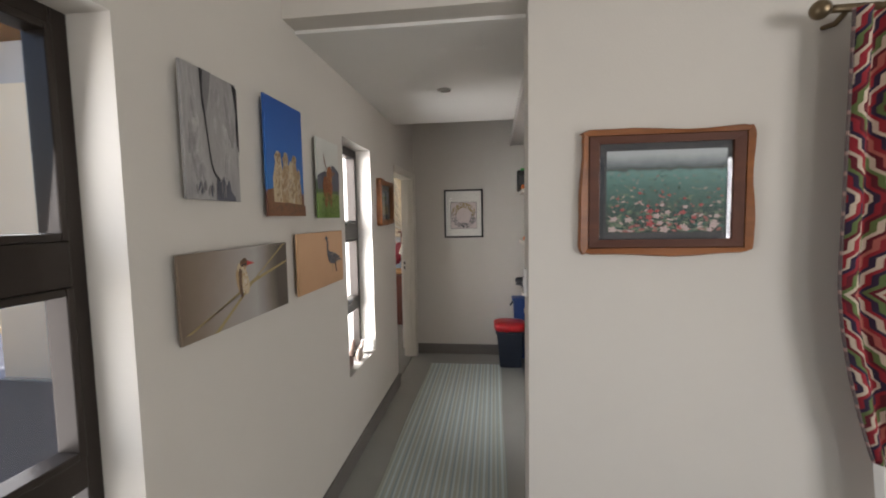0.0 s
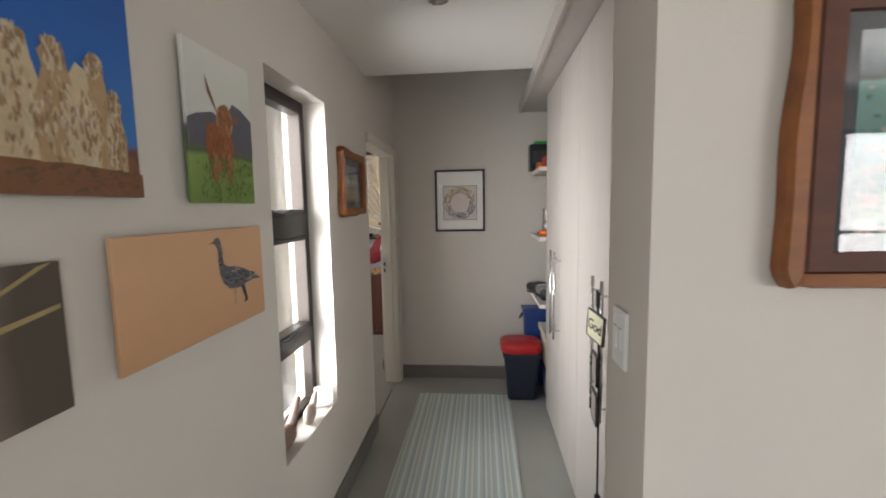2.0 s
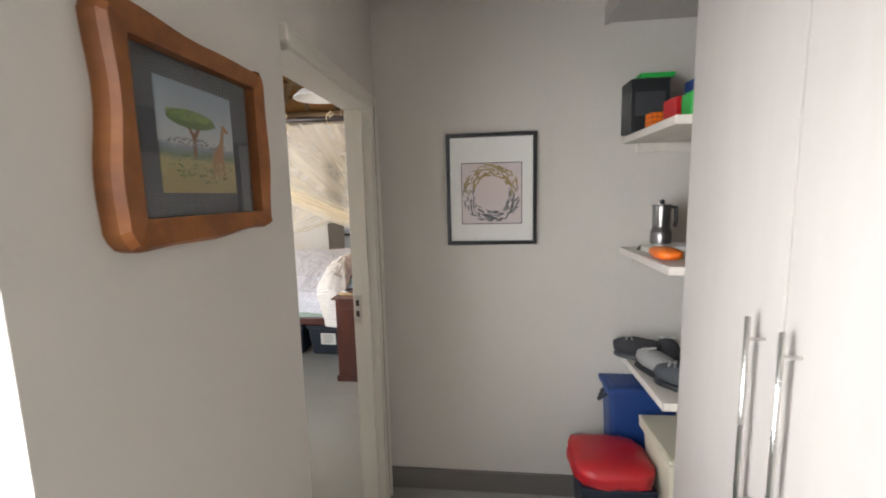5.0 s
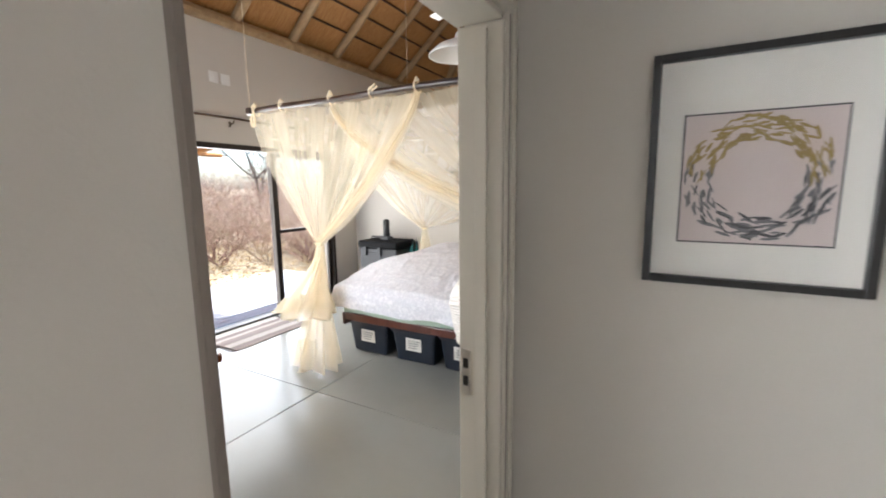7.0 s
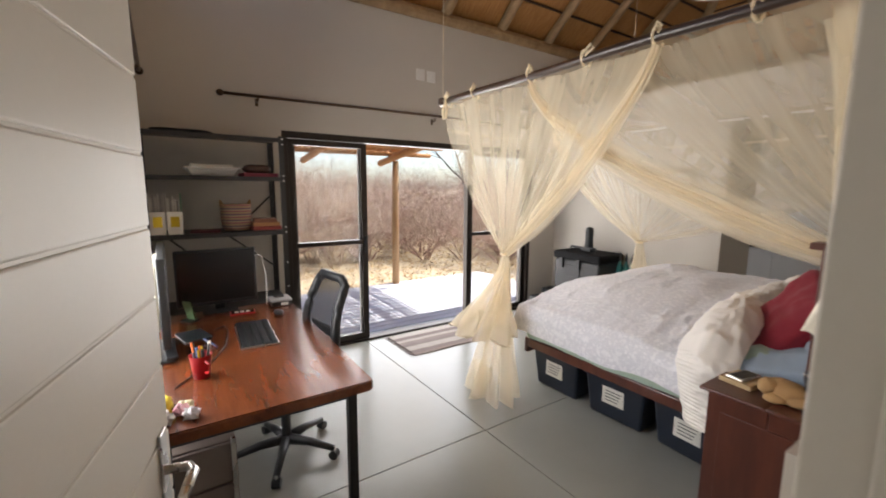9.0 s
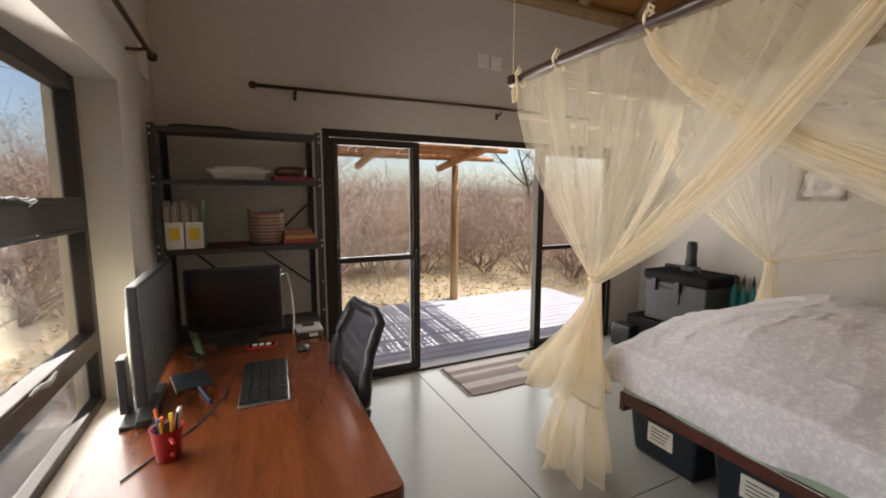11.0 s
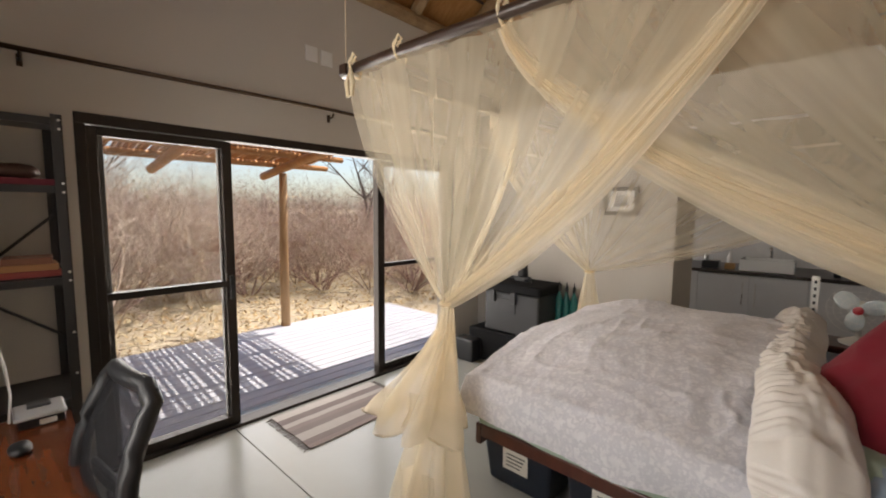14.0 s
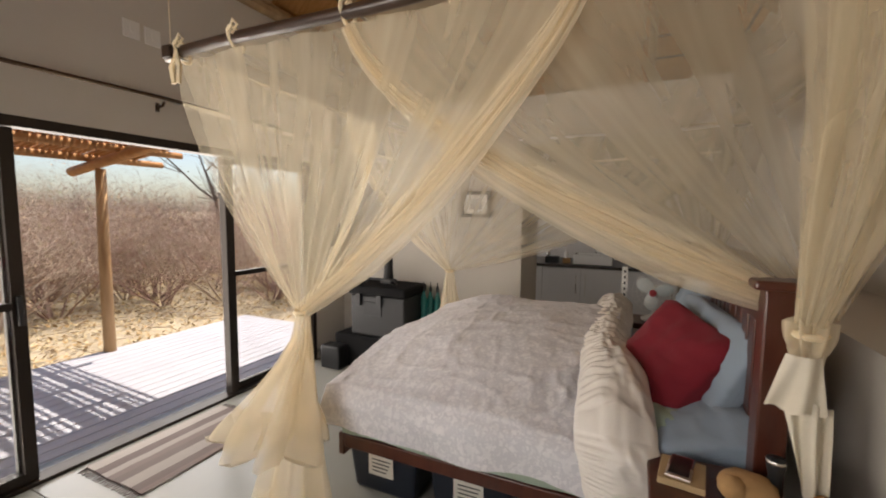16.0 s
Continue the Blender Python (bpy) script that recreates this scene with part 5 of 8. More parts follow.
# shoes and bag on the lowest shelf
for k, (x, y, tr) in enumerate(((0.44, 4.60, 70), (0.44, 4.41, 20), (0.54, 4.56, -10), (0.50, 4.27, 50))):
    s = thing("shoe", (x, y, 0.831), "grey and black trainer lying on the shelf", "shoe", "shoes on the shelf", turn=tr)
    part("sole", blob(B(), (0, 0, 0.015), (0.05, 0.13, 0.016), 3.5, 16), GREYPLASTIC if k == 0 else BLACKPLASTIC, s, smooth=True)
    part("upper", blob(B(), (0, 0.02, 0.055), (0.045, 0.115, 0.045), 2.4, 16, 0.12, seed=k), mat("trainer_cloth", [(0.03, 0.03, 0.033), (0.26, 0.25, 0.24), (0.035, 0.037, 0.042), (0.05, 0.055, 0.06)][k], 0.8), s, smooth=True)
    part("lace", tb([(-0.03, 0.05, 0.098), (0.03, 0.06, 0.10), (-0.03, 0.075, 0.094), (0.03, 0.085, 0.09)], 0.004, 5), PAPER, s)
bp = thing("backpack", (0.72, 4.36, 0.83), "small grey and black rucksack on the shelf", "bag")
part("body", blob(B(), (0.68, 4.44, 0.975), (0.10, 0.10, 0.145), 3, 28, 0.10), BLACKPLASTIC, bp, smooth=True)
part("strap", tb([(0.60, 4.37, 1.06), (0.57, 4.35, 1.0), (0.575, 4.34, 0.90), (0.60, 4.35, 0.85)], 0.010, 6), BLACKPLASTIC, bp)
part("pocket", blob(B(), (0.635, 4.355, 0.95), (0.055, 0.035, 0.085), 3.4, 20, 0.06), mat("grey_nylon", (0.20, 0.21, 0.21), 0.8), bp, smooth=True)
single("red_strap", tb([(0.66, 4.22, 0.842), (0.72, 4.24, 0.845), (0.80, 4.21, 0.842)], 0.011, 6), REDPLASTIC, (0.72, 4.22, 0.83), "red strap lying on the shelf", "strap")


def bin_box(name, x0, x1, y0, y1, z0, z1, material, label, lid=None, taper=0.03, handle=None, bulge=False):
    t = thing(name, ((x0 + x1) / 2, (y0 + y1) / 2, z0), label, "storage bin")
    bm = B()
    box(bm, x0, x1, y0, y1, z0 + 0.001, z1, bevel=0.02)
    for v in bm.verts:
        k = taper * (1 - (v.co.z - z0) / (z1 - z0))
        v.co.x += k if v.co.x < (x0 + x1) / 2 else -k
        v.co.y += k if v.co.y < (y0 + y1) / 2 else -k
    part("tub", bm, material, t, smooth=False)
    part("rim", bx(x0 - 0.012, x1 + 0.012, y0 - 0.012, y1 + 0.012, z1 - 0.03, z1 - 0.004, bevel=0.006), material, t)
    if lid:
        if bulge:
            part("lid", blob(B(), ((x0 + x1) / 2, (y0 + y1) / 2, z1 + 0.03), ((x1 - x0) / 2 + 0.025, (y1 - y0) / 2 + 0.02, 0.055), 4, 24, 0.10), lid, t, smooth=True)
        else:
            part("lid", bx(x0 - 0.014, x1 + 0.014, y0 - 0.014, y1 + 0.014, z1 - 0.002, z1 + 0.022, bevel=0.008), lid, t)
    if handle:
        part("handle", tb([(x0 - 0.004, y0 + 0.05, z1 - 0.06), (x0 - 0.03, y0 + 0.08, z1 - 0.10), (x0 - 0.03, y1 - 0.08, z1 - 0.10), (x0 - 0.004, y1 - 0.05, z1 - 0.06)], 0.009, 8), handle, t)
    return t


bin_box("laundry_bin", 0.10, 0.385, 4.27, 4.54, 0, 0.405, NAVYPLASTIC, "black bin with a red bag bulging over the rim", REDPLASTIC, 0.03, bulge=True)
bin_box("storage_bin", 0.285, 0.60, 4.57, 4.728, 0, 0.70, BLUEPLASTIC, "tall deep blue plastic tub in the corner", None, 0.03, GREYPLASTIC)
bin_box("storage_bin", 0.42, 0.80, 4.19, 4.50, 0, 0.27, BLUEPLASTIC, "blue plastic tub under a cream one", None, 0.02)
bin_box("storage_bin", 0.41, 0.80, 4.19, 4.50, 0.272, 0.58, CREAMPLASTIC, "cream plastic tub stacked on a blue one", CREAMPLASTIC, 0.02)
# things over the shelf
single("lamp_part", lathe(B(), [(0.03, 0), (0.034, 0.03), (0.02, 0.07), (0.04, 0.12), (0.0, 0.14)], (0.42, 4.45, 2.411), 12), GREYPLASTIC, (0.42, 4.45, 2.41), "dark jar standing on the cupboard top", "jar", smooth=True)

# downlight, switch
dl = thing("downlight", (-0.25, 2.86, 2.465), "recessed chrome ceiling downlight, switched off", "downlight")
part("rim", lathe(B(), [(0.030, -0.004), (0.046, -0.006), (0.048, -0.0005), (0.030, -0.0005)], (-0.25, 2.86, 2.465), 24), STEEL, dl, smooth=True)
part("lens", lathe(B(), [(0.030, -0.003), (0.0, -0.002)], (-0.25, 2.86, 2.465), 20), WHITEPLASTIC, dl)


def wall_plate(name, x, y, z, axis, label, category, w=0.075, h=0.12, rockers=1, sign=-1, group=""):
    """A switch or socket plate; sign: the way that it faces."""
    t = thing(name, (x, y, z - h / 2), label, category, group)
    e0, e1 = sorted((0, 0.010 * sign))
    f0, f1 = sorted((0.010 * sign, 0.014 * sign))

    def b(a0, a1, q0, q1, c0, c1, bev):
        return bx(x + c0, x + c1, y + a0, y + a1, z + q0, z + q1, bevel=bev) if axis == "x" else bx(x + a0, x + a1, y + c0, y + c1, z + q0, z + q1, bevel=bev)
    part("plate", b(-w / 2, w / 2, -h / 2, h / 2, e0, e1, 0.003), WHITEPLASTIC, t)
    for k in range(rockers):
        a = (k - (rockers - 1) / 2) * 0.03
        part("rocker", b(a - 0.011, a + 0.011, -0.024, 0.024, f0, f1, 0.0015), WHITEPLASTIC, t)
    return t


wall_plate("light_switch", 0.225, 1.912, 1.295, "x", "white double rocker light switch on the pier", "light switch", 0.08, 0.125, 2)

# things on the window sill
bm = B()
blob(bm, (-0.90, 2.58, 0.635), (0.035, 0.085, 0.05), 2.2, 16, 0.1)
tube(bm, [(-0.90, 2.63, 0.65), (-0.895, 2.665, 0.70), (-0.89, 2.685, 0.745), (-0.885, 2.70, 0.765)], [0.026, 0.018, 0.016, 0.008], 10)
single("carved_figure", bm, mat("figure_wood_dark", (0.20, 0.13, 0.10), 0.45), (-0.90, 2.57, 0.585), "brown carved wooden figure leaning on the sill", "figurine", smooth=True)
bm = B()
blob(bm, (-0.885, 2.80, 0.63), (0.022, 0.05, 0.045), 2.2, 14, 0.1)
tube(bm, [(-0.885, 2.83, 0.65), (-0.88, 2.85, 0.69), (-0.875, 2.865, 0.715)], [0.018, 0.014, 0.007], 8)
single("carved_figure", bm, mat("figure_pale", (0.34, 0.27, 0.22), 0.5), (-0.885, 2.80, 0.585), "small carved wooden figure on the sill", "figurine", smooth=True)
tr = thing("paper_roll", (-0.885, 2.975, 0.585), "white paper roll lying on the sill", "paper roll")
bm = B()
lathe(bm, [(0.02, -0.045), (0.05, -0.045), (0.05, 0.045), (0.02, 0.045), (0.02, -0.045)], (0, 0, 0), 20)
bmesh.ops.transform(bm, matrix=pose(-0.885, 2.975, 0.636, 0, 90, 20), verts=bm.verts)
part("roll", bm, WHITECARD, tr, smooth=False)

# kilim curtain with its rod in the living room
ct = thing("curtain", (1.75, 1.69, 0.4), "kilim-patterned wine red curtain tied back, white lining", "curtain")


def curtain_at(u, v):
    z = 2.30 - v * 1.95
    tie = math.exp(-((z - 0.50) / 0.25) ** 2)
    w0 = 1.335 + 0.15 * (max(0.0, 1.35 - z) / 0.7) ** 1.6
    x = w0 + u * (0.62 - 0.40 * tie)
    y = 1.685 - 0.035 - 0.03 * math.sin(u * 34) * (1 - 0.4 * tie)
    return (x, y, z)


bm = grid(B(), curtain_at, 60, 40)
uvl = bm.loops.layers.uv.new("UVMap")
bm.verts.ensure_lookup_table()
bm.verts.index_update()
for f in bm.faces:
    for lp in f.loops:
        i, j = divmod(lp.vert.index, 41)
        lp[uvl].uv = (i / 60 * 1.1, (1 - j / 40) * 1.95)
part("cloth", bm, KILIM, ct, smooth=True)
part("edge_binding", grid(B(), lambda u, v: Vector(curtain_at(0.0, v)) + Vector((-0.012 + u * 0.014, -0.003 - 0.006 * math.sin(u * 3.1), 0)), 3, 40), striped("binding", "z", 14, [(0, (0.05, 0.01, 0.015)), (0.5, (0.30, 0.16, 0.14)), (0.7, (0.03, 0.01, 0.015))]), ct, "dark stitched edge")
part("lining", grid(B(), lambda u, v: (1.47 + u * 0.3 + 0.05 * v, 1.640 - 0.03 * math.sin(u * 20), 0.66 - v * 0.46), 24, 10), COTTON, ct, "white fringe", smooth=True)
cr = thing("curtain_rod", (2.1, 1.68, 2.30), "brass-brown curtain rod with ball finial", "curtain rod")
part("rod", tb([(1.27, 1.68, 2.315), (3.2, 1.68, 2.315)], 0.014, 10), mat("antique_brass", (0.20, 0.15, 0.09), 0.35, 0.9), cr, smooth=True)
part("finial", blob(B(), (1.245, 1.68, 2.315), (0.034, 0.034, 0.034), 2, 16), mat("antique_brass_ball", (0.20, 0.15, 0.09), 0.3, 0.9), cr, smooth=True)
part("bracket", tb([(1.325, 1.78, 2.29), (1.325, 1.72, 2.28), (1.325, 1.68, 2.298)], 0.010, 8), mat("bracket_brass", (0.18, 0.13, 0.08), 0.4, 0.9), cr)

# ---------------------------------------------------------------- bedroom: bed
bed = thing("bed", (-2.2, 7.2, 0), "mahogany double bed with a slatted headboard", "bed")
BY0, BY1, BX0, BX1 = 6.36, 8.22, -3.02, -1.354
part("side_rail", bx(BX0, BX1, BY0, BY0 + 0.035, 0.405, 0.474, bevel=0.006), MAHOGANY, bed)
part("side_rail", bx(BX0, BX1, BY1 - 0.035, BY1, 0.360, 0.474, bevel=0.006), MAHOGANY, bed)
part("foot_rail", bx(BX0 - 0.035, BX0, BY0, BY1, 0.360, 0.474, bevel=0.006), MAHOGANY, bed)
part("slat_base", bx(BX0, BX1, BY0 + 0.036, BY1 - 0.036, 0.40, 0.43), MAHOGANY, bed)
for x, y in ((-2.90, 7.05), (-2.90, 7.9), (-2.2, 7.26)):
    part("leg", bx(x - 0.035, x + 0.035, y - 0.035, y + 0.035, 0, 0.40, bevel=0.005), MAHOGANY, bed)
for y in (6.29, 8.23):
    post = part("headboard_post", bx(-1.352, -1.272, y - 0.045, y + 0.045, 0, 1.375, bevel=0.006), MAHOGANY, bed)
    part("cap", bx(-1.386, -1.250, y - 0.075, y + 0.075, 1.376, 1.405, bevel=0.008), MAHOGANY, post)
part("head_rail", bx(-1.334, -1.288, 6.335, 8.165, 1.24, 1.36, bevel=0.008), MAHOGANY, bed)
part("head_rail", bx(-1.334, -1.288, 6.335, 8.165, 0.52, 0.62, bevel=0.006), MAHOGANY, bed)
for k in range(17):
    y = 6.36 + (k + 0.5) * 1.80 / 17
    part("head_slat", bx(-1.322, -1.300, y - 0.040, y + 0.040, 0.62, 1.24, bevel=0.006), MAHOGANY, bed)

mt = thing("mattress", (-2.25, 7.26, 0.47), "mattress in a pale blue and sage sheet", "mattress")
part("body", bx(-3.01, -1.345, BY0 + 0.012, BY1 - 0.012, 0.476, 0.735, bevel=0.05), BLUECLOTH, mt)
part("sheet_edge", grid(B(), lambda u, v: (-3.03 + u * 1.2, BY0 + 0.002 - 0.004 * math.sin(u * 25), 0.478 + v * 0.12 + 0.006 * math.sin(u * 9)), 40, 4), GREENCLOTH, mt, "sage sheet edge", smooth=True)


def wrinkle(x, y):
    """Sharp creases that wander across the cloth."""
    w = 0.0
    for k, (fx, fy, a) in enumerate(((3.0, 7.0, 0.013), (9.0, 3.0, 0.009), (16.0, 6.0, 0.006))):
        q = noise.noise(Vector((x * fx + 1.3 * noise.noise(Vector((x * 2, y * 2, k))), y * fy, 3 + k)))
        w += a * (1 - min(1, abs(q) * 3.6)) ** 1.3
    return w * (0.4 + 0.9 * abs(noise.noise(Vector((x * 1.3, y * 1.5, 9)))))


def duvet_at(u, v):
    """u from the foot to the head, v from the far side over the bed and down the near side."""
    drop = max(0.0, (0.10 - u) / 0.10)
    x = -3.105 + max(0.0, (u - 0.10) / 0.90) * 1.33 + 0.05 * drop ** 2 - 0.02 * math.sin(drop * 3.0)
    s = v * 2.46
    top = 1.91
    near = 6.34 + 0.012 * noise.noise(Vector((x * 3.1, 7, 0)))
    f = min(1.0, max(0.0, (x + 3.10) / 0.60))
    swell = 0.035 * noise.noise(Vector((x * 1.8, 6.27 * 1.7, 0.3)))
    if s < top:
        y = 8.25 - s * (8.25 - near) / top
        r = min(1, (8.25 - y) / 0.5, (y - near + 0.06) / 0.85)
        hump = 0.245 * math.sin(min(1, max(0, r)) * math.pi / 2) ** 1.1 * (0.42 + 0.58 * math.sin(f * math.pi / 2))
        z = 0.725 + hump - 0.06 * max(0.0, x + 2.1)
        z += 0.045 * noise.noise(Vector((x * 1.8, y * 1.7, 0.3))) + 0.011 * noise.noise(Vector((x * 5.2, y * 5.2, 2))) + wrinkle(x, y)
    else:
        d = (s - top) / (2.46 - top)
        y = near - 0.045 * math.sin(min(1, d * 2.2) * 1.5) - 0.012 * math.sin(x * 13) * d - 0.012 * noise.noise(Vector((x * 6, d * 3, 1)))
        z = 0.735 - d * (0.205 + 0.010 * math.sin(x * 7.0)) + swell * (1 - d) + 0.4 * wrinkle(x, 6.3 - d * 0.3)
    z -= 0.19 * drop * (1.0 if s < top else 1.0 - min(1.0, (s - top) / 0.5)) * min(1.0, max(0.0, (z - 0.5) / 0.2))
    return (x, y, z)


bm = grid(B(), duvet_at, 170, 200)
bmesh.ops.smooth_vert(bm, verts=bm.verts, factor=0.4, use_axis_x=True, use_axis_y=True, use_axis_z=True)
dv = thing("duvet", (-2.5, 7.2, 0.735), "rumpled white duvet with a faint lilac damask", "duvet")
part("cover", bm, DUVET, dv, smooth=True)


def fold_at(u, v):
    """The satin top end of the duvet, turned back and gathered."""
    s, a = v * 2.62, u * math.pi
    gather = math.exp(-((u - 0.22) / 0.16) ** 2)
    w = 0.018 * noise.noise(Vector((u * 3, s * 7, 3))) + 0.016 * noise.noise(Vector((u * 5, s * 20, 5))) * math.sin(a)
    w += 0.009 * gather * math.sin(s * 150 + 4 * noise.noise(Vector((s * 3, 1, 0)))) + 0.010 * (1 - gather) * noise.noise(Vector((u * 9 + s * 4, s * 11 - u * 6, 8)))
    top = 1.85
    lift = 0.085 * math.sin(a) ** 0.8 + w
    x = -1.895 + u * (0.25 + 0.05 * min(1.0, max(0.0, s - 1.0))) - 0.06 * min(1, max(0, 1.82 - s) / 0.6) + 0.015 * noise.noise(Vector((s * 3, 2, 0))) + 0.010 * gather * math.sin(s * 41)
    if s < top:
        y = 8.2 - s
        r = min(1, max(0, (y - 6.28) / 0.45))
        return (x, y, 0.765 + 0.14 * math.sin(r * math.pi / 2) + lift)
    d = s - top
    return (x + 0.10 * d, 6.335 - 0.06 * math.sin(min(1, d / 0.15) * 1.5) - lift * 0.55, 0.775 + lift * max(0, 0.3 - d) - d * 0.46)


part("turned_edge", grid(B(), fold_at, 36, 300), CREAMCLOTH, dv, "cream gathered satin edge", smooth=True)


def pillow(label, at, size, rot, material, seed, tag=False):
    t = thing("pillow", at, label, "pillow", "pillows on the bed", turn=0)
    t.matrix_basis = pose(*at, *rot)
    bm = B()
    blob(bm, (0, 0, 0), size, 5.5, 72, 0.0)
    for v in bm.verts:
        a, b = abs(v.co.x) / size[0], abs(v.co.y) / size[1]
        e = max(a, b)
        v.co.z *= 1 - 0.72 * max(0, e - 0.55) ** 1.1
        v.co.z += 0.018 * noise.noise(Vector((v.co.x * 7, v.co.y * 9, seed))) + 0.010 * (1 - min(1.0, abs(noise.noise(Vector((v.co.x * 14 + seed, v.co.y * 8, seed)))) * 4)) * (1 if v.co.z > 0 else -1)
        v.co.x *= 1 + 0.10 * b * b * a
        v.co.y *= 1 + 0.10 * a * a * b
    part("cushion", bm, material, t, smooth=True)
    part("seam", tb([(size[0] * 1.02 * math.cos(a) / max(abs(math.cos(a)), abs(math.sin(a))) * 0.97, size[1] * 1.02 * math.sin(a) / max(abs(math.cos(a)), abs(math.sin(a))) * 0.97, 0) for a in (k * 2 * math.pi / 40 for k in range(41))], 0.005, 5), material, t)
    if tag:
        part("tag", bx(size[0] * 0.55, size[0] * 0.66, -size[1] * 0.85, -size[1] * 0.55, size[2] * 0.62, size[2] * 0.66), PAPER, t, "small white tag")
    return t


pillow("wine red cushion leaning on the pillows", (-1.56, 6.79, 0.935), (0.245, 0.235, 0.085), (18, -52, 14), REDCLOTH, 1, True)
pillow("pale blue pillow against the headboard", (-1.43, 6.86, 0.95), (0.24, 0.33, 0.075), (10, -66, 6), BLUECLOTH, 2)
pillow("pale blue pillow lying on the mattress", (-1.47, 6.64, 0.79), (0.20, 0.28, 0.075), (6, -14, 8), BLUECLOTH, 3)
pillow("pale blue pillow against the headboard", (-1.39, 7.72, 0.96), (0.29, 0.33, 0.085), (0, -68, -4), BLUECLOTH, 4)
single("folded_sheet", blob(B(), (-1.585, 6.52, 0.775), (0.075, 0.10, 0.06), 2.8, 20, 0.2), GREENCLOTH, (-1.585, 6.52, 0.735), "crumpled sage sheet by the pillows", "sheet", smooth=True)

# ---------------------------------------------------------------- mosquito net
NZ, NY0, NY1, NX0, NX1 = 2.225, 5.83, 8.12, -3.40, -1.10
nf = thing("mosquito_net", (-2.3, 7.0, 0), "cream mosquito net tied back to the four corners", "mosquito net")


def rail_pts(a, b, n=8, w=0.004):
    a, b = Vector(a), Vector(b)
    return [a.lerp(b, k / n) + Vector((0, 0, w * math.sin(k * 1.7))) for k in range(n + 1)]


part("rail", tb(rail_pts((NX0, NY0, NZ), (-0.9, NY0, NZ)), 0.021, 10), NETRAIL, nf, "dark stained pole", smooth=True)
part("tape", tb(rail_pts((NX0, NY1, NZ), (-0.9, NY1, NZ)), 0.006, 6), NETHEM, nf, "cream cotton tape", smooth=True)
for x in (-3.39, -1.12):
    part("tape", tb(rail_pts((x, NY0 + 0.02, NZ - 0.01), (x, NY1, NZ - 0.005)), 0.006, 6), NETHEM, nf, smooth=True)
part("end_block", bx(-3.445, -3.395, NY0 - 0.03, NY0 + 0.03, NZ - 0.024, NZ + 0.024, bevel=0.004), NETRAIL, nf)
part("end_bracket", bx(-3.44, -3.36, NY0 - 0.02, NY0 + 0.02, NZ - 0.034, NZ - 0.026), WHITEPLASTIC, nf)
for x in (-3.43, -1.4):
    for y in (NY0, NY1):
        part("cord", tb([(x, y, NZ + 0.02), (x, y, roofz(x) + 0.05 if x < CX else HZ - 0.3)], 0.0022, 5), TIE, nf)


def panel(a, b, k, bow=1.6, gather=0.06, folds=16, amp=0.03, sag=0.0, nu=80, nv=36, zpow=1.0, seed=0.0, zpow2=None):
    """Net that hangs between a and b on a rail and is drawn together at k."""
    a, b, k = Vector(a), Vector(b), Vector(k)
    along = (b - a).normalized()
    side = along.cross(Vector((0, 0, 1)))

    def at(u, v):
        top = a.lerp(b, u)
        s = v ** bow
        low = k + along * (u - 0.5) * gather
        p = top.lerp(low, s)
        p.z = top.z + (low.z - top.z) * (v ** (zpow + ((zpow2 or zpow) - zpow) * u))
        p.z += -0.012 * abs(math.sin(u * math.pi * 5)) * (1 - v) ** 2
        f = math.sin(u * folds * 2 * math.pi + 2.2 * math.sin(u * 7 + seed)) * (0.35 + 0.65 * abs(noise.noise(Vector((u * 5, seed, 0)))) * 1.6)
        p += side * amp * f * (0.15 + 0.85 * math.sin(min(1, v * 1.25) * math.pi / 2)) * (1 - 0.72 * v)
        p += side * 0.02 * noise.noise(Vector((u * 3, v * 3, seed + 5)))
        p.z -= sag * math.sin(v * math.pi) * (0.3 + u)
        return p
    return grid(B(), at, nu, nv)


K1 = (-3.10, 6.18, 1.14)
K2 = (-1.15, 6.41, 1.27)
K3 = (-3.20, 8.09, 1.09)
K4 = (-1.25, 8.2, 1.15)
K5 = (-1.262, 6.19, 1.27)
part("front_drape", panel((-3.37, NY0, NZ - 0.03), (-1.84, NY0, NZ - 0.03), K1, 1.32, 0.10, 13, 0.035, seed=1), NET, nf, smooth=True)
part("front_drape", panel((-0.95, NY0 + 0.01, NZ - 0.03), (-2.56, NY0 + 0.01, NZ - 0.03), K2, 1.0, 0.06, 10, 0.03, 0.0, seed=2, zpow=1.0, zpow2=0.62), NET, nf, smooth=True)
part("foot_drape", panel((-3.41, NY0, NZ - 0.005), (-3.41, 7.25, NZ - 0.005), (-3.11, 6.20, 1.14), 1.7, 0.08, 12, 0.03, seed=3), NET, nf, smooth=True)
part("foot_drape", panel((-3.41, NY1, NZ - 0.005), (-3.41, 6.95, NZ - 0.005), K3, 1.6, 0.07, 12, 0.03, seed=4), NET, nf, smooth=True)
part("back_drape", panel((-3.42, NY1, NZ - 0.03), (-1.25, NY1, NZ - 0.03), K3, 1.0, 0.06, 8, 0.012, seed=5, zpow=1.0, zpow2=0.42), NET, nf, smooth=True)
part("back_drape", panel((-0.95, NY1, NZ - 0.03), (-2.4, NY1, NZ - 0.03), K4, 1.3, 0.08, 12, 0.03, seed=6), NET, nf, smooth=True)
part("canopy", grid(B(), lambda u, v: (-3.41 + u * 2.45, NY0 + v * (NY1 - NY0), NZ - 0.02 - 0.10 * math.sin(u * math.pi) * math.sin(v * math.pi)), 24, 24), NET, nf, smooth=True)
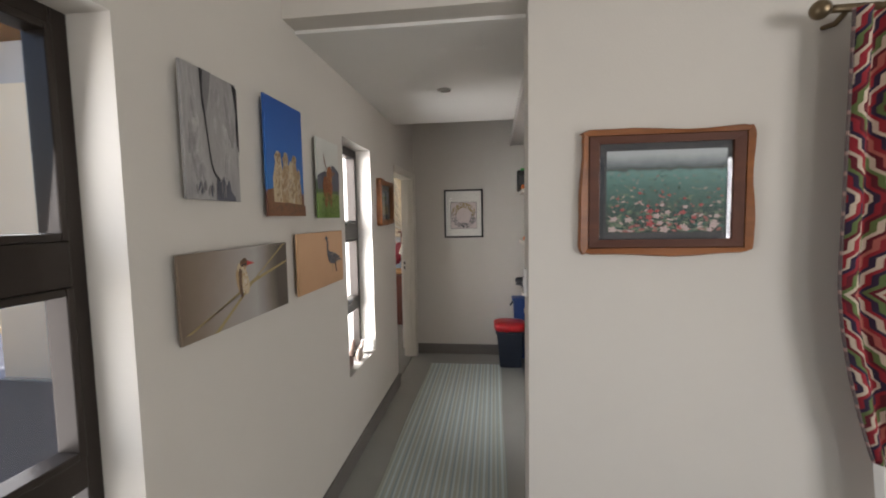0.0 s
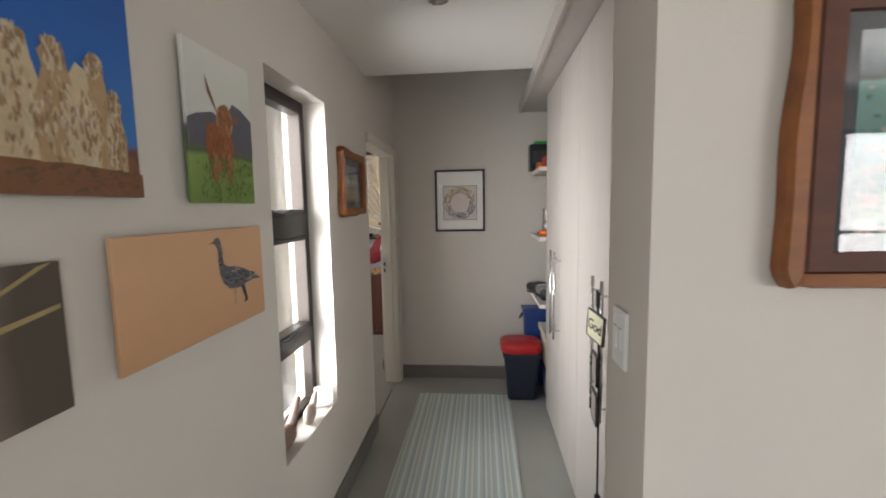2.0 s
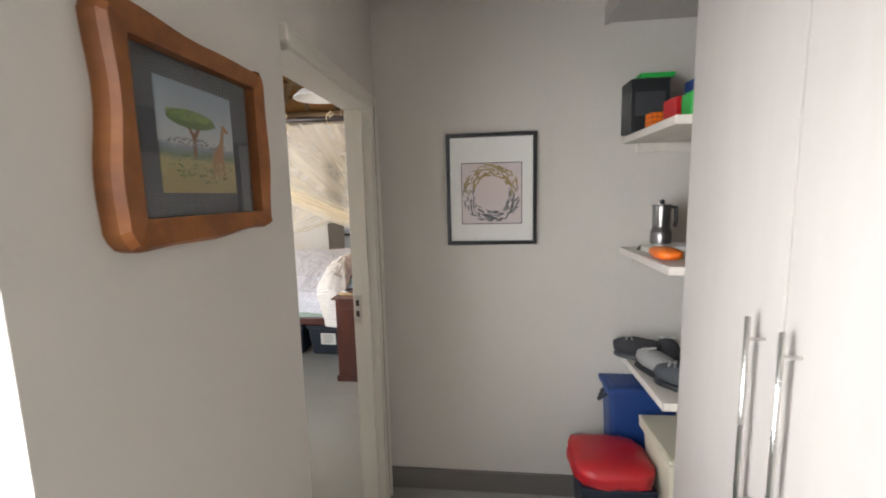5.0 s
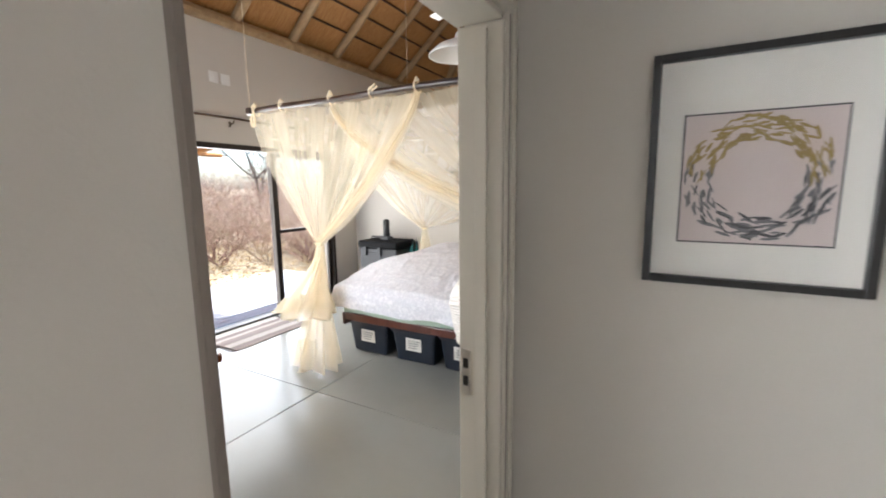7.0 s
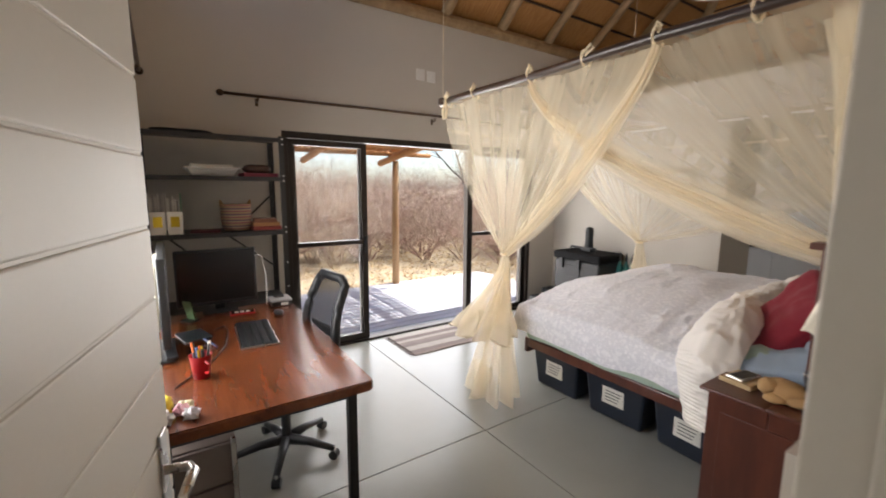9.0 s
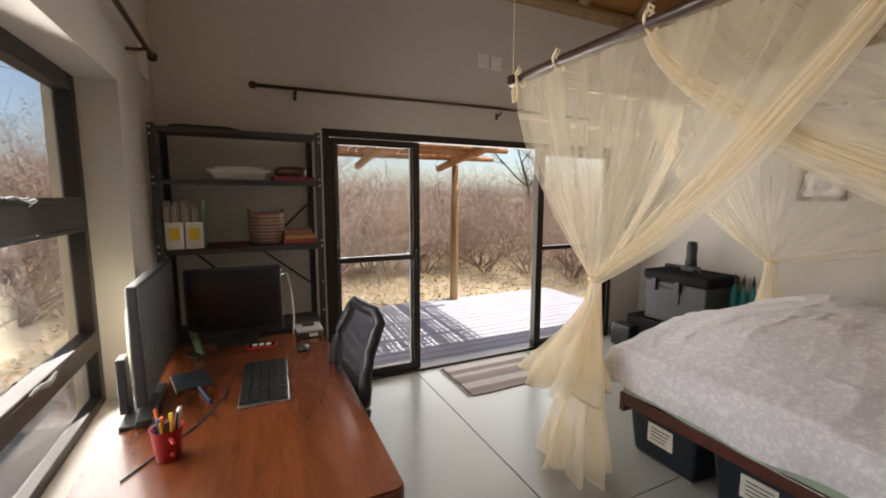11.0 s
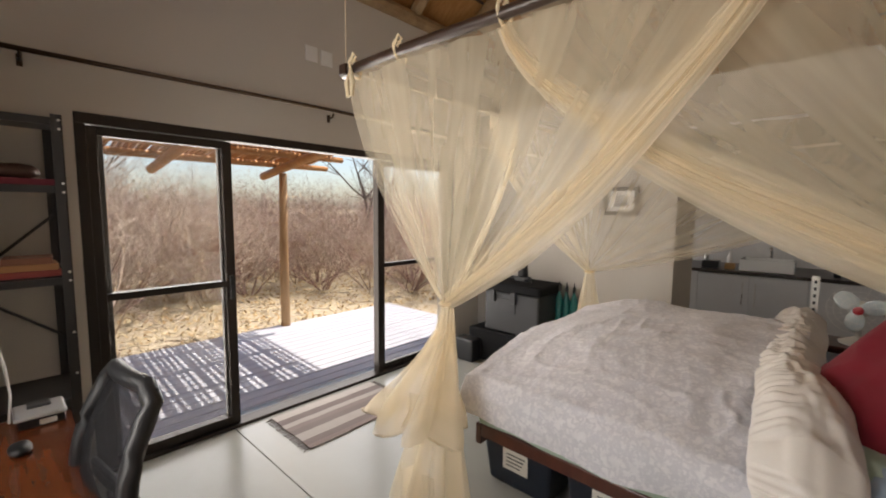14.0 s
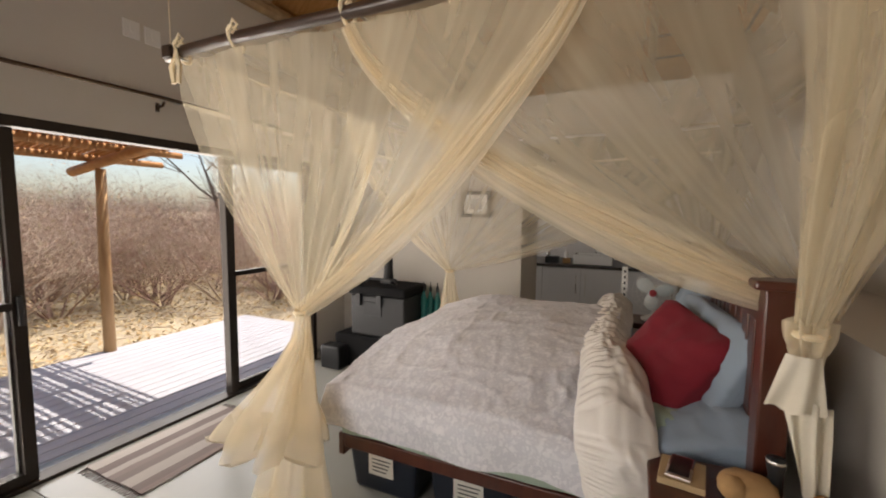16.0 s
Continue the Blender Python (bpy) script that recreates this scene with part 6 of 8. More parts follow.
part("seam_band", grid(B(), lambda u, v: (-3.40 + 0.01 * math.sin(u * 30), NY0 + 0.02 + u * (NY1 - NY0 - 0.04), NZ - 0.19 - v * 0.016 - 0.03 * math.sin(u * math.pi)), 40, 1), NETHEM, nf, smooth=True)
part("seam_band", grid(B(), lambda u, v: (-3.40 + u * 2.2, NY1 - 0.02 + 0.008 * math.sin(u * 40), NZ - 0.19 - v * 0.016 - 0.03 * math.sin(u * math.pi)), 40, 1), NETHEM, nf, smooth=True)


def band(a, k, bow, zpow, width, seed, out, slim=0.3):
    """The bunched free edge of a drape, drawn into long narrow pleats."""
    a, k, out = Vector(a), Vector(k), Vector(out)

    def mid(v):
        p = a.lerp(k, v ** bow)
        p.z = a.z + (k.z - a.z) * v ** zpow
        return p + 0.010 * Vector((noise.noise(Vector((v * 5, seed, 0))), noise.noise(Vector((v * 5, seed, 3))), 0))

    def at(u, v):
        v = max(v, 0.004)
        t = (mid(min(1.0, v + 0.02)) - mid(max(0.004, v - 0.02))).normalized()
        across = t.cross(out).normalized()
        w = width * (slim + (1 - slim) * math.sin(min(1.0, v * 1.35) * math.pi / 2)) * (1 - 0.55 * max(0.0, v - 0.7) / 0.3)
        fold = math.sin(u * 17 + 2.0 * math.sin(v * 3 + seed)) + 0.5 * math.sin(u * 39 + v * 7 + seed)
        shift = 0.10 * math.sin(v * 5 + seed + u * 3)
        return mid(v) + across * w * (u - 0.5 + shift * 0.3) + out * (0.014 + 0.0055 * fold)
    return grid(B(), at, 28, 44)


SOUTH, WEST = (0, -1, 0), (-1, 0, 0)
for w, sd in ((0.165, 1.0), (0.095, 4.0), (0.05, 7.0)):
    part("drape_edge", band((-1.84, NY0, NZ - 0.03), K1, 1.32, 1.0, w, sd, SOUTH), NETBAND, nf, smooth=True)
    part("drape_edge", band((-2.56, NY0, NZ - 0.02), K2, 1.0, 0.62, w * 1.05, sd + 2, SOUTH, 0.3), NETBAND, nf, smooth=True)
part("drape_edge", band((-3.41, 7.25, NZ - 0.02), (-3.11, 6.20, 1.14), 1.7, 1.0, 0.07, 3.0, WEST), NETBAND, nf, smooth=True)
part("drape_edge", band((-3.41, 6.95, NZ - 0.02), K3, 1.6, 1.0, 0.09, 5.0, WEST), NETBAND, nf, smooth=True)
part("drape_edge", band((-1.25, NY1, NZ - 0.03), K3, 1.0, 0.42, 0.06, 6.0, SOUTH), NET, nf, smooth=True)


def tail(k, spread, foot, seed, h0=None, h1=0.0):
    """Net that falls from a tie, widening to its foot."""
    k, foot = Vector(k), Vector(foot)

    def at(u, v):
        a = u * 2 * math.pi
        c = k.lerp(foot, v)
        r = 0.026 + spread * v * (1 + 0.10 * math.sin(v * 7 + seed))
        w = 1 + 0.36 * math.sin(7 * a + seed) * min(1, v * 2) + 0.16 * math.sin(12 * a + 3 * v)
        return (c.x + r * w * math.cos(a) * 1.15, c.y + r * w * math.sin(a) * 0.8, c.z + (0.03 * math.sin(5 * a) * v if v < 1 else 0.015 * abs(math.sin(5 * a))))
    return grid(B(), at, 64, 30)


part("tail", tail(K1, 0.125, (-3.17, 6.13, 0.006), 1.0), NETBAND, nf, smooth=True)
part("tail", tail((K1[0], K1[1], 1.05), 0.17, (-3.24, 6.08, 0.50), 2.2), NETBAND, nf, smooth=True)
part("tail_hem", grid(B(), lambda u, v: (-3.40 + 0.28 * u + 0.02 * math.sin(v * 4), 6.02 - 0.03 * math.sin(u * 19 + v) * (0.4 + v), 0.66 - 0.17 * v - 0.05 * math.sin(u * 6)), 40, 8), NETHEM, nf, "white cotton hem", smooth=True)
part("tail_hem", grid(B(), lambda u, v: (-3.29 + 0.24 * u, 6.05 - 0.025 * math.sin(u * 15 + v), 0.30 - 0.27 * v - 0.02 * math.sin(u * 11)), 36, 8), NETHEM, nf, smooth=True)
part("tail", tail(K3, 0.10, (-3.22, 8.16, 0.30), 3.0), NETHEM, nf, smooth=True)
part("side_drape", tail(K5, 0.11, (-1.15, 6.03, NZ - 0.04), 6.0), NET, nf, smooth=True)
part("side_drape", tail(K5, 0.06, (-1.20, 6.00, NZ - 0.04), 7.0), NET, nf, smooth=True)
part("side_drape", tail((-1.262, 6.185, 1.17), 0.014, (-1.262, 6.19, 1.29), 3.0), NETBAND, nf, smooth=True)
HEMCOTTON = cloth("cream_cotton_hem", (0.76, 0.70, 0.58), fine=320)


def hem_at(u, v):
    """The stitched cotton hem that spills over the tie in soft folds."""
    w = 0.082 + 0.062 * v
    x = -1.275 + (u - 0.50) * w - 0.014 * v
    y = 6.165 - 0.010 * math.sin(u * 12 + 1.5 * v) * (0.3 + v) - 0.03 * math.sin(u * math.pi)
    return (x, y, 1.212 - 0.165 * v + 0.012 * (1 - u) * v + 0.006 * math.sin(u * 13) * v)


def skirt_at(u, v):
    w = 0.115 - 0.045 * v
    x = -1.255 + (u - 0.5) * w + 0.030 * v
    y = 6.185 - 0.016 * math.sin(u * 13 + 2 * v) - 0.02 * math.sin(u * math.pi)
    return (x, y, 1.07 - v * (0.22 + 0.22 * u) - 0.012 * math.sin(u * 9))


part("tail_hem", grid(B(), hem_at, 48, 14), HEMCOTTON, nf, "cream cotton hem", smooth=True)
part("tail_hem", grid(B(), skirt_at, 40, 18), HEMCOTTON, nf, smooth=True)
for kk in (K1, K5, K3):
    part("tie_band", tb([(kk[0] + 0.036 * math.cos(a), kk[1] + 0.036 * math.sin(a), kk[2] + 0.006 * math.sin(a)) for a in (i * 2 * math.pi / 16 for i in range(17))], 0.011, 6), TIE, nf)
random.seed(9)
for x in (-3.36, -3.06, -2.56, -2.20, -1.85, -1.50, -1.2):
    bow = part("tie_bow", tb([(x + 0.03 * math.cos(a) * 0.5, NY0 + 0.03 * math.sin(a), NZ - 0.004 + 0.036 * math.cos(a + 1)) for a in (i * 2 * math.pi / 14 for i in range(15))], 0.007, 5), TIE, nf)
    s = random.uniform(-0.02, 0.02)
    part("loop", tb([(x, NY0 - 0.025, NZ + 0.02), (x + 0.03 + s, NY0 - 0.03, NZ + 0.05), (x + 0.05 + s, NY0 - 0.03, NZ + 0.03), (x + 0.015, NY0 - 0.028, NZ + 0.005)], 0.006, 5), TIE, bow)
    if x < -3.3:
        for dx in (-0.025, 0.02):
            part("loose_end", tb([(x, NY0 - 0.026, NZ), (x + dx, NY0 - 0.03, NZ - 0.07), (x + dx * 0.6, NY0 - 0.03, NZ - 0.13)], [0.006, 0.012, 0.010], 5), TIE, bow)

# boxes under the bed
ub = thing("storage_box", (-2.95, 6.75, 0), "navy plastic storage box with a white label", "storage box", "boxes under the bed", turn=0)
bm = B()
box(bm, -0.225, 0.225, -0.16, 0.36, 0.0, 0.30, bevel=0.02)
for v in bm.verts:
    k = 0.03 * (1 - v.co.z / 0.30)
    v.co.x += k if v.co.x < 0 else -k
    v.co.y += k if v.co.y < 0.1 else -k
part("tub", bm, NAVYPLASTIC, ub)
part("lid", bx(-0.235, 0.235, -0.172, 0.372, 0.285, 0.325, bevel=0.008), NAVYPLASTIC, ub)
part("label", bx(-0.085, 0.075, -0.150, -0.1415, 0.12, 0.245, m=pose(0, -0.004, 0)), PAPER, ub, "white paper label")
for k in range(4):
    part("line", bx(-0.06, 0.03 + 0.01 * k, -0.157, -0.1542, 0.145 + 0.022 * k, 0.150 + 0.022 * k), GREYPLASTIC, ub)
for x, tr in ((-2.43, 2), (-1.92, -3)):
    copy_thing(ub, pose(x, 6.75, 0, 0, 0, tr))

# ---------------------------------------------------------------- bedside cabinet, far cabinet
bc = thing("bedside_cabinet", (-1.42, 6.22, 0), "mahogany bedside cabinet with overhanging top", "cabinet")
part("body", bx(-1.615, -1.395, 6.035, 6.283, 0.05, 0.737, bevel=0.004), MAHOGANY, bc)
part("body", bx(-1.393, -1.06, 6.035, 6.205, 0.05, 0.737, bevel=0.004), MAHOGANY, bc)
part("plinth", bx(-1.63, -1.06, 6.018, 6.205, 0, 0.052, bevel=0.004), MAHOGANY, bc)
part("top", bx(-1.645, -1.40, 6.01, 6.335, 0.738, 0.755, bevel=0.007), MAHOGANY, bc)
part("top", bx(-1.3995, -1.058, 6.01, 6.208, 0.738, 0.755, bevel=0.007), MAHOGANY, bc)
part("panel", bx(-1.56, -1.12, 6.028, 6.036, 0.12, 0.66, bevel=0.003), MAHOGANY, bc)
nb = carton(-1.545, 6.205, 0.755, 0.13, 0.15, 0.022, mat("tan_notebook", (0.46, 0.33, 0.18), 0.7), "tan notebook under a phone", -8, "notebook", "notebook")
ph = thing("mobile_phone", (-1.55, 6.21, 0.778), "mobile phone in a silver case on a notebook", "phone", turn=-12)
part("body", bx(-0.036, 0.036, -0.07, 0.07, 0, 0.010, bevel=0.004), STEEL, ph)
part("screen", bx(-0.029, 0.029, -0.056, 0.058, 0.0095, 0.0108), SCREEN, ph)
bm = B()
blob(bm, (-1.385, 6.15, 0.799), (0.075, 0.06, 0.044), 2.2, 16, 0.2)
blob(bm, (-1.43, 6.11, 0.814), (0.035, 0.035, 0.034), 2, 12, 0.2)
blob(bm, (-1.335, 6.12, 0.779), (0.05, 0.028, 0.024), 2, 12, 0.2)
blob(bm, (-1.40, 6.095, 0.774), (0.04, 0.022, 0.02), 2, 12, 0.2)
single("plush_toy", bm, TAN, (-1.385, 6.14, 0.755), "tan plush toy on the bedside cabinet", "soft toy", smooth=True)
bm = B()
blob(bm, (-1.20, 6.12, 0.794), (0.06, 0.045, 0.04), 2.2, 14, 0.2)
blob(bm, (-1.255, 6.105, 0.789), (0.032, 0.03, 0.03), 2, 12, 0.2)
single("plush_toy", bm, mat("orange_plush", (0.45, 0.22, 0.07), 0.95, bump=0.5, dist=0.004), (-1.20, 6.12, 0.755), "orange plush toy on the bedside cabinet", "soft toy", smooth=True)
tq = thing("torch", (-1.315, 6.175, 0.755), "black torch standing on the cabinet", "torch")
part("body", lathe(B(), [(0.018, 0), (0.018, 0.09), (0.024, 0.115), (0.024, 0.14), (0.0, 0.141)], (-1.315, 6.175, 0.755), 14), BLACKPLASTIC, tq, smooth=True)
part("ring", lathe(B(), [(0.0245, 0.128), (0.0255, 0.131), (0.0245, 0.136)], (-1.315, 6.175, 0.755), 14), STEEL, tq)
fc = thing("bedside_cabinet", (-1.45, 8.45, 0), "mahogany bedside cabinet on the far side of the bed", "cabinet")
part("body", bx(-1.70, -1.24, 8.31, 8.60, 0.05, 0.715, bevel=0.004), MAHOGANY, fc)
part("top", bx(-1.72, -1.22, 8.295, 8.62, 0.716, 0.745, bevel=0.006), MAHOGANY, fc)
part("plinth", bx(-1.71, -1.23, 8.305, 8.61, 0, 0.05), MAHOGANY, fc)

df = thing("desk_fan", (-1.55, 8.45, 0.745), "white desk fan with a round wire guard", "fan")
part("base", lathe(B(), [(0.09, 0), (0.095, 0.015), (0.05, 0.035), (0.022, 0.05), (0.0, 0.052)], (-1.55, 8.45, 0.7455), 24), WHITEPLASTIC, df, smooth=True)
part("stem", tb([(-1.55, 8.45, 0.79), (-1.55, 8.455, 0.93)], 0.016, 10), WHITEPLASTIC, df)
part("motor", blob(B(), (-1.55, 8.46, 0.98), (0.05, 0.06, 0.05), 2.4, 16), WHITEPLASTIC, df, smooth=True)
fanp = pose(-1.56, 8.395, 0.98, 90, 0, -8)
for r in (0.155, 0.12, 0.085, 0.05):
    bm = tb([(r * math.cos(a), r * math.sin(a), 0.02) for a in (k * 2 * math.pi / 28 for k in range(29))], 0.0012, 5)
    bmesh.ops.transform(bm, matrix=fanp, verts=bm.verts)
    part("guard_ring", bm, WHITEPLASTIC, df)
for k in range(20):
    a = k * math.pi / 10
    bm = tb([(0.02 * math.cos(a), 0.02 * math.sin(a), 0.035), (0.155 * math.cos(a), 0.155 * math.sin(a), 0.02), (0.150 * math.cos(a), 0.150 * math.sin(a), -0.03)], 0.0008, 4)
    bmesh.ops.transform(bm, matrix=fanp, verts=bm.verts)
    part("guard_wire", bm, WHITEPLASTIC, df)
for k in range(3):
    bm = blob(B(), (0.080, 0, 0), (0.066, 0.056, 0.006), 2.2, 14)
    bmesh.ops.transform(bm, matrix=fanp @ pose(0, 0, 0, 0, 0, 120 * k + 20) @ pose(0, 0, 0, 22, 0, 0), verts=bm.verts)
    part("blade", bm, mat("fan_blade_pale", (0.66, 0.72, 0.72), 0.3), df, smooth=True)
bm = lathe(B(), [(0.028, 0), (0.026, 0.012), (0, 0.014)], (0, 0, 0.03), 14)
bmesh.ops.transform(bm, matrix=fanp, verts=bm.verts)
part("badge", bm, REDPLASTIC, df)

# white slotted upright
up = thing("shelf_upright", (-1.78, 8.64, 0), "white slotted steel upright on the partition end", "shelf upright")
part("bar", bx(-1.80, -1.755, 8.60, 8.655, 0.0, 1.15), WHITEPLASTIC, up)
for k in range(14):
    part("slot", bx(-1.785, -1.770, 8.598, 8.6005, 0.45 + 0.05 * k, 0.472 + 0.05 * k), GREYPLASTIC, up)

# ---------------------------------------------------------------- desk and its things
dk = thing("desk", (-3.26, 4.40, 0), "polished red-brown wooden slab desk on black steel legs", "desk")
bm = B()
out = []
for a0, b0, sx, sy in ((-2.475, 4.835, 1, 1), (-4.08, 4.86, -1, 1), (-4.08, 3.955, -1, -1), (-2.475, 3.955, 1, -1)):
    r = 0.03
    cx, cy = a0 - sx * r, b0 - sy * r
    st = {(1, 1): 0, (-1, 1): 90, (-1, -1): 180, (1, -1): 270}[(sx, sy)]
    out += [(cx + r * math.cos(radians(st + k * 30)), cy + r * math.sin(radians(st + k * 30))) for k in range(4)]
plate(bm, out, 0.702, "z", 0.048)
bmesh.ops.bevel(bm, geom=[e for e in bm.edges if abs(e.verts[0].co.z - e.verts[1].co.z) < 1e-4], offset=0.006, segments=2, affect="EDGES")
part("top", bm, DESKWOOD, dk)
for x in (-2.56, -3.98):
    part("leg", bx(x - 0.02, x + 0.02, 4.735, 4.775, 0.0, 0.70, bevel=0.003), BLACKSTEEL, dk)
    part("leg", bx(x - 0.02, x + 0.02, 4.02, 4.06, 0.0, 0.70, bevel=0.003), BLACKSTEEL, dk)
    part("runner", bx(x - 0.02, x + 0.02, 4.06, 4.735, 0.0, 0.04, bevel=0.003), BLACKSTEEL, dk)
    part("top_bar", bx(x - 0.02, x + 0.02, 4.06, 4.735, 0.66, 0.70, bevel=0.003), BLACKSTEEL, dk)

dt = 0.7505
m2 = thing("monitor", (-4.06, 4.38, dt), "black computer monitor facing along the desk", "monitor")
part("foot", bx(-4.10, -3.96, 4.27, 4.49, dt, dt + 0.012, bevel=0.005), BLACKPLASTIC, m2)
part("neck", bx(-4.10, -4.07, 4.35, 4.41, dt + 0.012, 0.95), BLACKPLASTIC, m2)
part("case", bx(-4.085, -4.045, 4.125, 4.625, 0.80, 1.185, bevel=0.008), BLACKPLASTIC, m2)
part("screen", bx(-4.046, -4.0435, 4.14, 4.61, 0.825, 1.17), SCREEN, m2)
m1 = thing("monitor", (-3.72, 4.08, dt), "wide grey matt computer monitor on a flat black stand", "monitor")
part("foot", bx(-3.55, -3.18, 4.0, 4.10, dt, dt + 0.014, bevel=0.006), BLACKPLASTIC, m1)
part("neck", bx(-3.36, -3.28, 3.985, 4.015, dt + 0.014, 0.98, bevel=0.004), BLACKPLASTIC, m1)
part("case", bx(-4.02, -3.23, 4.045, 4.085, 0.80, 1.262, bevel=0.008), BLACKPLASTIC, m1)
part("back", blob(B(), (-3.62, 4.036, 1.03), (0.34, 0.018, 0.19), 4, 24), CREAMPLASTIC, m1, "white back shell", smooth=True)
part("screen", bx(-4.0, -3.245, 4.084, 4.087, 0.82, 1.25), GREYSCREEN, m1)

kb = thing("keyboard", (-3.40, 4.495, dt), "black wireless keyboard with silver edge", "keyboard", turn=-3.5)
part("tray", bx(-0.235, 0.235, -0.098, 0.098, 0, 0.012, bevel=0.004), STEEL, kb)
part("deck", bx(-0.228, 0.228, -0.092, 0.092, 0.011, 0.0145), BLACKPLASTIC, kb)
key = mesh_of("key", bx(-0.0125, 0.0125, -0.0125, 0.0125, 0.0146, 0.021, bevel=0.003), BLACKPLASTIC)
for i in range(14):
    for j in range(5):
        o = new("key", key)
        o.parent = kb
        o.location = (-0.208 + i * 0.032, -0.072 + j * 0.036, 0)
ms = single("mouse", blob(B(), (-3.74, 4.70, dt + 0.016), (0.052, 0.031, 0.018), 2.3, 18), BLACKPLASTIC, (-3.74, 4.70, dt), "black computer mouse on the desk", "mouse", smooth=True)
mp = thing("mobile_phone", (-3.90, 4.50, dt), "smartphone with a red case on the desk", "phone", turn=-6)
part("case", bx(-0.038, 0.038, -0.078, 0.078, 0, 0.010, bevel=0.004), REDPLASTIC, mp)
part("screen", bx(-0.033, 0.033, -0.070, 0.070, 0.0098, 0.0112), SCREEN, mp)
for k in range(3):
    part("icon", bx(-0.02, 0.02, -0.05 + 0.035 * k, -0.025 + 0.035 * k, 0.0113, 0.0116), PAPER, mp)
cup = thing("pen_cup", (-2.93, 4.19, dt), "red plastic cup full of pens and markers", "pen cup")
part("cup", lathe(B(), [(0.034, 0), (0.045, 0.105), (0.048, 0.108), (0.043, 0.104), (0.032, 0.006), (0.0, 0.005)], (-2.93, 4.19, dt), 24), REDPLASTIC, cup, smooth=True)
part("handle", tb([(-2.888, 4.205, dt + 0.085), (-2.865, 4.215, dt + 0.08), (-2.865, 4.215, dt + 0.04), (-2.893, 4.205, dt + 0.03)], 0.006, 6), REDPLASTIC, cup)
random.seed(5)
for k in range(13):
    a = random.uniform(0, 6.28)
    x0, y0 = -2.93 + 0.018 * math.cos(a), 4.19 + 0.018 * math.sin(a)
    h = random.uniform(0.12, 0.165)
    part("pen", tb([(x0, y0, dt + 0.012), (-2.93 + 0.04 * math.cos(a), 4.19 + 0.04 * math.sin(a), dt + h)], random.uniform(0.004, 0.007), 6), [BLACKPLASTIC, BLUEPLASTIC, GREYPLASTIC, ORANGE, YELLOW, WHITEPLASTIC, STEEL][k % 7], cup)
st = thing("phone_stand", (-3.88, 4.19, dt), "green patterned card in a small phone stand", "phone stand", turn=35)
part("base", bx(-0.05, 0.05, -0.035, 0.035, 0, 0.012, bevel=0.004), BLACKPLASTIC, st)
part("card", bx(-0.035, 0.035, -0.004, 0.004, 0.0, 0.125, m=pose(0, 0.012, 0.012, 14, 0, 0)), mat("green_print", (0.16, 0.27, 0.12), 0.5, var=0.5, scale=40), st)
tb1 = carton(-3.55, 4.19, dt, 0.20, 0.14, 0.010, mat("slate_tablet", (0.05, 0.065, 0.08), 0.35), "dark tablet lying on the desk", 14, "tablet", "tablet")
single("pen", tb([(-3.42, 4.235, dt + 0.016), (-3.28, 4.285, dt + 0.007)], 0.006, 8), BLUEPLASTIC, (-3.35, 4.26, dt), "blue pen on the desk", "pen")
carton(-3.28, 4.075, dt + 0.0145, 0.24, 0.05, 0.02, BLACKPLASTIC, "black slim device on the monitor stand", 4, "dock", "dock")
single("cable", tb([(-3.60, 4.30, dt + 0.004), (-3.66, 4.36, dt + 0.004), (-3.55, 4.37, dt + 0.004), (-3.30, 4.33, dt + 0.004), (-3.10, 4.25, dt + 0.004), (-2.85, 4.08, dt + 0.004)], 0.0032, 6), BLACKPLASTIC, (-3.3, 4.3, dt), "thin black cable across the desk", "cable")
single("cable", tb([(-4.06, 4.60, 1.12), (-4.03, 4.66, 1.13), (-4.02, 4.68, 1.0), (-4.05, 4.69, 0.86), (-4.03, 4.68, dt + 0.005)], 0.004, 6), WHITEPLASTIC, (-4.03, 4.66, dt), "white cable hanging beside the monitor", "cable")
hb = thing("router", (-4.0, 4.77, dt), "grey and black network router stacked on a box", "router")
part("box", bx(-4.07, -3.93, 4.70, 4.835, dt, dt + 0.034, bevel=0.006), BLACKPLASTIC, hb)
part("case", bx(-4.08, -3.92, 4.69, 4.84, dt + 0.036, dt + 0.052, bevel=0.007), mat("pale_grey_plastic", (0.42, 0.42, 0.42), 0.4), hb, "pale grey lid")
part("label", bx(-3.931, -3.9285, 4.76, 4.81, dt + 0.008, dt + 0.028), PAPER, hb)
part("fin", bx(-4.06, -4.0, 4.73, 4.80, dt + 0.052, dt + 0.064, bevel=0.004), GREYPLASTIC, hb)
sw = thing("sweet_packet", (-2.62, 4.05, dt), "yellow sweet packet with crumpled wrappers", "sweets")
part("packet", blob(B(), (-2.66, 4.03, dt + 0.03), (0.06, 0.045, 0.03), 3, 18, 0.25, seed=2), YELLOW, sw, smooth=True)
for k, (x, y, c) in enumerate(((-2.60, 4.10, (0.55, 0.25, 0.28)), (-2.56, 4.05, (0.75, 0.74, 0.70)), (-2.55, 4.13, (0.70, 0.68, 0.72)), (-2.63, 4.115, (0.70, 0.62, 0.35)))):
    part("wrapper", blob(B(), (x, y, dt + 0.022), (0.028, 0.026, 0.021), 2, 12, 0.7, seed=k * 3.1), mat("foil_wrapper", c, 0.35), sw)

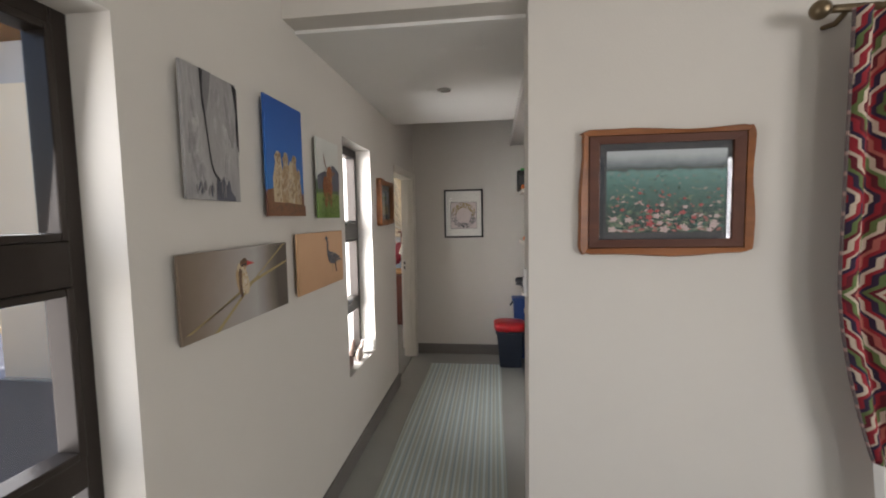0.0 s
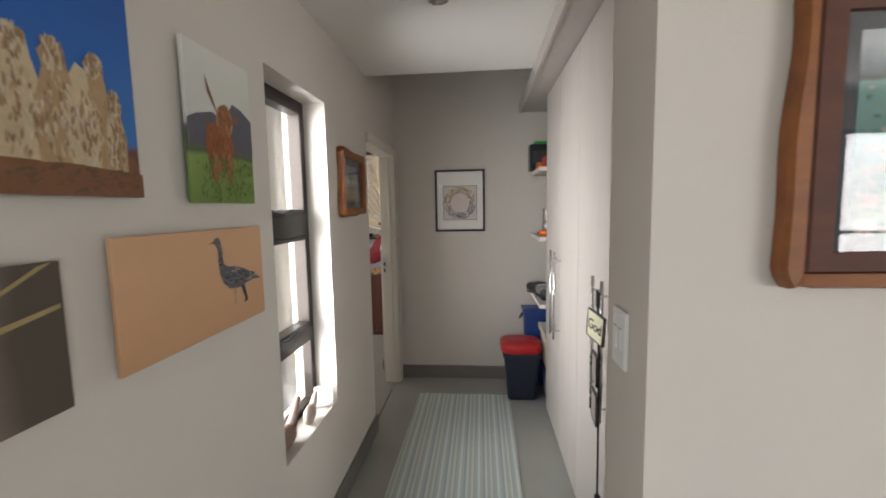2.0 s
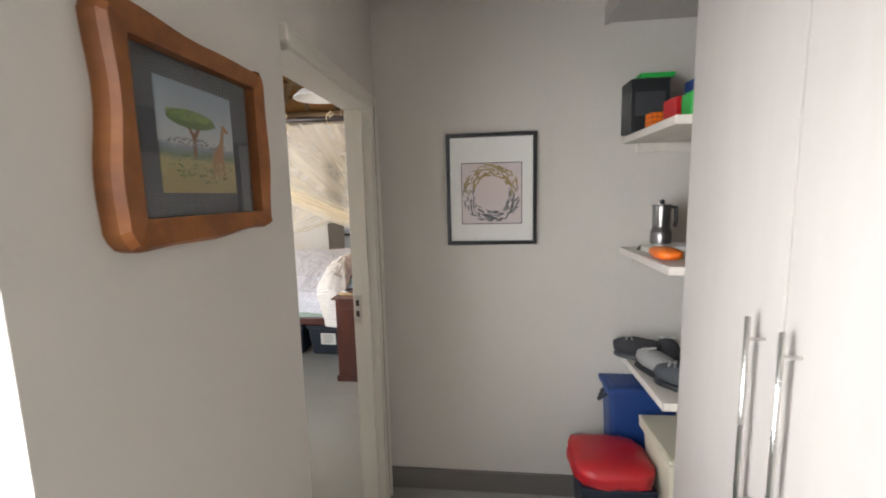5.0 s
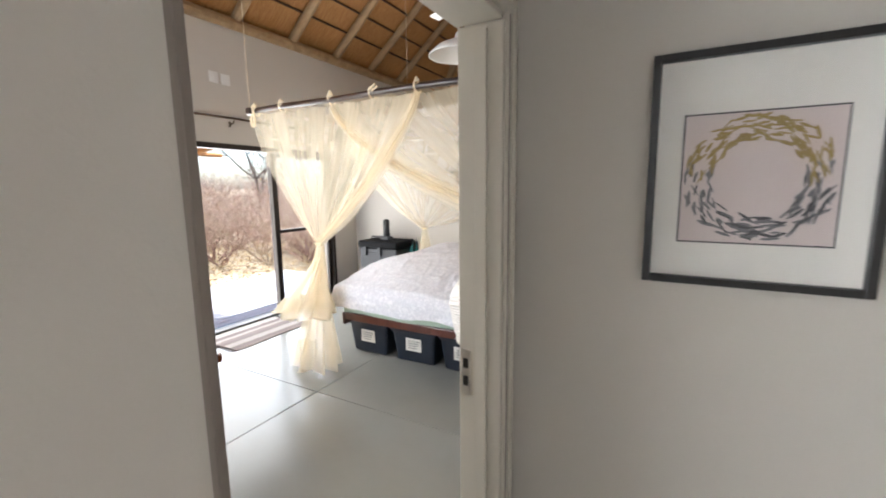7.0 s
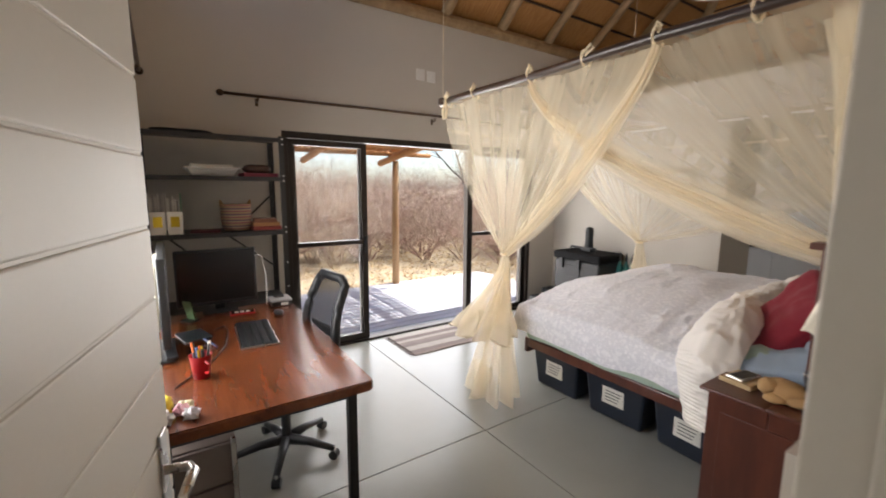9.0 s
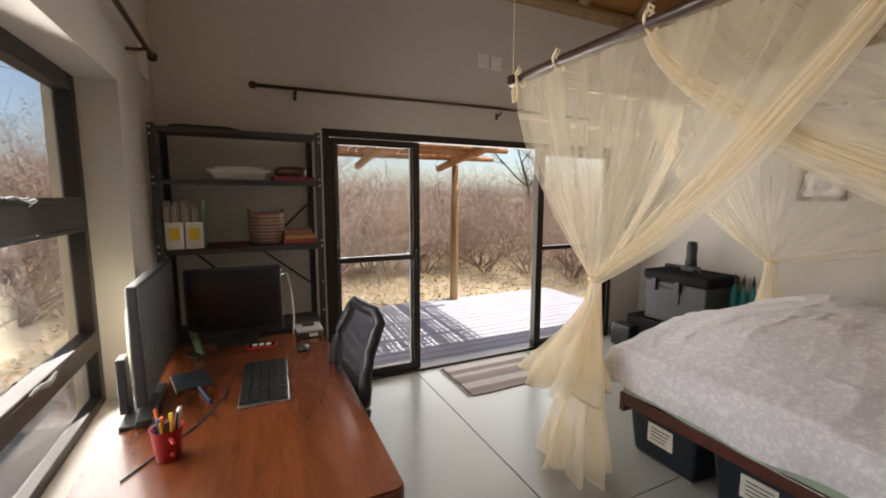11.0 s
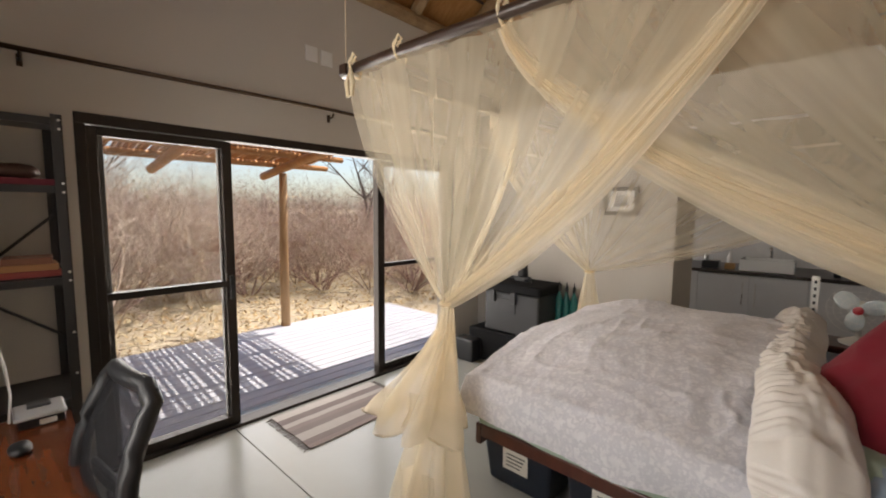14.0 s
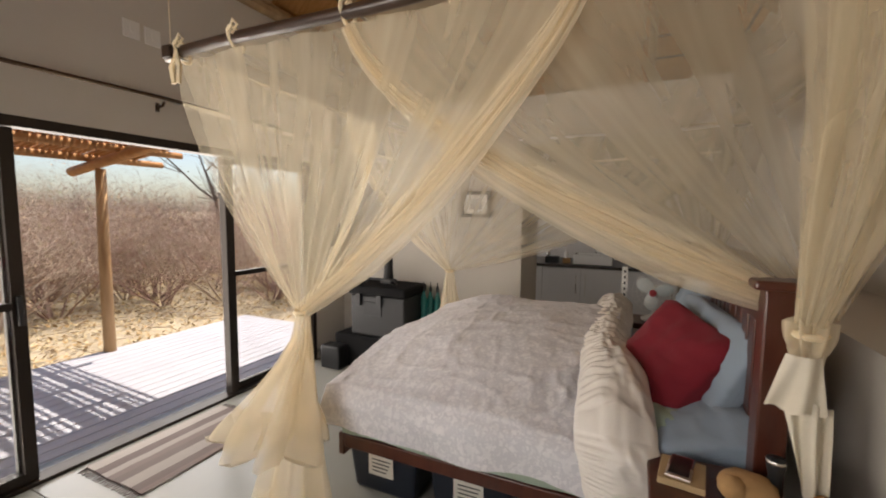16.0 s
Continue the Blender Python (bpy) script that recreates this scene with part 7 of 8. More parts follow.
# pedestal under the desk
pd = thing("drawer_pedestal", (-2.75, 4.12, 0), "steel framed drawer unit under the desk", "drawer unit")
part("body", bx(-2.98, -2.63, 3.97, 4.28, 0.03, 0.58, bevel=0.005), mat("brown_board", (0.16, 0.12, 0.10), 0.5), pd)
for z in (0.05, 0.23, 0.41):
    part("drawer", bx(-2.629, -2.612, 3.98, 4.27, z, z + 0.165, bevel=0.004), mat("drawer_front", (0.20, 0.16, 0.14), 0.45), pd)
for y in (3.985, 4.265):
    part("frame_bar", bx(-2.61, -2.595, y - 0.008, y + 0.008, 0.0, 0.60), STEEL, pd)

# chair
ch = thing("office_chair", (-3.30, 4.62, 0), "black mesh-back office chair on castors", "office chair", turn=8)
for k in range(5):
    a = radians(72 * k + 40)
    c, s = math.cos(a), math.sin(a)
    part("base_arm", tb([(0, 0, 0.10), (0.15 * c, 0.15 * s, 0.095), (0.30 * c, 0.30 * s, 0.065)], [0.034, 0.025, 0.018], 8), BLACKPLASTIC, ch, smooth=True)
    cas = part("castor", tb([(0.30 * c - 0.022 * s, 0.30 * s + 0.022 * c, 0.028), (0.30 * c + 0.022 * s, 0.30 * s - 0.022 * c, 0.028)], 0.027, 14), BLACKPLASTIC, ch)
    part("castor_stem", tb([(0.30 * c, 0.30 * s, 0.03), (0.30 * c, 0.30 * s, 0.07)], 0.010, 6), STEEL, cas)
part("gas_column", tb([(0, 0, 0.09), (0, 0, 0.26), (0, 0, 0.261), (0, 0, 0.43)], [0.028, 0.028, 0.016, 0.016], 12), BLACKPLASTIC, ch, smooth=False)
part("mechanism", bx(-0.08, 0.08, -0.12, 0.12, 0.42, 0.47, bevel=0.01), BLACKPLASTIC, ch)
part("seat", blob(B(), (0, -0.02, 0.505), (0.25, 0.25, 0.045), 4, 28), cloth("black_seat", (0.02, 0.02, 0.022)), ch, smooth=True)


def back_at(u, v, dy=0.0):
    w = 0.20 * (1 - 0.22 * max(0, v - 0.35)) * (0.84 + 0.16 * math.sin(min(1, v / 0.3) * math.pi / 2))
    x = (u - 0.5) * 2 * w
    z = 0.60 + v * 0.46
    return (x, 0.25 + 0.10 * v - 0.05 * math.sin(v * 3.1) - 0.05 * (1 - (2 * u - 1) ** 2) * 0.6 + dy, z)


rim = [Vector(back_at(0, v / 12)) for v in range(12)] + [Vector(back_at(0.12 * k, 1.0 + 0.012 * math.sin(k / 8 * 3.14))) for k in range(1, 8)] + [Vector(back_at(1, 1 - v / 12)) for v in range(1, 13)]
rim.append(rim[0] + Vector((0.02, 0, 0)))
part("back_frame", tb(rim, 0.028, 10), BLACKPLASTIC, ch, smooth=True)
part("mesh_back", grid(B(), lambda u, v: back_at(u, v), 16, 16), net_mat("black_chair_mesh", (0.03, 0.03, 0.032), 0.84), ch, smooth=True)
part("back_bar", tb([(0, 0.10, 0.44), (0, 0.26, 0.47), (0, 0.29, 0.60), (0, 0.27, 0.72)], [0.028, 0.028, 0.024, 0.02], 8), BLACKPLASTIC, ch, smooth=True)
part("lumbar", bx(-0.18, 0.18, 0.262, 0.285, 0.70, 0.76, bevel=0.01), BLACKPLASTIC, ch)

# ---------------------------------------------------------------- steel shelving
su = thing("steel_shelving", (-4.58, 4.45, 0), "grey slotted steel shelving unit", "shelving")
SF, SB, S0, S1 = -4.36, -4.79, 3.965, 4.93
for x in (SF, SB):
    for y, s in ((S0, 1), (S1, -1)):
        pst = part("post", bx(min(x, x + (0.004 if x == SB else -0.004)), max(x, x + (0.004 if x == SB else -0.004)), min(y, y + 0.04 * s), max(y, y + 0.04 * s), 0, 2.01), SHELFSTEEL, su)
        x2 = x - 0.04 if x == SF else x + 0.04
        part("flange", bx(min(x, x2), max(x, x2), min(y, y + 0.004 * s), max(y, y + 0.004 * s), 0, 2.01), SHELFSTEEL, pst)
        if x == SF:
            for z in (1.985, 1.945, 1.70, 1.66, 1.29, 1.25, 1.0, 0.8):
                part("bolt", tb([(x, y + 0.012 * s, z), (x + 0.006, y + 0.012 * s, z)], 0.006, 6), WHITEPLASTIC, pst)
for z in (1.995, 1.69, 1.265, 0.68, 0.15):
    sh = part("shelf", bx(SB + 0.005, SF - 0.005, S0 + 0.005, S1 - 0.005, z - 0.004, z), SHELFSTEEL, su)
    part("lip", bx(SF - 0.007, SF - 0.003, S0 + 0.005, S1 - 0.005, z - 0.034, z - 0.004), SHELFSTEEL, sh)
part("brace", tb([(SB + 0.01, S0 + 0.1, 1.25), (SB + 0.01, S0 + 0.45, 0.9)], 0.008, 5), SHELFSTEEL, su)
part("brace", tb([(SB + 0.01, S1 - 0.02, 0.9), (SB + 0.01, S1 - 0.45, 1.25)], 0.008, 5), SHELFSTEEL, su)
part("brace", tb([(SB + 0.01, S1 - 0.02, 1.55), (SB + 0.01, S1 - 0.30, 1.28)], 0.008, 5), SHELFSTEEL, su)
single("folded_mat", blob(B(), (-4.57, 4.25, 2.012), (0.14, 0.20, 0.016), 4, 20, 0.1), BLACKPLASTIC, (-4.57, 4.25, 1.996), "black folded sheet on top of the shelving", "sheet", smooth=True)
pb = thing("plastic_tray", (-4.55, 4.42, 1.69), "clear white plastic tray full of papers", "tray")
bm = B()
box(bm, -4.68, -4.42, 4.26, 4.60, 1.6905, 1.745, bevel=0.012)
for v in bm.verts:
    k = 0.03 * (1.745 - v.co.z) / 0.055
    v.co.x += k if v.co.x < -4.55 else -k
    v.co.y += k if v.co.y < 4.43 else -k
part("tray", bm, WHITEPLASTIC, pb)
part("rim", bx(-4.695, -4.405, 4.245, 4.615, 1.744, 1.756, bevel=0.003), WHITEPLASTIC, pb)
for k in range(3):
    part("paper", bx(-4.66, -4.45, 4.29, 4.57, 1.757 + 0.008 * k, 1.764 + 0.008 * k, m=pose(0, 0, 0)), PAPER, pb)
carton(-4.52, 4.76, 1.69, 0.20, 0.26, 0.03, mat("wine_folder", (0.22, 0.03, 0.05), 0.6), "wine red folder on the shelf", 4, "folder", "folder")
single("leather_pouch", blob(B(), (-4.52, 4.75, 1.755), (0.08, 0.10, 0.034), 3, 18, 0.25), mat("brown_leather", (0.09, 0.045, 0.03), 0.5), (-4.52, 4.75, 1.721), "brown leather pouch on a red folder", "pouch", smooth=True)
for k in range(2):
    mg = thing("magazine_file", (-4.50, 4.055 + 0.105 * k, 1.2655), "white magazine file with a yellow label, full of papers", "magazine file", "magazine files on the shelving")
    y0 = 4.01 + 0.105 * k
    part("front", bx(-4.40, -4.392, y0, y0 + 0.095, 1.2655, 1.43), WHITECARD, mg)
    part("side", bx(-4.64, -4.40, y0, y0 + 0.004, 1.2655, 1.56), WHITECARD, mg)
    part("side", bx(-4.64, -4.40, y0 + 0.091, y0 + 0.095, 1.2655, 1.56), mat("green_card", (0.22, 0.42, 0.25), 0.6) if k else WHITECARD, mg)
    part("label", bx(-4.3918, -4.390, y0 + 0.02, y0 + 0.075, 1.32, 1.395), YELLOW, mg, "yellow label")
    random.seed(k + 3)
    for j in range(5):
        part("paper", bx(-4.62, -4.41, y0 + 0.010 + 0.015 * j, y0 + 0.017 + 0.015 * j, 1.27, 1.50 + random.uniform(0, 0.09), m=None), [PAPER, mat("grey_paper", (0.40, 0.38, 0.36), 0.8), PAPER][j % 3], mg)
bk = thing("basket", (-4.54, 4.58, 1.265), "round woven basket with red and tan bands", "basket")
part("weave", lathe(B(), [(0.085, 0), (0.105, 0.03), (0.115, 0.11), (0.112, 0.205), (0.116, 0.21), (0.106, 0.20), (0.105, 0.1), (0.08, 0.012), (0, 0.01)], (-4.54, 4.58, 1.2655), 28), BASKET, bk, smooth=True)
for a in (-1.2, 1.9):
    part("handle", tb([(-4.54 + 0.11 * math.cos(a - 0.25), 4.58 + 0.11 * math.sin(a - 0.25), 1.46), (-4.54 + 0.12 * math.cos(a), 4.58 + 0.12 * math.sin(a), 1.505), (-4.54 + 0.11 * math.cos(a + 0.25), 4.58 + 0.11 * math.sin(a + 0.25), 1.46)], 0.008, 6), TAN, bk)
for k, (c, w) in enumerate((((0.30, 0.06, 0.05), 0.22), ((0.42, 0.20, 0.08), 0.20), ((0.22, 0.09, 0.05), 0.17))):
    carton(-4.52, 4.79, 1.265 + 0.031 * k, 0.18, w, 0.03, mat("book_cover", c, 0.6), "flat red-brown book on the shelving", 3 - 4 * k, "book", "book")
carton(-4.50, 4.36, 1.265, 0.2, 0.20, 0.014, mat("maroon_cover", (0.12, 0.02, 0.03), 0.6), "maroon booklet on the shelf", -7, "booklet", "booklet")

# ---------------------------------------------------------------- rods, sockets, wall picture
BRASS = mat("dark_bronze_rod", (0.085, 0.055, 0.035), 0.35, 0.85)
r1 = thing("curtain_rod", (-4.74, 6.5, 2.37), "dark bronze curtain rod over the patio door", "curtain rod")
part("rod", tb([(-4.74, 4.57, 2.365), (-4.74, 6.6, 2.385), (-4.74, 8.4, 2.37)], 0.013, 10), BRASS, r1, smooth=True)
part("finial", blob(B(), (-4.74, 4.545, 2.365), (0.026, 0.03, 0.026), 2, 14), BRASS, r1, smooth=True)
for y in (4.83, 6.61, 8.3):
    part("bracket", tb([(-4.822, y, 2.33), (-4.76, y, 2.335), (-4.74, y, 2.36)], 0.009, 8), BRASS, r1)
    part("bracket_plate", bx(-4.824, -4.814, y - 0.012, y + 0.012, 2.30, 2.36), BRASS, r1)
r2 = thing("curtain_rod", (-3.3, 4.03, 2.355), "dark bronze curtain rod over the desk window", "curtain rod")
part("rod", tb([(-4.28, 4.03, 2.355), (-2.2, 4.03, 2.355)], 0.013, 10), BRASS, r2, smooth=True)
part("finial", blob(B(), (-4.305, 4.03, 2.355), (0.03, 0.026, 0.026), 2, 14), BRASS, r2, smooth=True)
part("bracket", tb([(-4.12, 3.943, 2.33), (-4.12, 4.01, 2.335), (-4.12, 4.03, 2.345)], 0.009, 8), BRASS, r2)
vt = thing("vent_plate", (-4.45, NEARY, 2.3), "white square vent plate on the wall", "vent")
part("plate", bx(-4.62, -4.40, NEARY, NEARY + 0.012, 2.28, 2.50, bevel=0.004), WHITEPLASTIC, vt)
wall_plate("wall_socket", -4.82, 6.465, 2.805, "x", "white switched wall socket high on the wall", "wall socket", 0.105, 0.115, 1, 1, "sockets high on the wall")
wall_plate("wall_socket", -4.82, 6.60, 2.80, "x", "white blank wall socket high on the wall", "wall socket", 0.105, 0.115, 1, 1, "sockets high on the wall")
wp = thing("picture_frame", (-3.17, 8.66, 1.565), "small grey frame with a pale landscape print", "picture")
for b in ((-3.33, -3.295, 1.56, 1.82), (-3.045, -3.01, 1.56, 1.82), (-3.295, -3.045, 1.56, 1.595), (-3.295, -3.045, 1.785, 1.82)):
    part("frame_bar", bx(b[0], b[1], 8.635, 8.659, b[2], b[3], bevel=0.002), mat("grey_frame", (0.16, 0.145, 0.13), 0.5), wp)
part("mount", bx(-3.295, -3.045, 8.650, 8.658, 1.595, 1.785), WHITECARD, wp, "white mount")
part("print", bx(-3.23, -3.11, 8.648, 8.6495, 1.64, 1.745), gradient("pale_print", "z", 0.07, 0.18, [(0, (0.28, 0.27, 0.25)), (0.5, (0.40, 0.39, 0.37)), (1, (0.55, 0.54, 0.52))], 0.6, 0.5, 30), wp)
dp = thing("picture_frame", (-4.81, 8.45, 1.22), "dark framed picture on the patio wall", "picture")
part("frame_bar", bx(-4.818, -4.795, 8.32, 8.58, 1.22, 1.62, bevel=0.003), BLACKFRAME, dp)
part("print", bx(-4.795, -4.7935, 8.345, 8.555, 1.245, 1.595), DARKCARD, dp)
# pendant lamp and ceiling fan
pl = thing("pendant_lamp", (-1.66, 6.02, 2.40), "white dome pendant lamp under the thatch", "pendant lamp")
part("shade", lathe(B(), [(0.0, 0.10), (0.05, 0.095), (0.13, 0.06), (0.185, 0.012), (0.188, 0.0), (0.180, 0.004), (0.12, 0.05), (0.0, 0.085)], (-1.66, 6.02, 2.42), 32), WHITEPLASTIC, pl, smooth=True)
part("cable", tb([(-1.66, 6.02, 2.515), (-1.66, 6.02, HZ - 0.55)], 0.004, 6), WHITEPLASTIC, pl)
part("cap", lathe(B(), [(0.02, 0), (0.024, 0.02), (0.012, 0.05), (0, 0.052)], (-1.66, 6.02, 2.512), 12), WHITEPLASTIC, pl)
cf = thing("ceiling_fan", (-2.15, 7.3, 3.3), "white three-blade ceiling fan at rest", "ceiling fan")
part("hub", lathe(B(), [(0.0, -0.06), (0.09, -0.05), (0.10, 0.0), (0.07, 0.05), (0.02, 0.08), (0.0, 0.081)], (-2.15, 7.3, 3.35), 20), WHITEPLASTIC, cf, smooth=True)
part("rod", tb([(-2.15, 7.3, 3.42), (-2.15, 7.3, HZ - 0.2)], 0.014, 8), WHITEPLASTIC, cf)
for k in range(3):
    mm = pose(-2.15, 7.3, 3.34, 0, 0, 120 * k + 35)
    part("blade", bx(0.14, 0.62, -0.06, 0.06, -0.004, 0.004, bevel=0.003, m=mm @ pose(0, 0, 0, 9, 0, 0)), WHITEPLASTIC, cf)

# ---------------------------------------------------------------- tool boxes by the partition
ts = thing("tool_chest", (-4.05, 8.38, 0), "stacked black and grey tool chests in the corner", "tool chest")
part("lower_case", bx(-4.55, -3.80, 8.15, 8.62, 0.0, 0.34, bevel=0.02), MATTBLACK, ts)
part("upper_case", bx(-4.36, -3.72, 8.18, 8.62, 0.345, 0.76, bevel=0.02), mat("charcoal_case", (0.028, 0.029, 0.031), 0.5, var=0.2), ts, "dark grey tool case")
part("lid", bx(-4.38, -3.70, 8.16, 8.63, 0.762, 0.86, bevel=0.025), MATTBLACK, ts)
part("clasp_plate", bx(-4.20, -3.98, 8.172, 8.182, 0.56, 0.70, bevel=0.004), BLACKPLASTIC, ts)
part("tray", bx(-4.62, -4.38, 8.00, 8.16, 0.0, 0.24, bevel=0.02), BLACKPLASTIC, ts)
for x in (-4.25, -4.0):
    part("latch", bx(x - 0.03, x + 0.03, 8.15, 8.18, 0.66, 0.78, bevel=0.006), BLACKPLASTIC, ts)
part("handle", tb([(-4.3, 8.38, 0.86), (-4.28, 8.38, 0.90), (-3.95, 8.38, 0.90), (-3.93, 8.38, 0.86)], 0.014, 8), BLACKPLASTIC, ts)
tl = thing("tool", (-4.05, 8.42, 0.86), "black upright hand tool on the tool chest", "tool")
part("body", lathe(B(), [(0.05, 0.045), (0.055, 0.06), (0.045, 0.16), (0.05, 0.24), (0.042, 0.29), (0.0, 0.30)], (-4.05, 8.42, 0.86), 14), BLACKPLASTIC, tl, smooth=True)
part("foot", bx(-4.12, -3.98, 8.36, 8.48, 0.8605, 0.906, bevel=0.01), GREYPLASTIC, tl)
for k, x in enumerate((-3.70, -3.62, -3.54)):
    b = thing("spray_bottle", (x, 8.55, 0.0), "teal bottle with a black cap", "bottle", "bottles by the tool chest")
    part("body", lathe(B(), [(0.034, 0), (0.036, 0.01), (0.036, 0.60), (0.015, 0.66), (0.014, 0.69), (0, 0.691)], (x, 8.55, 0.10), 14), TEAL, b, smooth=True)
    part("cap", lathe(B(), [(0.016, 0), (0.016, 0.04), (0.006, 0.07), (0.004, 0.10), (0, 0.101)], (x, 8.55, 0.785), 10), BLACKPLASTIC, b)
    part("stand", bx(x - 0.036, x + 0.036, 8.514, 8.586, 0, 0.102, bevel=0.004), BLACKPLASTIC, b)

# ---------------------------------------------------------------- kitchenette
ky = 10.62
for k, (x0, x1) in enumerate(((-3.40, -2.88), (-2.88, -2.36), (-2.36, -1.84), (-1.84, -1.20))):
    ku = thing("kitchen_unit", ((x0 + x1) / 2, ky + 0.3, 0), "grey kitchen base unit with a bar handle", "kitchen unit", "kitchen units along the end wall")
    part("carcass", bx(x0, x1, ky + 0.02, 11.58, 0.08, 0.865), GREYUNIT, ku)
    part("plinth", bx(x0, x1, ky + 0.07, ky + 0.09, 0, 0.08), DARKTOP, ku)
    dd = part("door", bx(x0 + 0.003, x1 - 0.003, ky, ky + 0.019, 0.09, 0.86, bevel=0.003), GREYUNIT, ku)
    hx = x1 - 0.06 if k % 2 else x0 + 0.06
    part("handle", tb([(hx, ky - 0.025, 0.48), (hx, ky - 0.025, 0.78)], 0.006, 8), STEEL, dd)
wt = thing("worktop", (-2.3, 11.1, 0.866), "dark laminate worktop on the kitchen units", "worktop")
part("slab", bx(-3.42, -1.18, ky - 0.02, 11.59, 0.866, 0.905, bevel=0.004), DARKTOP, wt)
part("splashback", bx(-3.42, -1.18, 11.588, 11.598, 0.906, 1.5), mat("white_splash_tile", (0.70, 0.69, 0.67), 0.25), wt, "white tiled splashback")
bs = thing("basin", (-2.22, 10.88, 0.906), "white rectangular countertop basin", "basin")
part("bowl", bx(-2.47, -1.98, 10.70, 11.06, 0.906, 0.935, bevel=0.012), CERAMIC, bs)
for b in ((-2.48, -1.97, 10.69, 10.715), (-2.48, -1.97, 11.045, 11.07), (-2.48, -2.455, 10.716, 11.044), (-1.995, -1.97, 10.716, 11.044)):
    part("rim", bx(b[0], b[1], b[2], b[3], 0.91, 1.045, bevel=0.008), CERAMIC, bs)
tp = thing("tap", (-2.22, 11.25, 0.906), "chrome mixer tap over the basin", "tap")
part("spout", tb([(-2.22, 11.25, 0.906), (-2.22, 11.25, 1.12), (-2.22, 11.20, 1.17), (-2.22, 11.10, 1.16), (-2.22, 11.07, 1.12)], 0.012, 8), STEEL, tp, smooth=True)
carton(-2.78, 10.80, 0.906, 0.18, 0.14, 0.09, BLACKPLASTIC, "black box on the worktop", 0, "radio", "radio")
carton(-2.58, 10.80, 0.906, 0.10, 0.08, 0.07, TAN, "tan carton on the worktop")
for x, c in ((-2.62, WHITEPLASTIC), (-2.88, STEEL)):
    single("soap_bottle", lathe(B(), [(0.03, 0), (0.032, 0.12), (0.012, 0.15), (0.010, 0.19), (0, 0.191)], (x, 11.05, 0.906), 12), c, (x, 11.05, 0.906), "soap bottle on the worktop", "bottle", smooth=True)
for k in range(3):
    single("cup", lathe(B(), [(0.03, 0), (0.036, 0.09), (0.033, 0.088), (0.026, 0.005), (0, 0.004)], (-1.62 + 0.12 * k, 10.80, 0.906), 14), [BLACKPLASTIC, GREYPLASTIC, STEEL][k], (-1.62 + 0.12 * k, 10.80, 0.906), "small dark cup on the worktop", "cup", smooth=True)

# ---------------------------------------------------------------- outdoors
bm = B()
random.seed(3)
rad = [0, 3, 6, 9, 12, 16, 22, 30, 45, 80, 200, 900, 3000]
rows = []
for r in rad[1:]:
    rows.append([bm.verts.new((-3 + r * math.cos(a), 5 + r * math.sin(a), -0.22 + (0.10 * noise.noise(Vector((r * math.cos(a) * 0.4, r * math.sin(a) * 0.4, 0))) if r > 8 else 0))) for a in (k * 2 * math.pi / 48 for k in range(48))])
c0 = bm.verts.new((-3, 5, -0.22))
for k in range(48):
    bm.faces.new((c0, rows[0][k], rows[0][(k + 1) % 48]))
for a, b in zip(rows, rows[1:]):
    for k in range(48):
        bm.faces.new((a[k], b[k], b[(k + 1) % 48], a[(k + 1) % 48]))
tagged(new("ground", mesh_of("ground", bm, SAND)), kind="structure")
gr = wall("pavement_court", [(-4.9, RX - 0.01, -4.5, 3.69, -0.21, -0.10)], GRAVEL)
# the outside skin of the court and its pier
wall("wall_court_pier", [(-2.45, -2.1, 3.40, 3.69, -0.2, 2.7)], OUTWALL)
wall("wall_court_face", [(-5.05, -3.92, 3.66, 3.699, -0.2, 3.0), (-1.94, -1.07, 3.54, 3.578, -0.2, 3.0), (-2.53, -1.955, 3.66, 3.699, -0.2, 3.0)], OUTWALL)
dk2 = thing("patio_deck", (-6.2, 6.2, -0.2), "grey weathered board deck outside the patio door", "deck", kind="structure")
part("joists", bx(-7.4, -4.98, 3.72, 9.38, -0.215, -0.085), JOINT, dk2)
bd = mesh_of("board", bx(-0.063, 0.063, -2.85, 2.85, -0.011, 0.011, bevel=0.003), DECKWOOD)
for k in range(18):
    o = new("board", bd)
    o.parent = dk2
    o.location = (-7.33 + k * 0.1375 + 6.2, 6.55 - 6.2, -0.072 + 0.2)
    o.rotation_euler = (0, 0, random.uniform(-0.0015, 0.0015))

pg = thing("pergola", (-6.2, 6.0, 0), "pergola of peeled poles roofed with thin laths", "pergola")
part("post", tb([(-7.33, 7.45, -0.21), (-7.33, 7.45, 1.0), (-7.32, 7.46, 2.08)], [0.062, 0.058, 0.052], 12), POSTWOOD, pg, smooth=True)
part("post", tb([(-7.33, 3.9, -0.21), (-7.33, 3.9, 2.08)], 0.058, 12), POSTWOOD, pg, smooth=True)
for y in (7.42, 6.05, 4.7, 3.9):
    part("beam", tb([(-7.85, y, 2.06), (-6.4, y + 0.02, 2.26), (-4.95, y, 2.42)], 0.056, 10), PERGOLA, pg, smooth=True)
random.seed(8)
for x in (-7.45, -6.85, -6.25, -5.65, -5.15):
    z = 2.06 + (x + 7.85) * 0.124
    part("purlin", tb([(x, 3.4, z + 0.095), (x + random.uniform(-0.03, 0.03), 6, z + 0.09), (x, 7.95 + random.uniform(-0.2, 0.3), z + 0.095)], [0.045, 0.045, 0.038], 8), PERGOLA, pg, smooth=True)
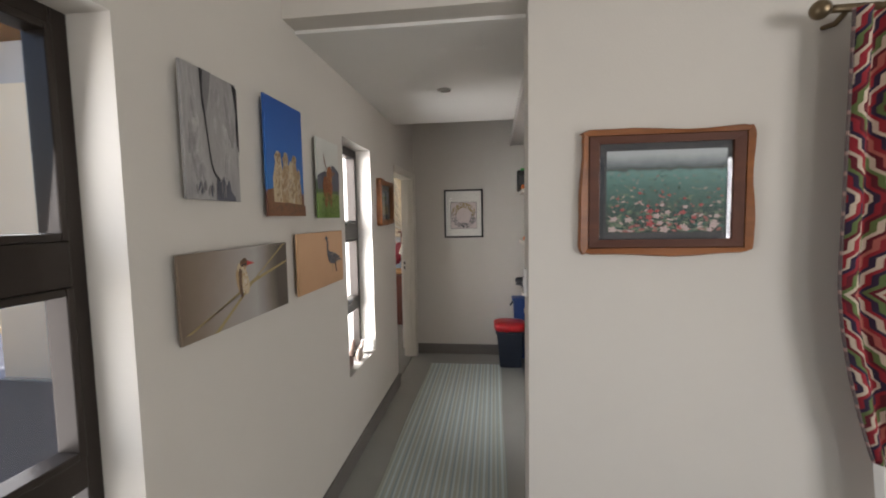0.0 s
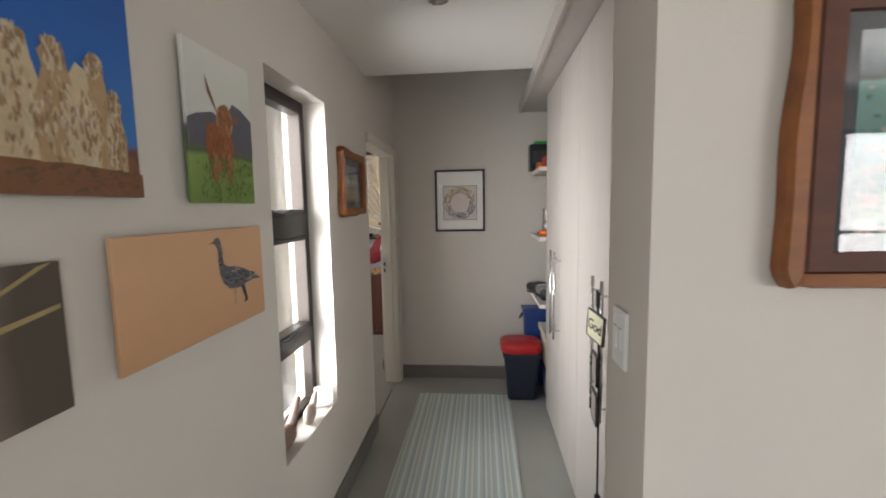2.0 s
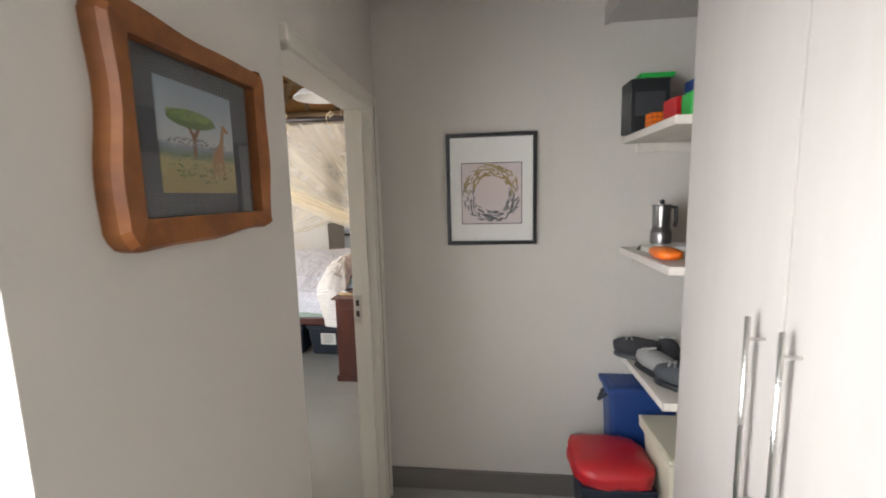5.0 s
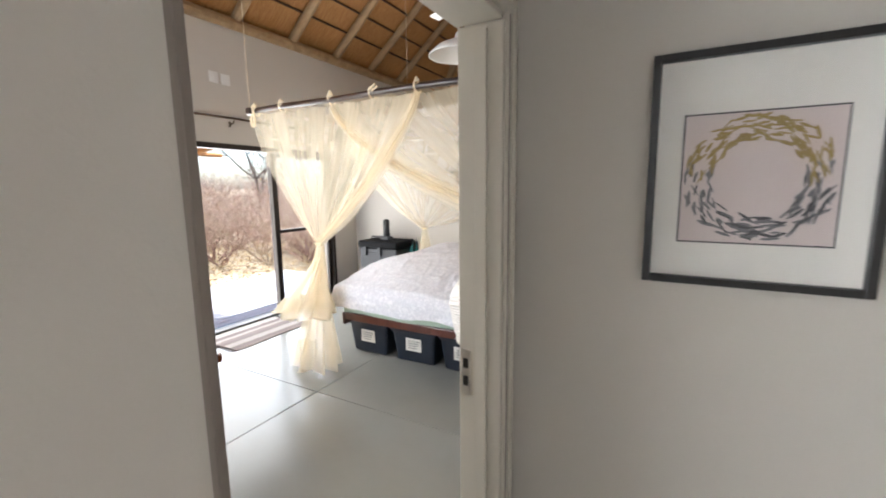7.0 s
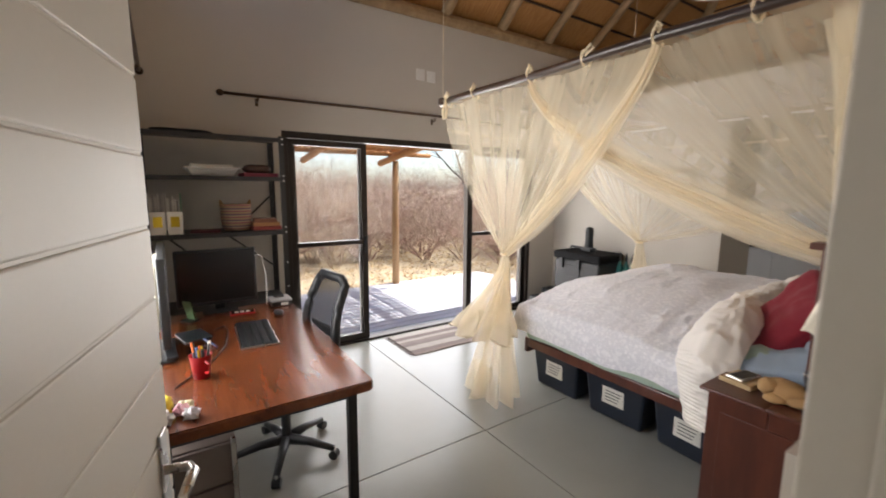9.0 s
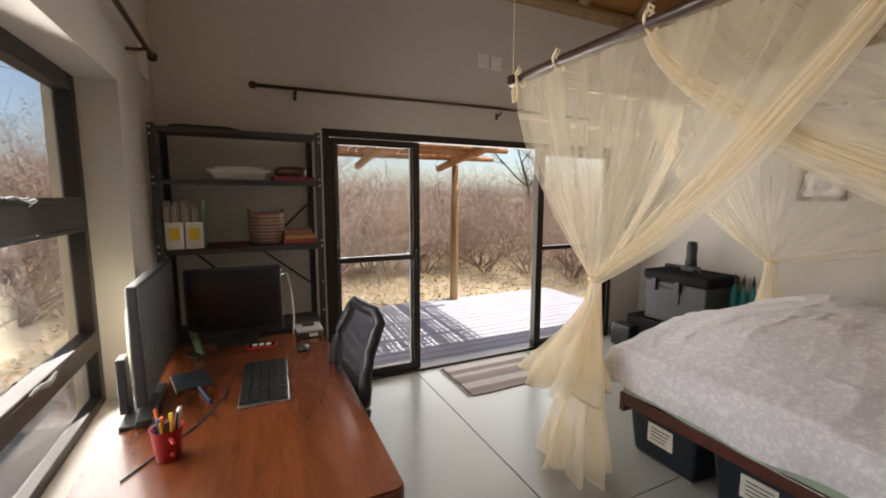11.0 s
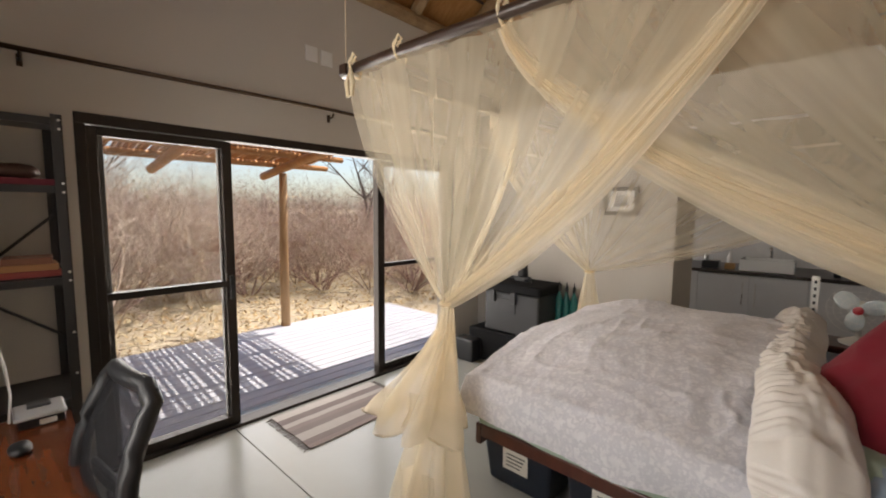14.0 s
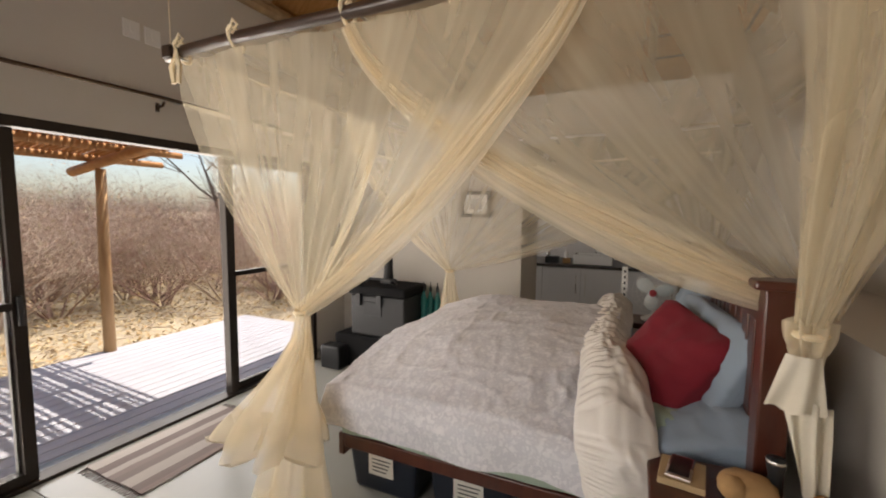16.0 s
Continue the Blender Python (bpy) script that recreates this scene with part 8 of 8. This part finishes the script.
for k in range(78):
    y = 3.45 + k * 0.0585 + random.uniform(-0.010, 0.010)
    part("lath", tb([(-7.7 + random.uniform(-0.1, 0.1), y, 2.235), (-4.97, y + random.uniform(-0.02, 0.02), 2.575)], random.uniform(0.017, 0.025), 6), PERGOLA, pg)


def bundle(segments, material, name, kind=3):
    """Many thin tapered twigs as one mesh."""
    n = len(segments)
    p0 = np.array([s[0] for s in segments])
    p1 = np.array([s[1] for s in segments])
    r0 = np.array([s[2] for s in segments])[:, None]
    r1 = np.array([s[3] for s in segments])[:, None]
    d = p1 - p0
    d /= np.linalg.norm(d, axis=1, keepdims=True) + 1e-9
    a = np.cross(d, np.array([0.31, 0.52, 0.79]))
    a /= np.linalg.norm(a, axis=1, keepdims=True) + 1e-9
    b = np.cross(d, a)
    vs = []
    for k in range(3):
        w = a * math.cos(k * 2.0944) + b * math.sin(k * 2.0944)
        vs += [p0 + w * r0, p1 + w * r1]
    verts = np.stack(vs, 1).reshape(-1, 3)
    faces = [(6 * i + 2 * k, 6 * i + 2 * ((k + 1) % 3), 6 * i + 2 * ((k + 1) % 3) + 1, 6 * i + 2 * k + 1) for i in range(n) for k in range(3)]
    me = bpy.data.meshes.new(name)
    me.from_pydata(verts.tolist(), [], faces)
    me.materials.append(material)
    return me


def twig_tree(rng, stems, height, spread, levels, base_r, gnarl=0.5):
    segs, tips = [], []

    def grow(p, d, length, r, level):
        n = 4
        for i in range(n):
            d2 = d + np.array([rng.uniform(-1, 1), rng.uniform(-1, 1), rng.uniform(-0.6, 0.8)]) * gnarl * 0.35
            d2 /= np.linalg.norm(d2)
            q = p + d2 * length / n
            rr = r * (1 - 0.55 * (i + 1) / n)
            segs.append((p, q, r * (1 - 0.55 * i / n), rr))
            if level < levels and i > 0:
                for _ in range(2 if level == 0 else 2):
                    side = d2 + np.array([rng.uniform(-1, 1), rng.uniform(-1, 1), rng.uniform(-0.5, 0.7)]) * 1.05
                    side /= np.linalg.norm(side)
                    grow(q, side, length * rng.uniform(0.42, 0.68), rr * 0.62, level + 1)
            p, d = q, d2
        tips.append(p)
    for _ in range(stems):
        a = rng.uniform(0, 6.283)
        d = np.array([math.cos(a) * spread, math.sin(a) * spread, 1.0])
        grow(np.array([0.12 * math.cos(a), 0.12 * math.sin(a), -0.1]), d / np.linalg.norm(d), height * rng.uniform(0.6, 0.95), base_r * rng.uniform(0.6, 1), 0)
    return segs, tips


def leaf_mesh(points, rng, size, material, name):
    vs, fs = [], []
    for p in points:
        a, t = rng.uniform(0, 6.283), rng.uniform(-0.8, 0.8)
        u = np.array([math.cos(a), math.sin(a), t]) * size * rng.uniform(0.6, 1.3)
        w = np.array([-math.sin(a), math.cos(a), rng.uniform(-0.5, 0.5)]) * size * 0.45
        i = len(vs)
        vs += [p - u, p - w * 0.9, p + u, p + w]
        fs.append((i, i + 1, i + 2, i + 3))
    me = bpy.data.meshes.new(name)
    me.from_pydata([tuple(v) for v in vs], [], fs)
    me.materials.append(material)
    return me


shrubs = []
for k in range(5):
    rng = random.Random(40 + k)
    segs, tips = twig_tree(rng, 12, 2.3, 0.80, 3, 0.030, 0.95)
    sb = thing("dry_shrub", (-9.5, 6.6 + k, -0.2), "leafless tangled dry thorn shrub on sandy ground", "shrub", "dry shrubs beyond the deck", turn=0)
    o = new("branch_tangle", bundle(segs, TWIG if k % 2 else TWIGRED, "branch_tangle"))
    o.parent = sb
    pts = [np.array(t) + np.array([rng.uniform(-0.1, 0.1) for _ in range(3)]) for t in tips if rng.random() < (0.30 if k in (1, 4) else 0.12)]
    o = tagged(new("foliage", leaf_mesh(pts, rng, 0.028, GREENLEAF if k == 4 else LEAF, "foliage")), kind="stuff")
    o.parent = sb
    shrubs.append(sb)
rng = random.Random(77)
spots = []
for ring_r, count in ((5.9, 12), (7.0, 16), (8.4, 20), (10.2, 24), (12.5, 26), (15.5, 28), (19, 30)):
    for k in range(count):
        a = radians(100 + (k + rng.uniform(0.1, 0.9)) * 135 / count)
        spots.append((-4.8 + ring_r * math.cos(a) * rng.uniform(0.93, 1.07), 6.6 + ring_r * math.sin(a) * rng.uniform(0.93, 1.07), ring_r))
used = set()
for i, (x, y, rr) in enumerate(spots):
    if x > -8.6 and y < 10.5:
        continue
    k = i % 5
    south = min(1.0, max(0.0, (7.5 - y) / 4.0))
    s = rng.uniform(0.7, 1.0) * ((0.80 if rr < 6.5 else 0.92 if rr < 9 else 1.0 if rr < 14 else 1.1) + 0.35 * south)
    m = pose(x, y, -0.2, 0, 0, rng.uniform(0, 360))
    if k not in used:
        used.add(k)
        shrubs[k].matrix_basis = m @ Matrix.Diagonal((s, s, s * 0.92, 1))
        continue
    o = copy_thing(shrubs[k], m)
    o.scale = (s, s, s * 0.92)
rng = random.Random(58)
segs, tips = twig_tree(rng, 9, 3.0, 0.26, 2, 0.024, 0.45)
sapling = thing("dry_sapling", (-9.2, 4.6, -0.2), "tall thin leafless sapling with upright pale stems", "sapling", "dry saplings beyond the deck", turn=0)
o = new("stem_clump", bundle(segs, TWIG, "stem_clump"))
o.parent = sapling
for k in range(13):
    x, y = -8.5 - rng.uniform(0, 3.2), 2.6 + 0.42 * k + rng.uniform(-0.3, 0.3)
    o = copy_thing(sapling, pose(x, y, -0.2, 0, 0, rng.uniform(0, 360)))
    o.scale = (0.9, 0.9, rng.uniform(0.6, 0.95) * (1.0 if y < 6.2 else 0.75))
for k, (x, y) in enumerate(((-4.2, -1.6), (-5.6, 0.4), (-6.6, 1.6), (-4.6, -3.6))):
    o = copy_thing(shrubs[4], pose(x, y, -0.12, 0, 0, 70 * k))
    o.scale = (0.8, 0.8, 0.8)
for k, (x, y, h) in enumerate(((-14.3, 14.1, 4.0), (-16.4, 17.5, 4.6), (-15, 5.6, 4.4), (-9.0, -1.0, 4.4), (-11.5, 4.2, 4.0))):
    rng = random.Random(90 + k)
    segs, tips = twig_tree(rng, 2, h, 0.30, 3, 0.11, 0.7)
    tr = thing("bare_tree", (x, y, -0.2), "bare grey-branched tree behind the shrubs", "tree", "bare trees behind the shrubs", turn=0)
    o = new("trunk", bundle([s for s in segs if s[2] > 0.045], BAREBARK, "trunk"))
    o.parent = tr
    o = new("crown", bundle([s for s in segs if s[2] <= 0.045], BAREBARK, "crown"))
    o.parent = tr
rng = random.Random(5)
def litter(count, x0, x1, y0, y1):
    """Spots on the ground beyond the deck."""
    spots = []
    while len(spots) < count:
        x, y = rng.uniform(x0, x1), rng.uniform(y0, y1)
        if -7.45 < x and 3.6 < y < 9.45:
            continue
        spots.append(np.array([x, y, -0.195 + rng.uniform(0, 0.03) + (0.10 * noise.noise(Vector(((x + 3) * 0.4, (y - 5) * 0.4, 0))) if math.hypot(x + 3, y - 5) > 8 else 0)]))
    return spots


tagged(new("fallen_leaves", leaf_mesh(litter(9000, -16, -5.2, 2, 16), rng, 0.045, LEAF, "fallen_leaves")), "scattered dry fallen leaves on the sand", "leaves", kind="stuff")
tagged(new("fallen_leaves", leaf_mesh(litter(12000, -14, -7.5, 2, 15), rng, 0.035, PALELEAF, "fallen_leaves")), "bleached leaf litter under the dry shrubs", "leaves", kind="stuff")
sticks = []
for q in litter(900, -14, -7.6, 2, 15):
    a, n = rng.uniform(0, 6.283), rng.uniform(0.10, 0.45)
    sticks.append((q, q + np.array([math.cos(a) * n, math.sin(a) * n, rng.uniform(0.0, 0.08)]), 0.007, 0.003))
tagged(new("fallen_twigs", bundle(sticks, TWIG, "fallen_twigs")), "broken dry twigs lying on the sand", "twigs", kind="stuff")
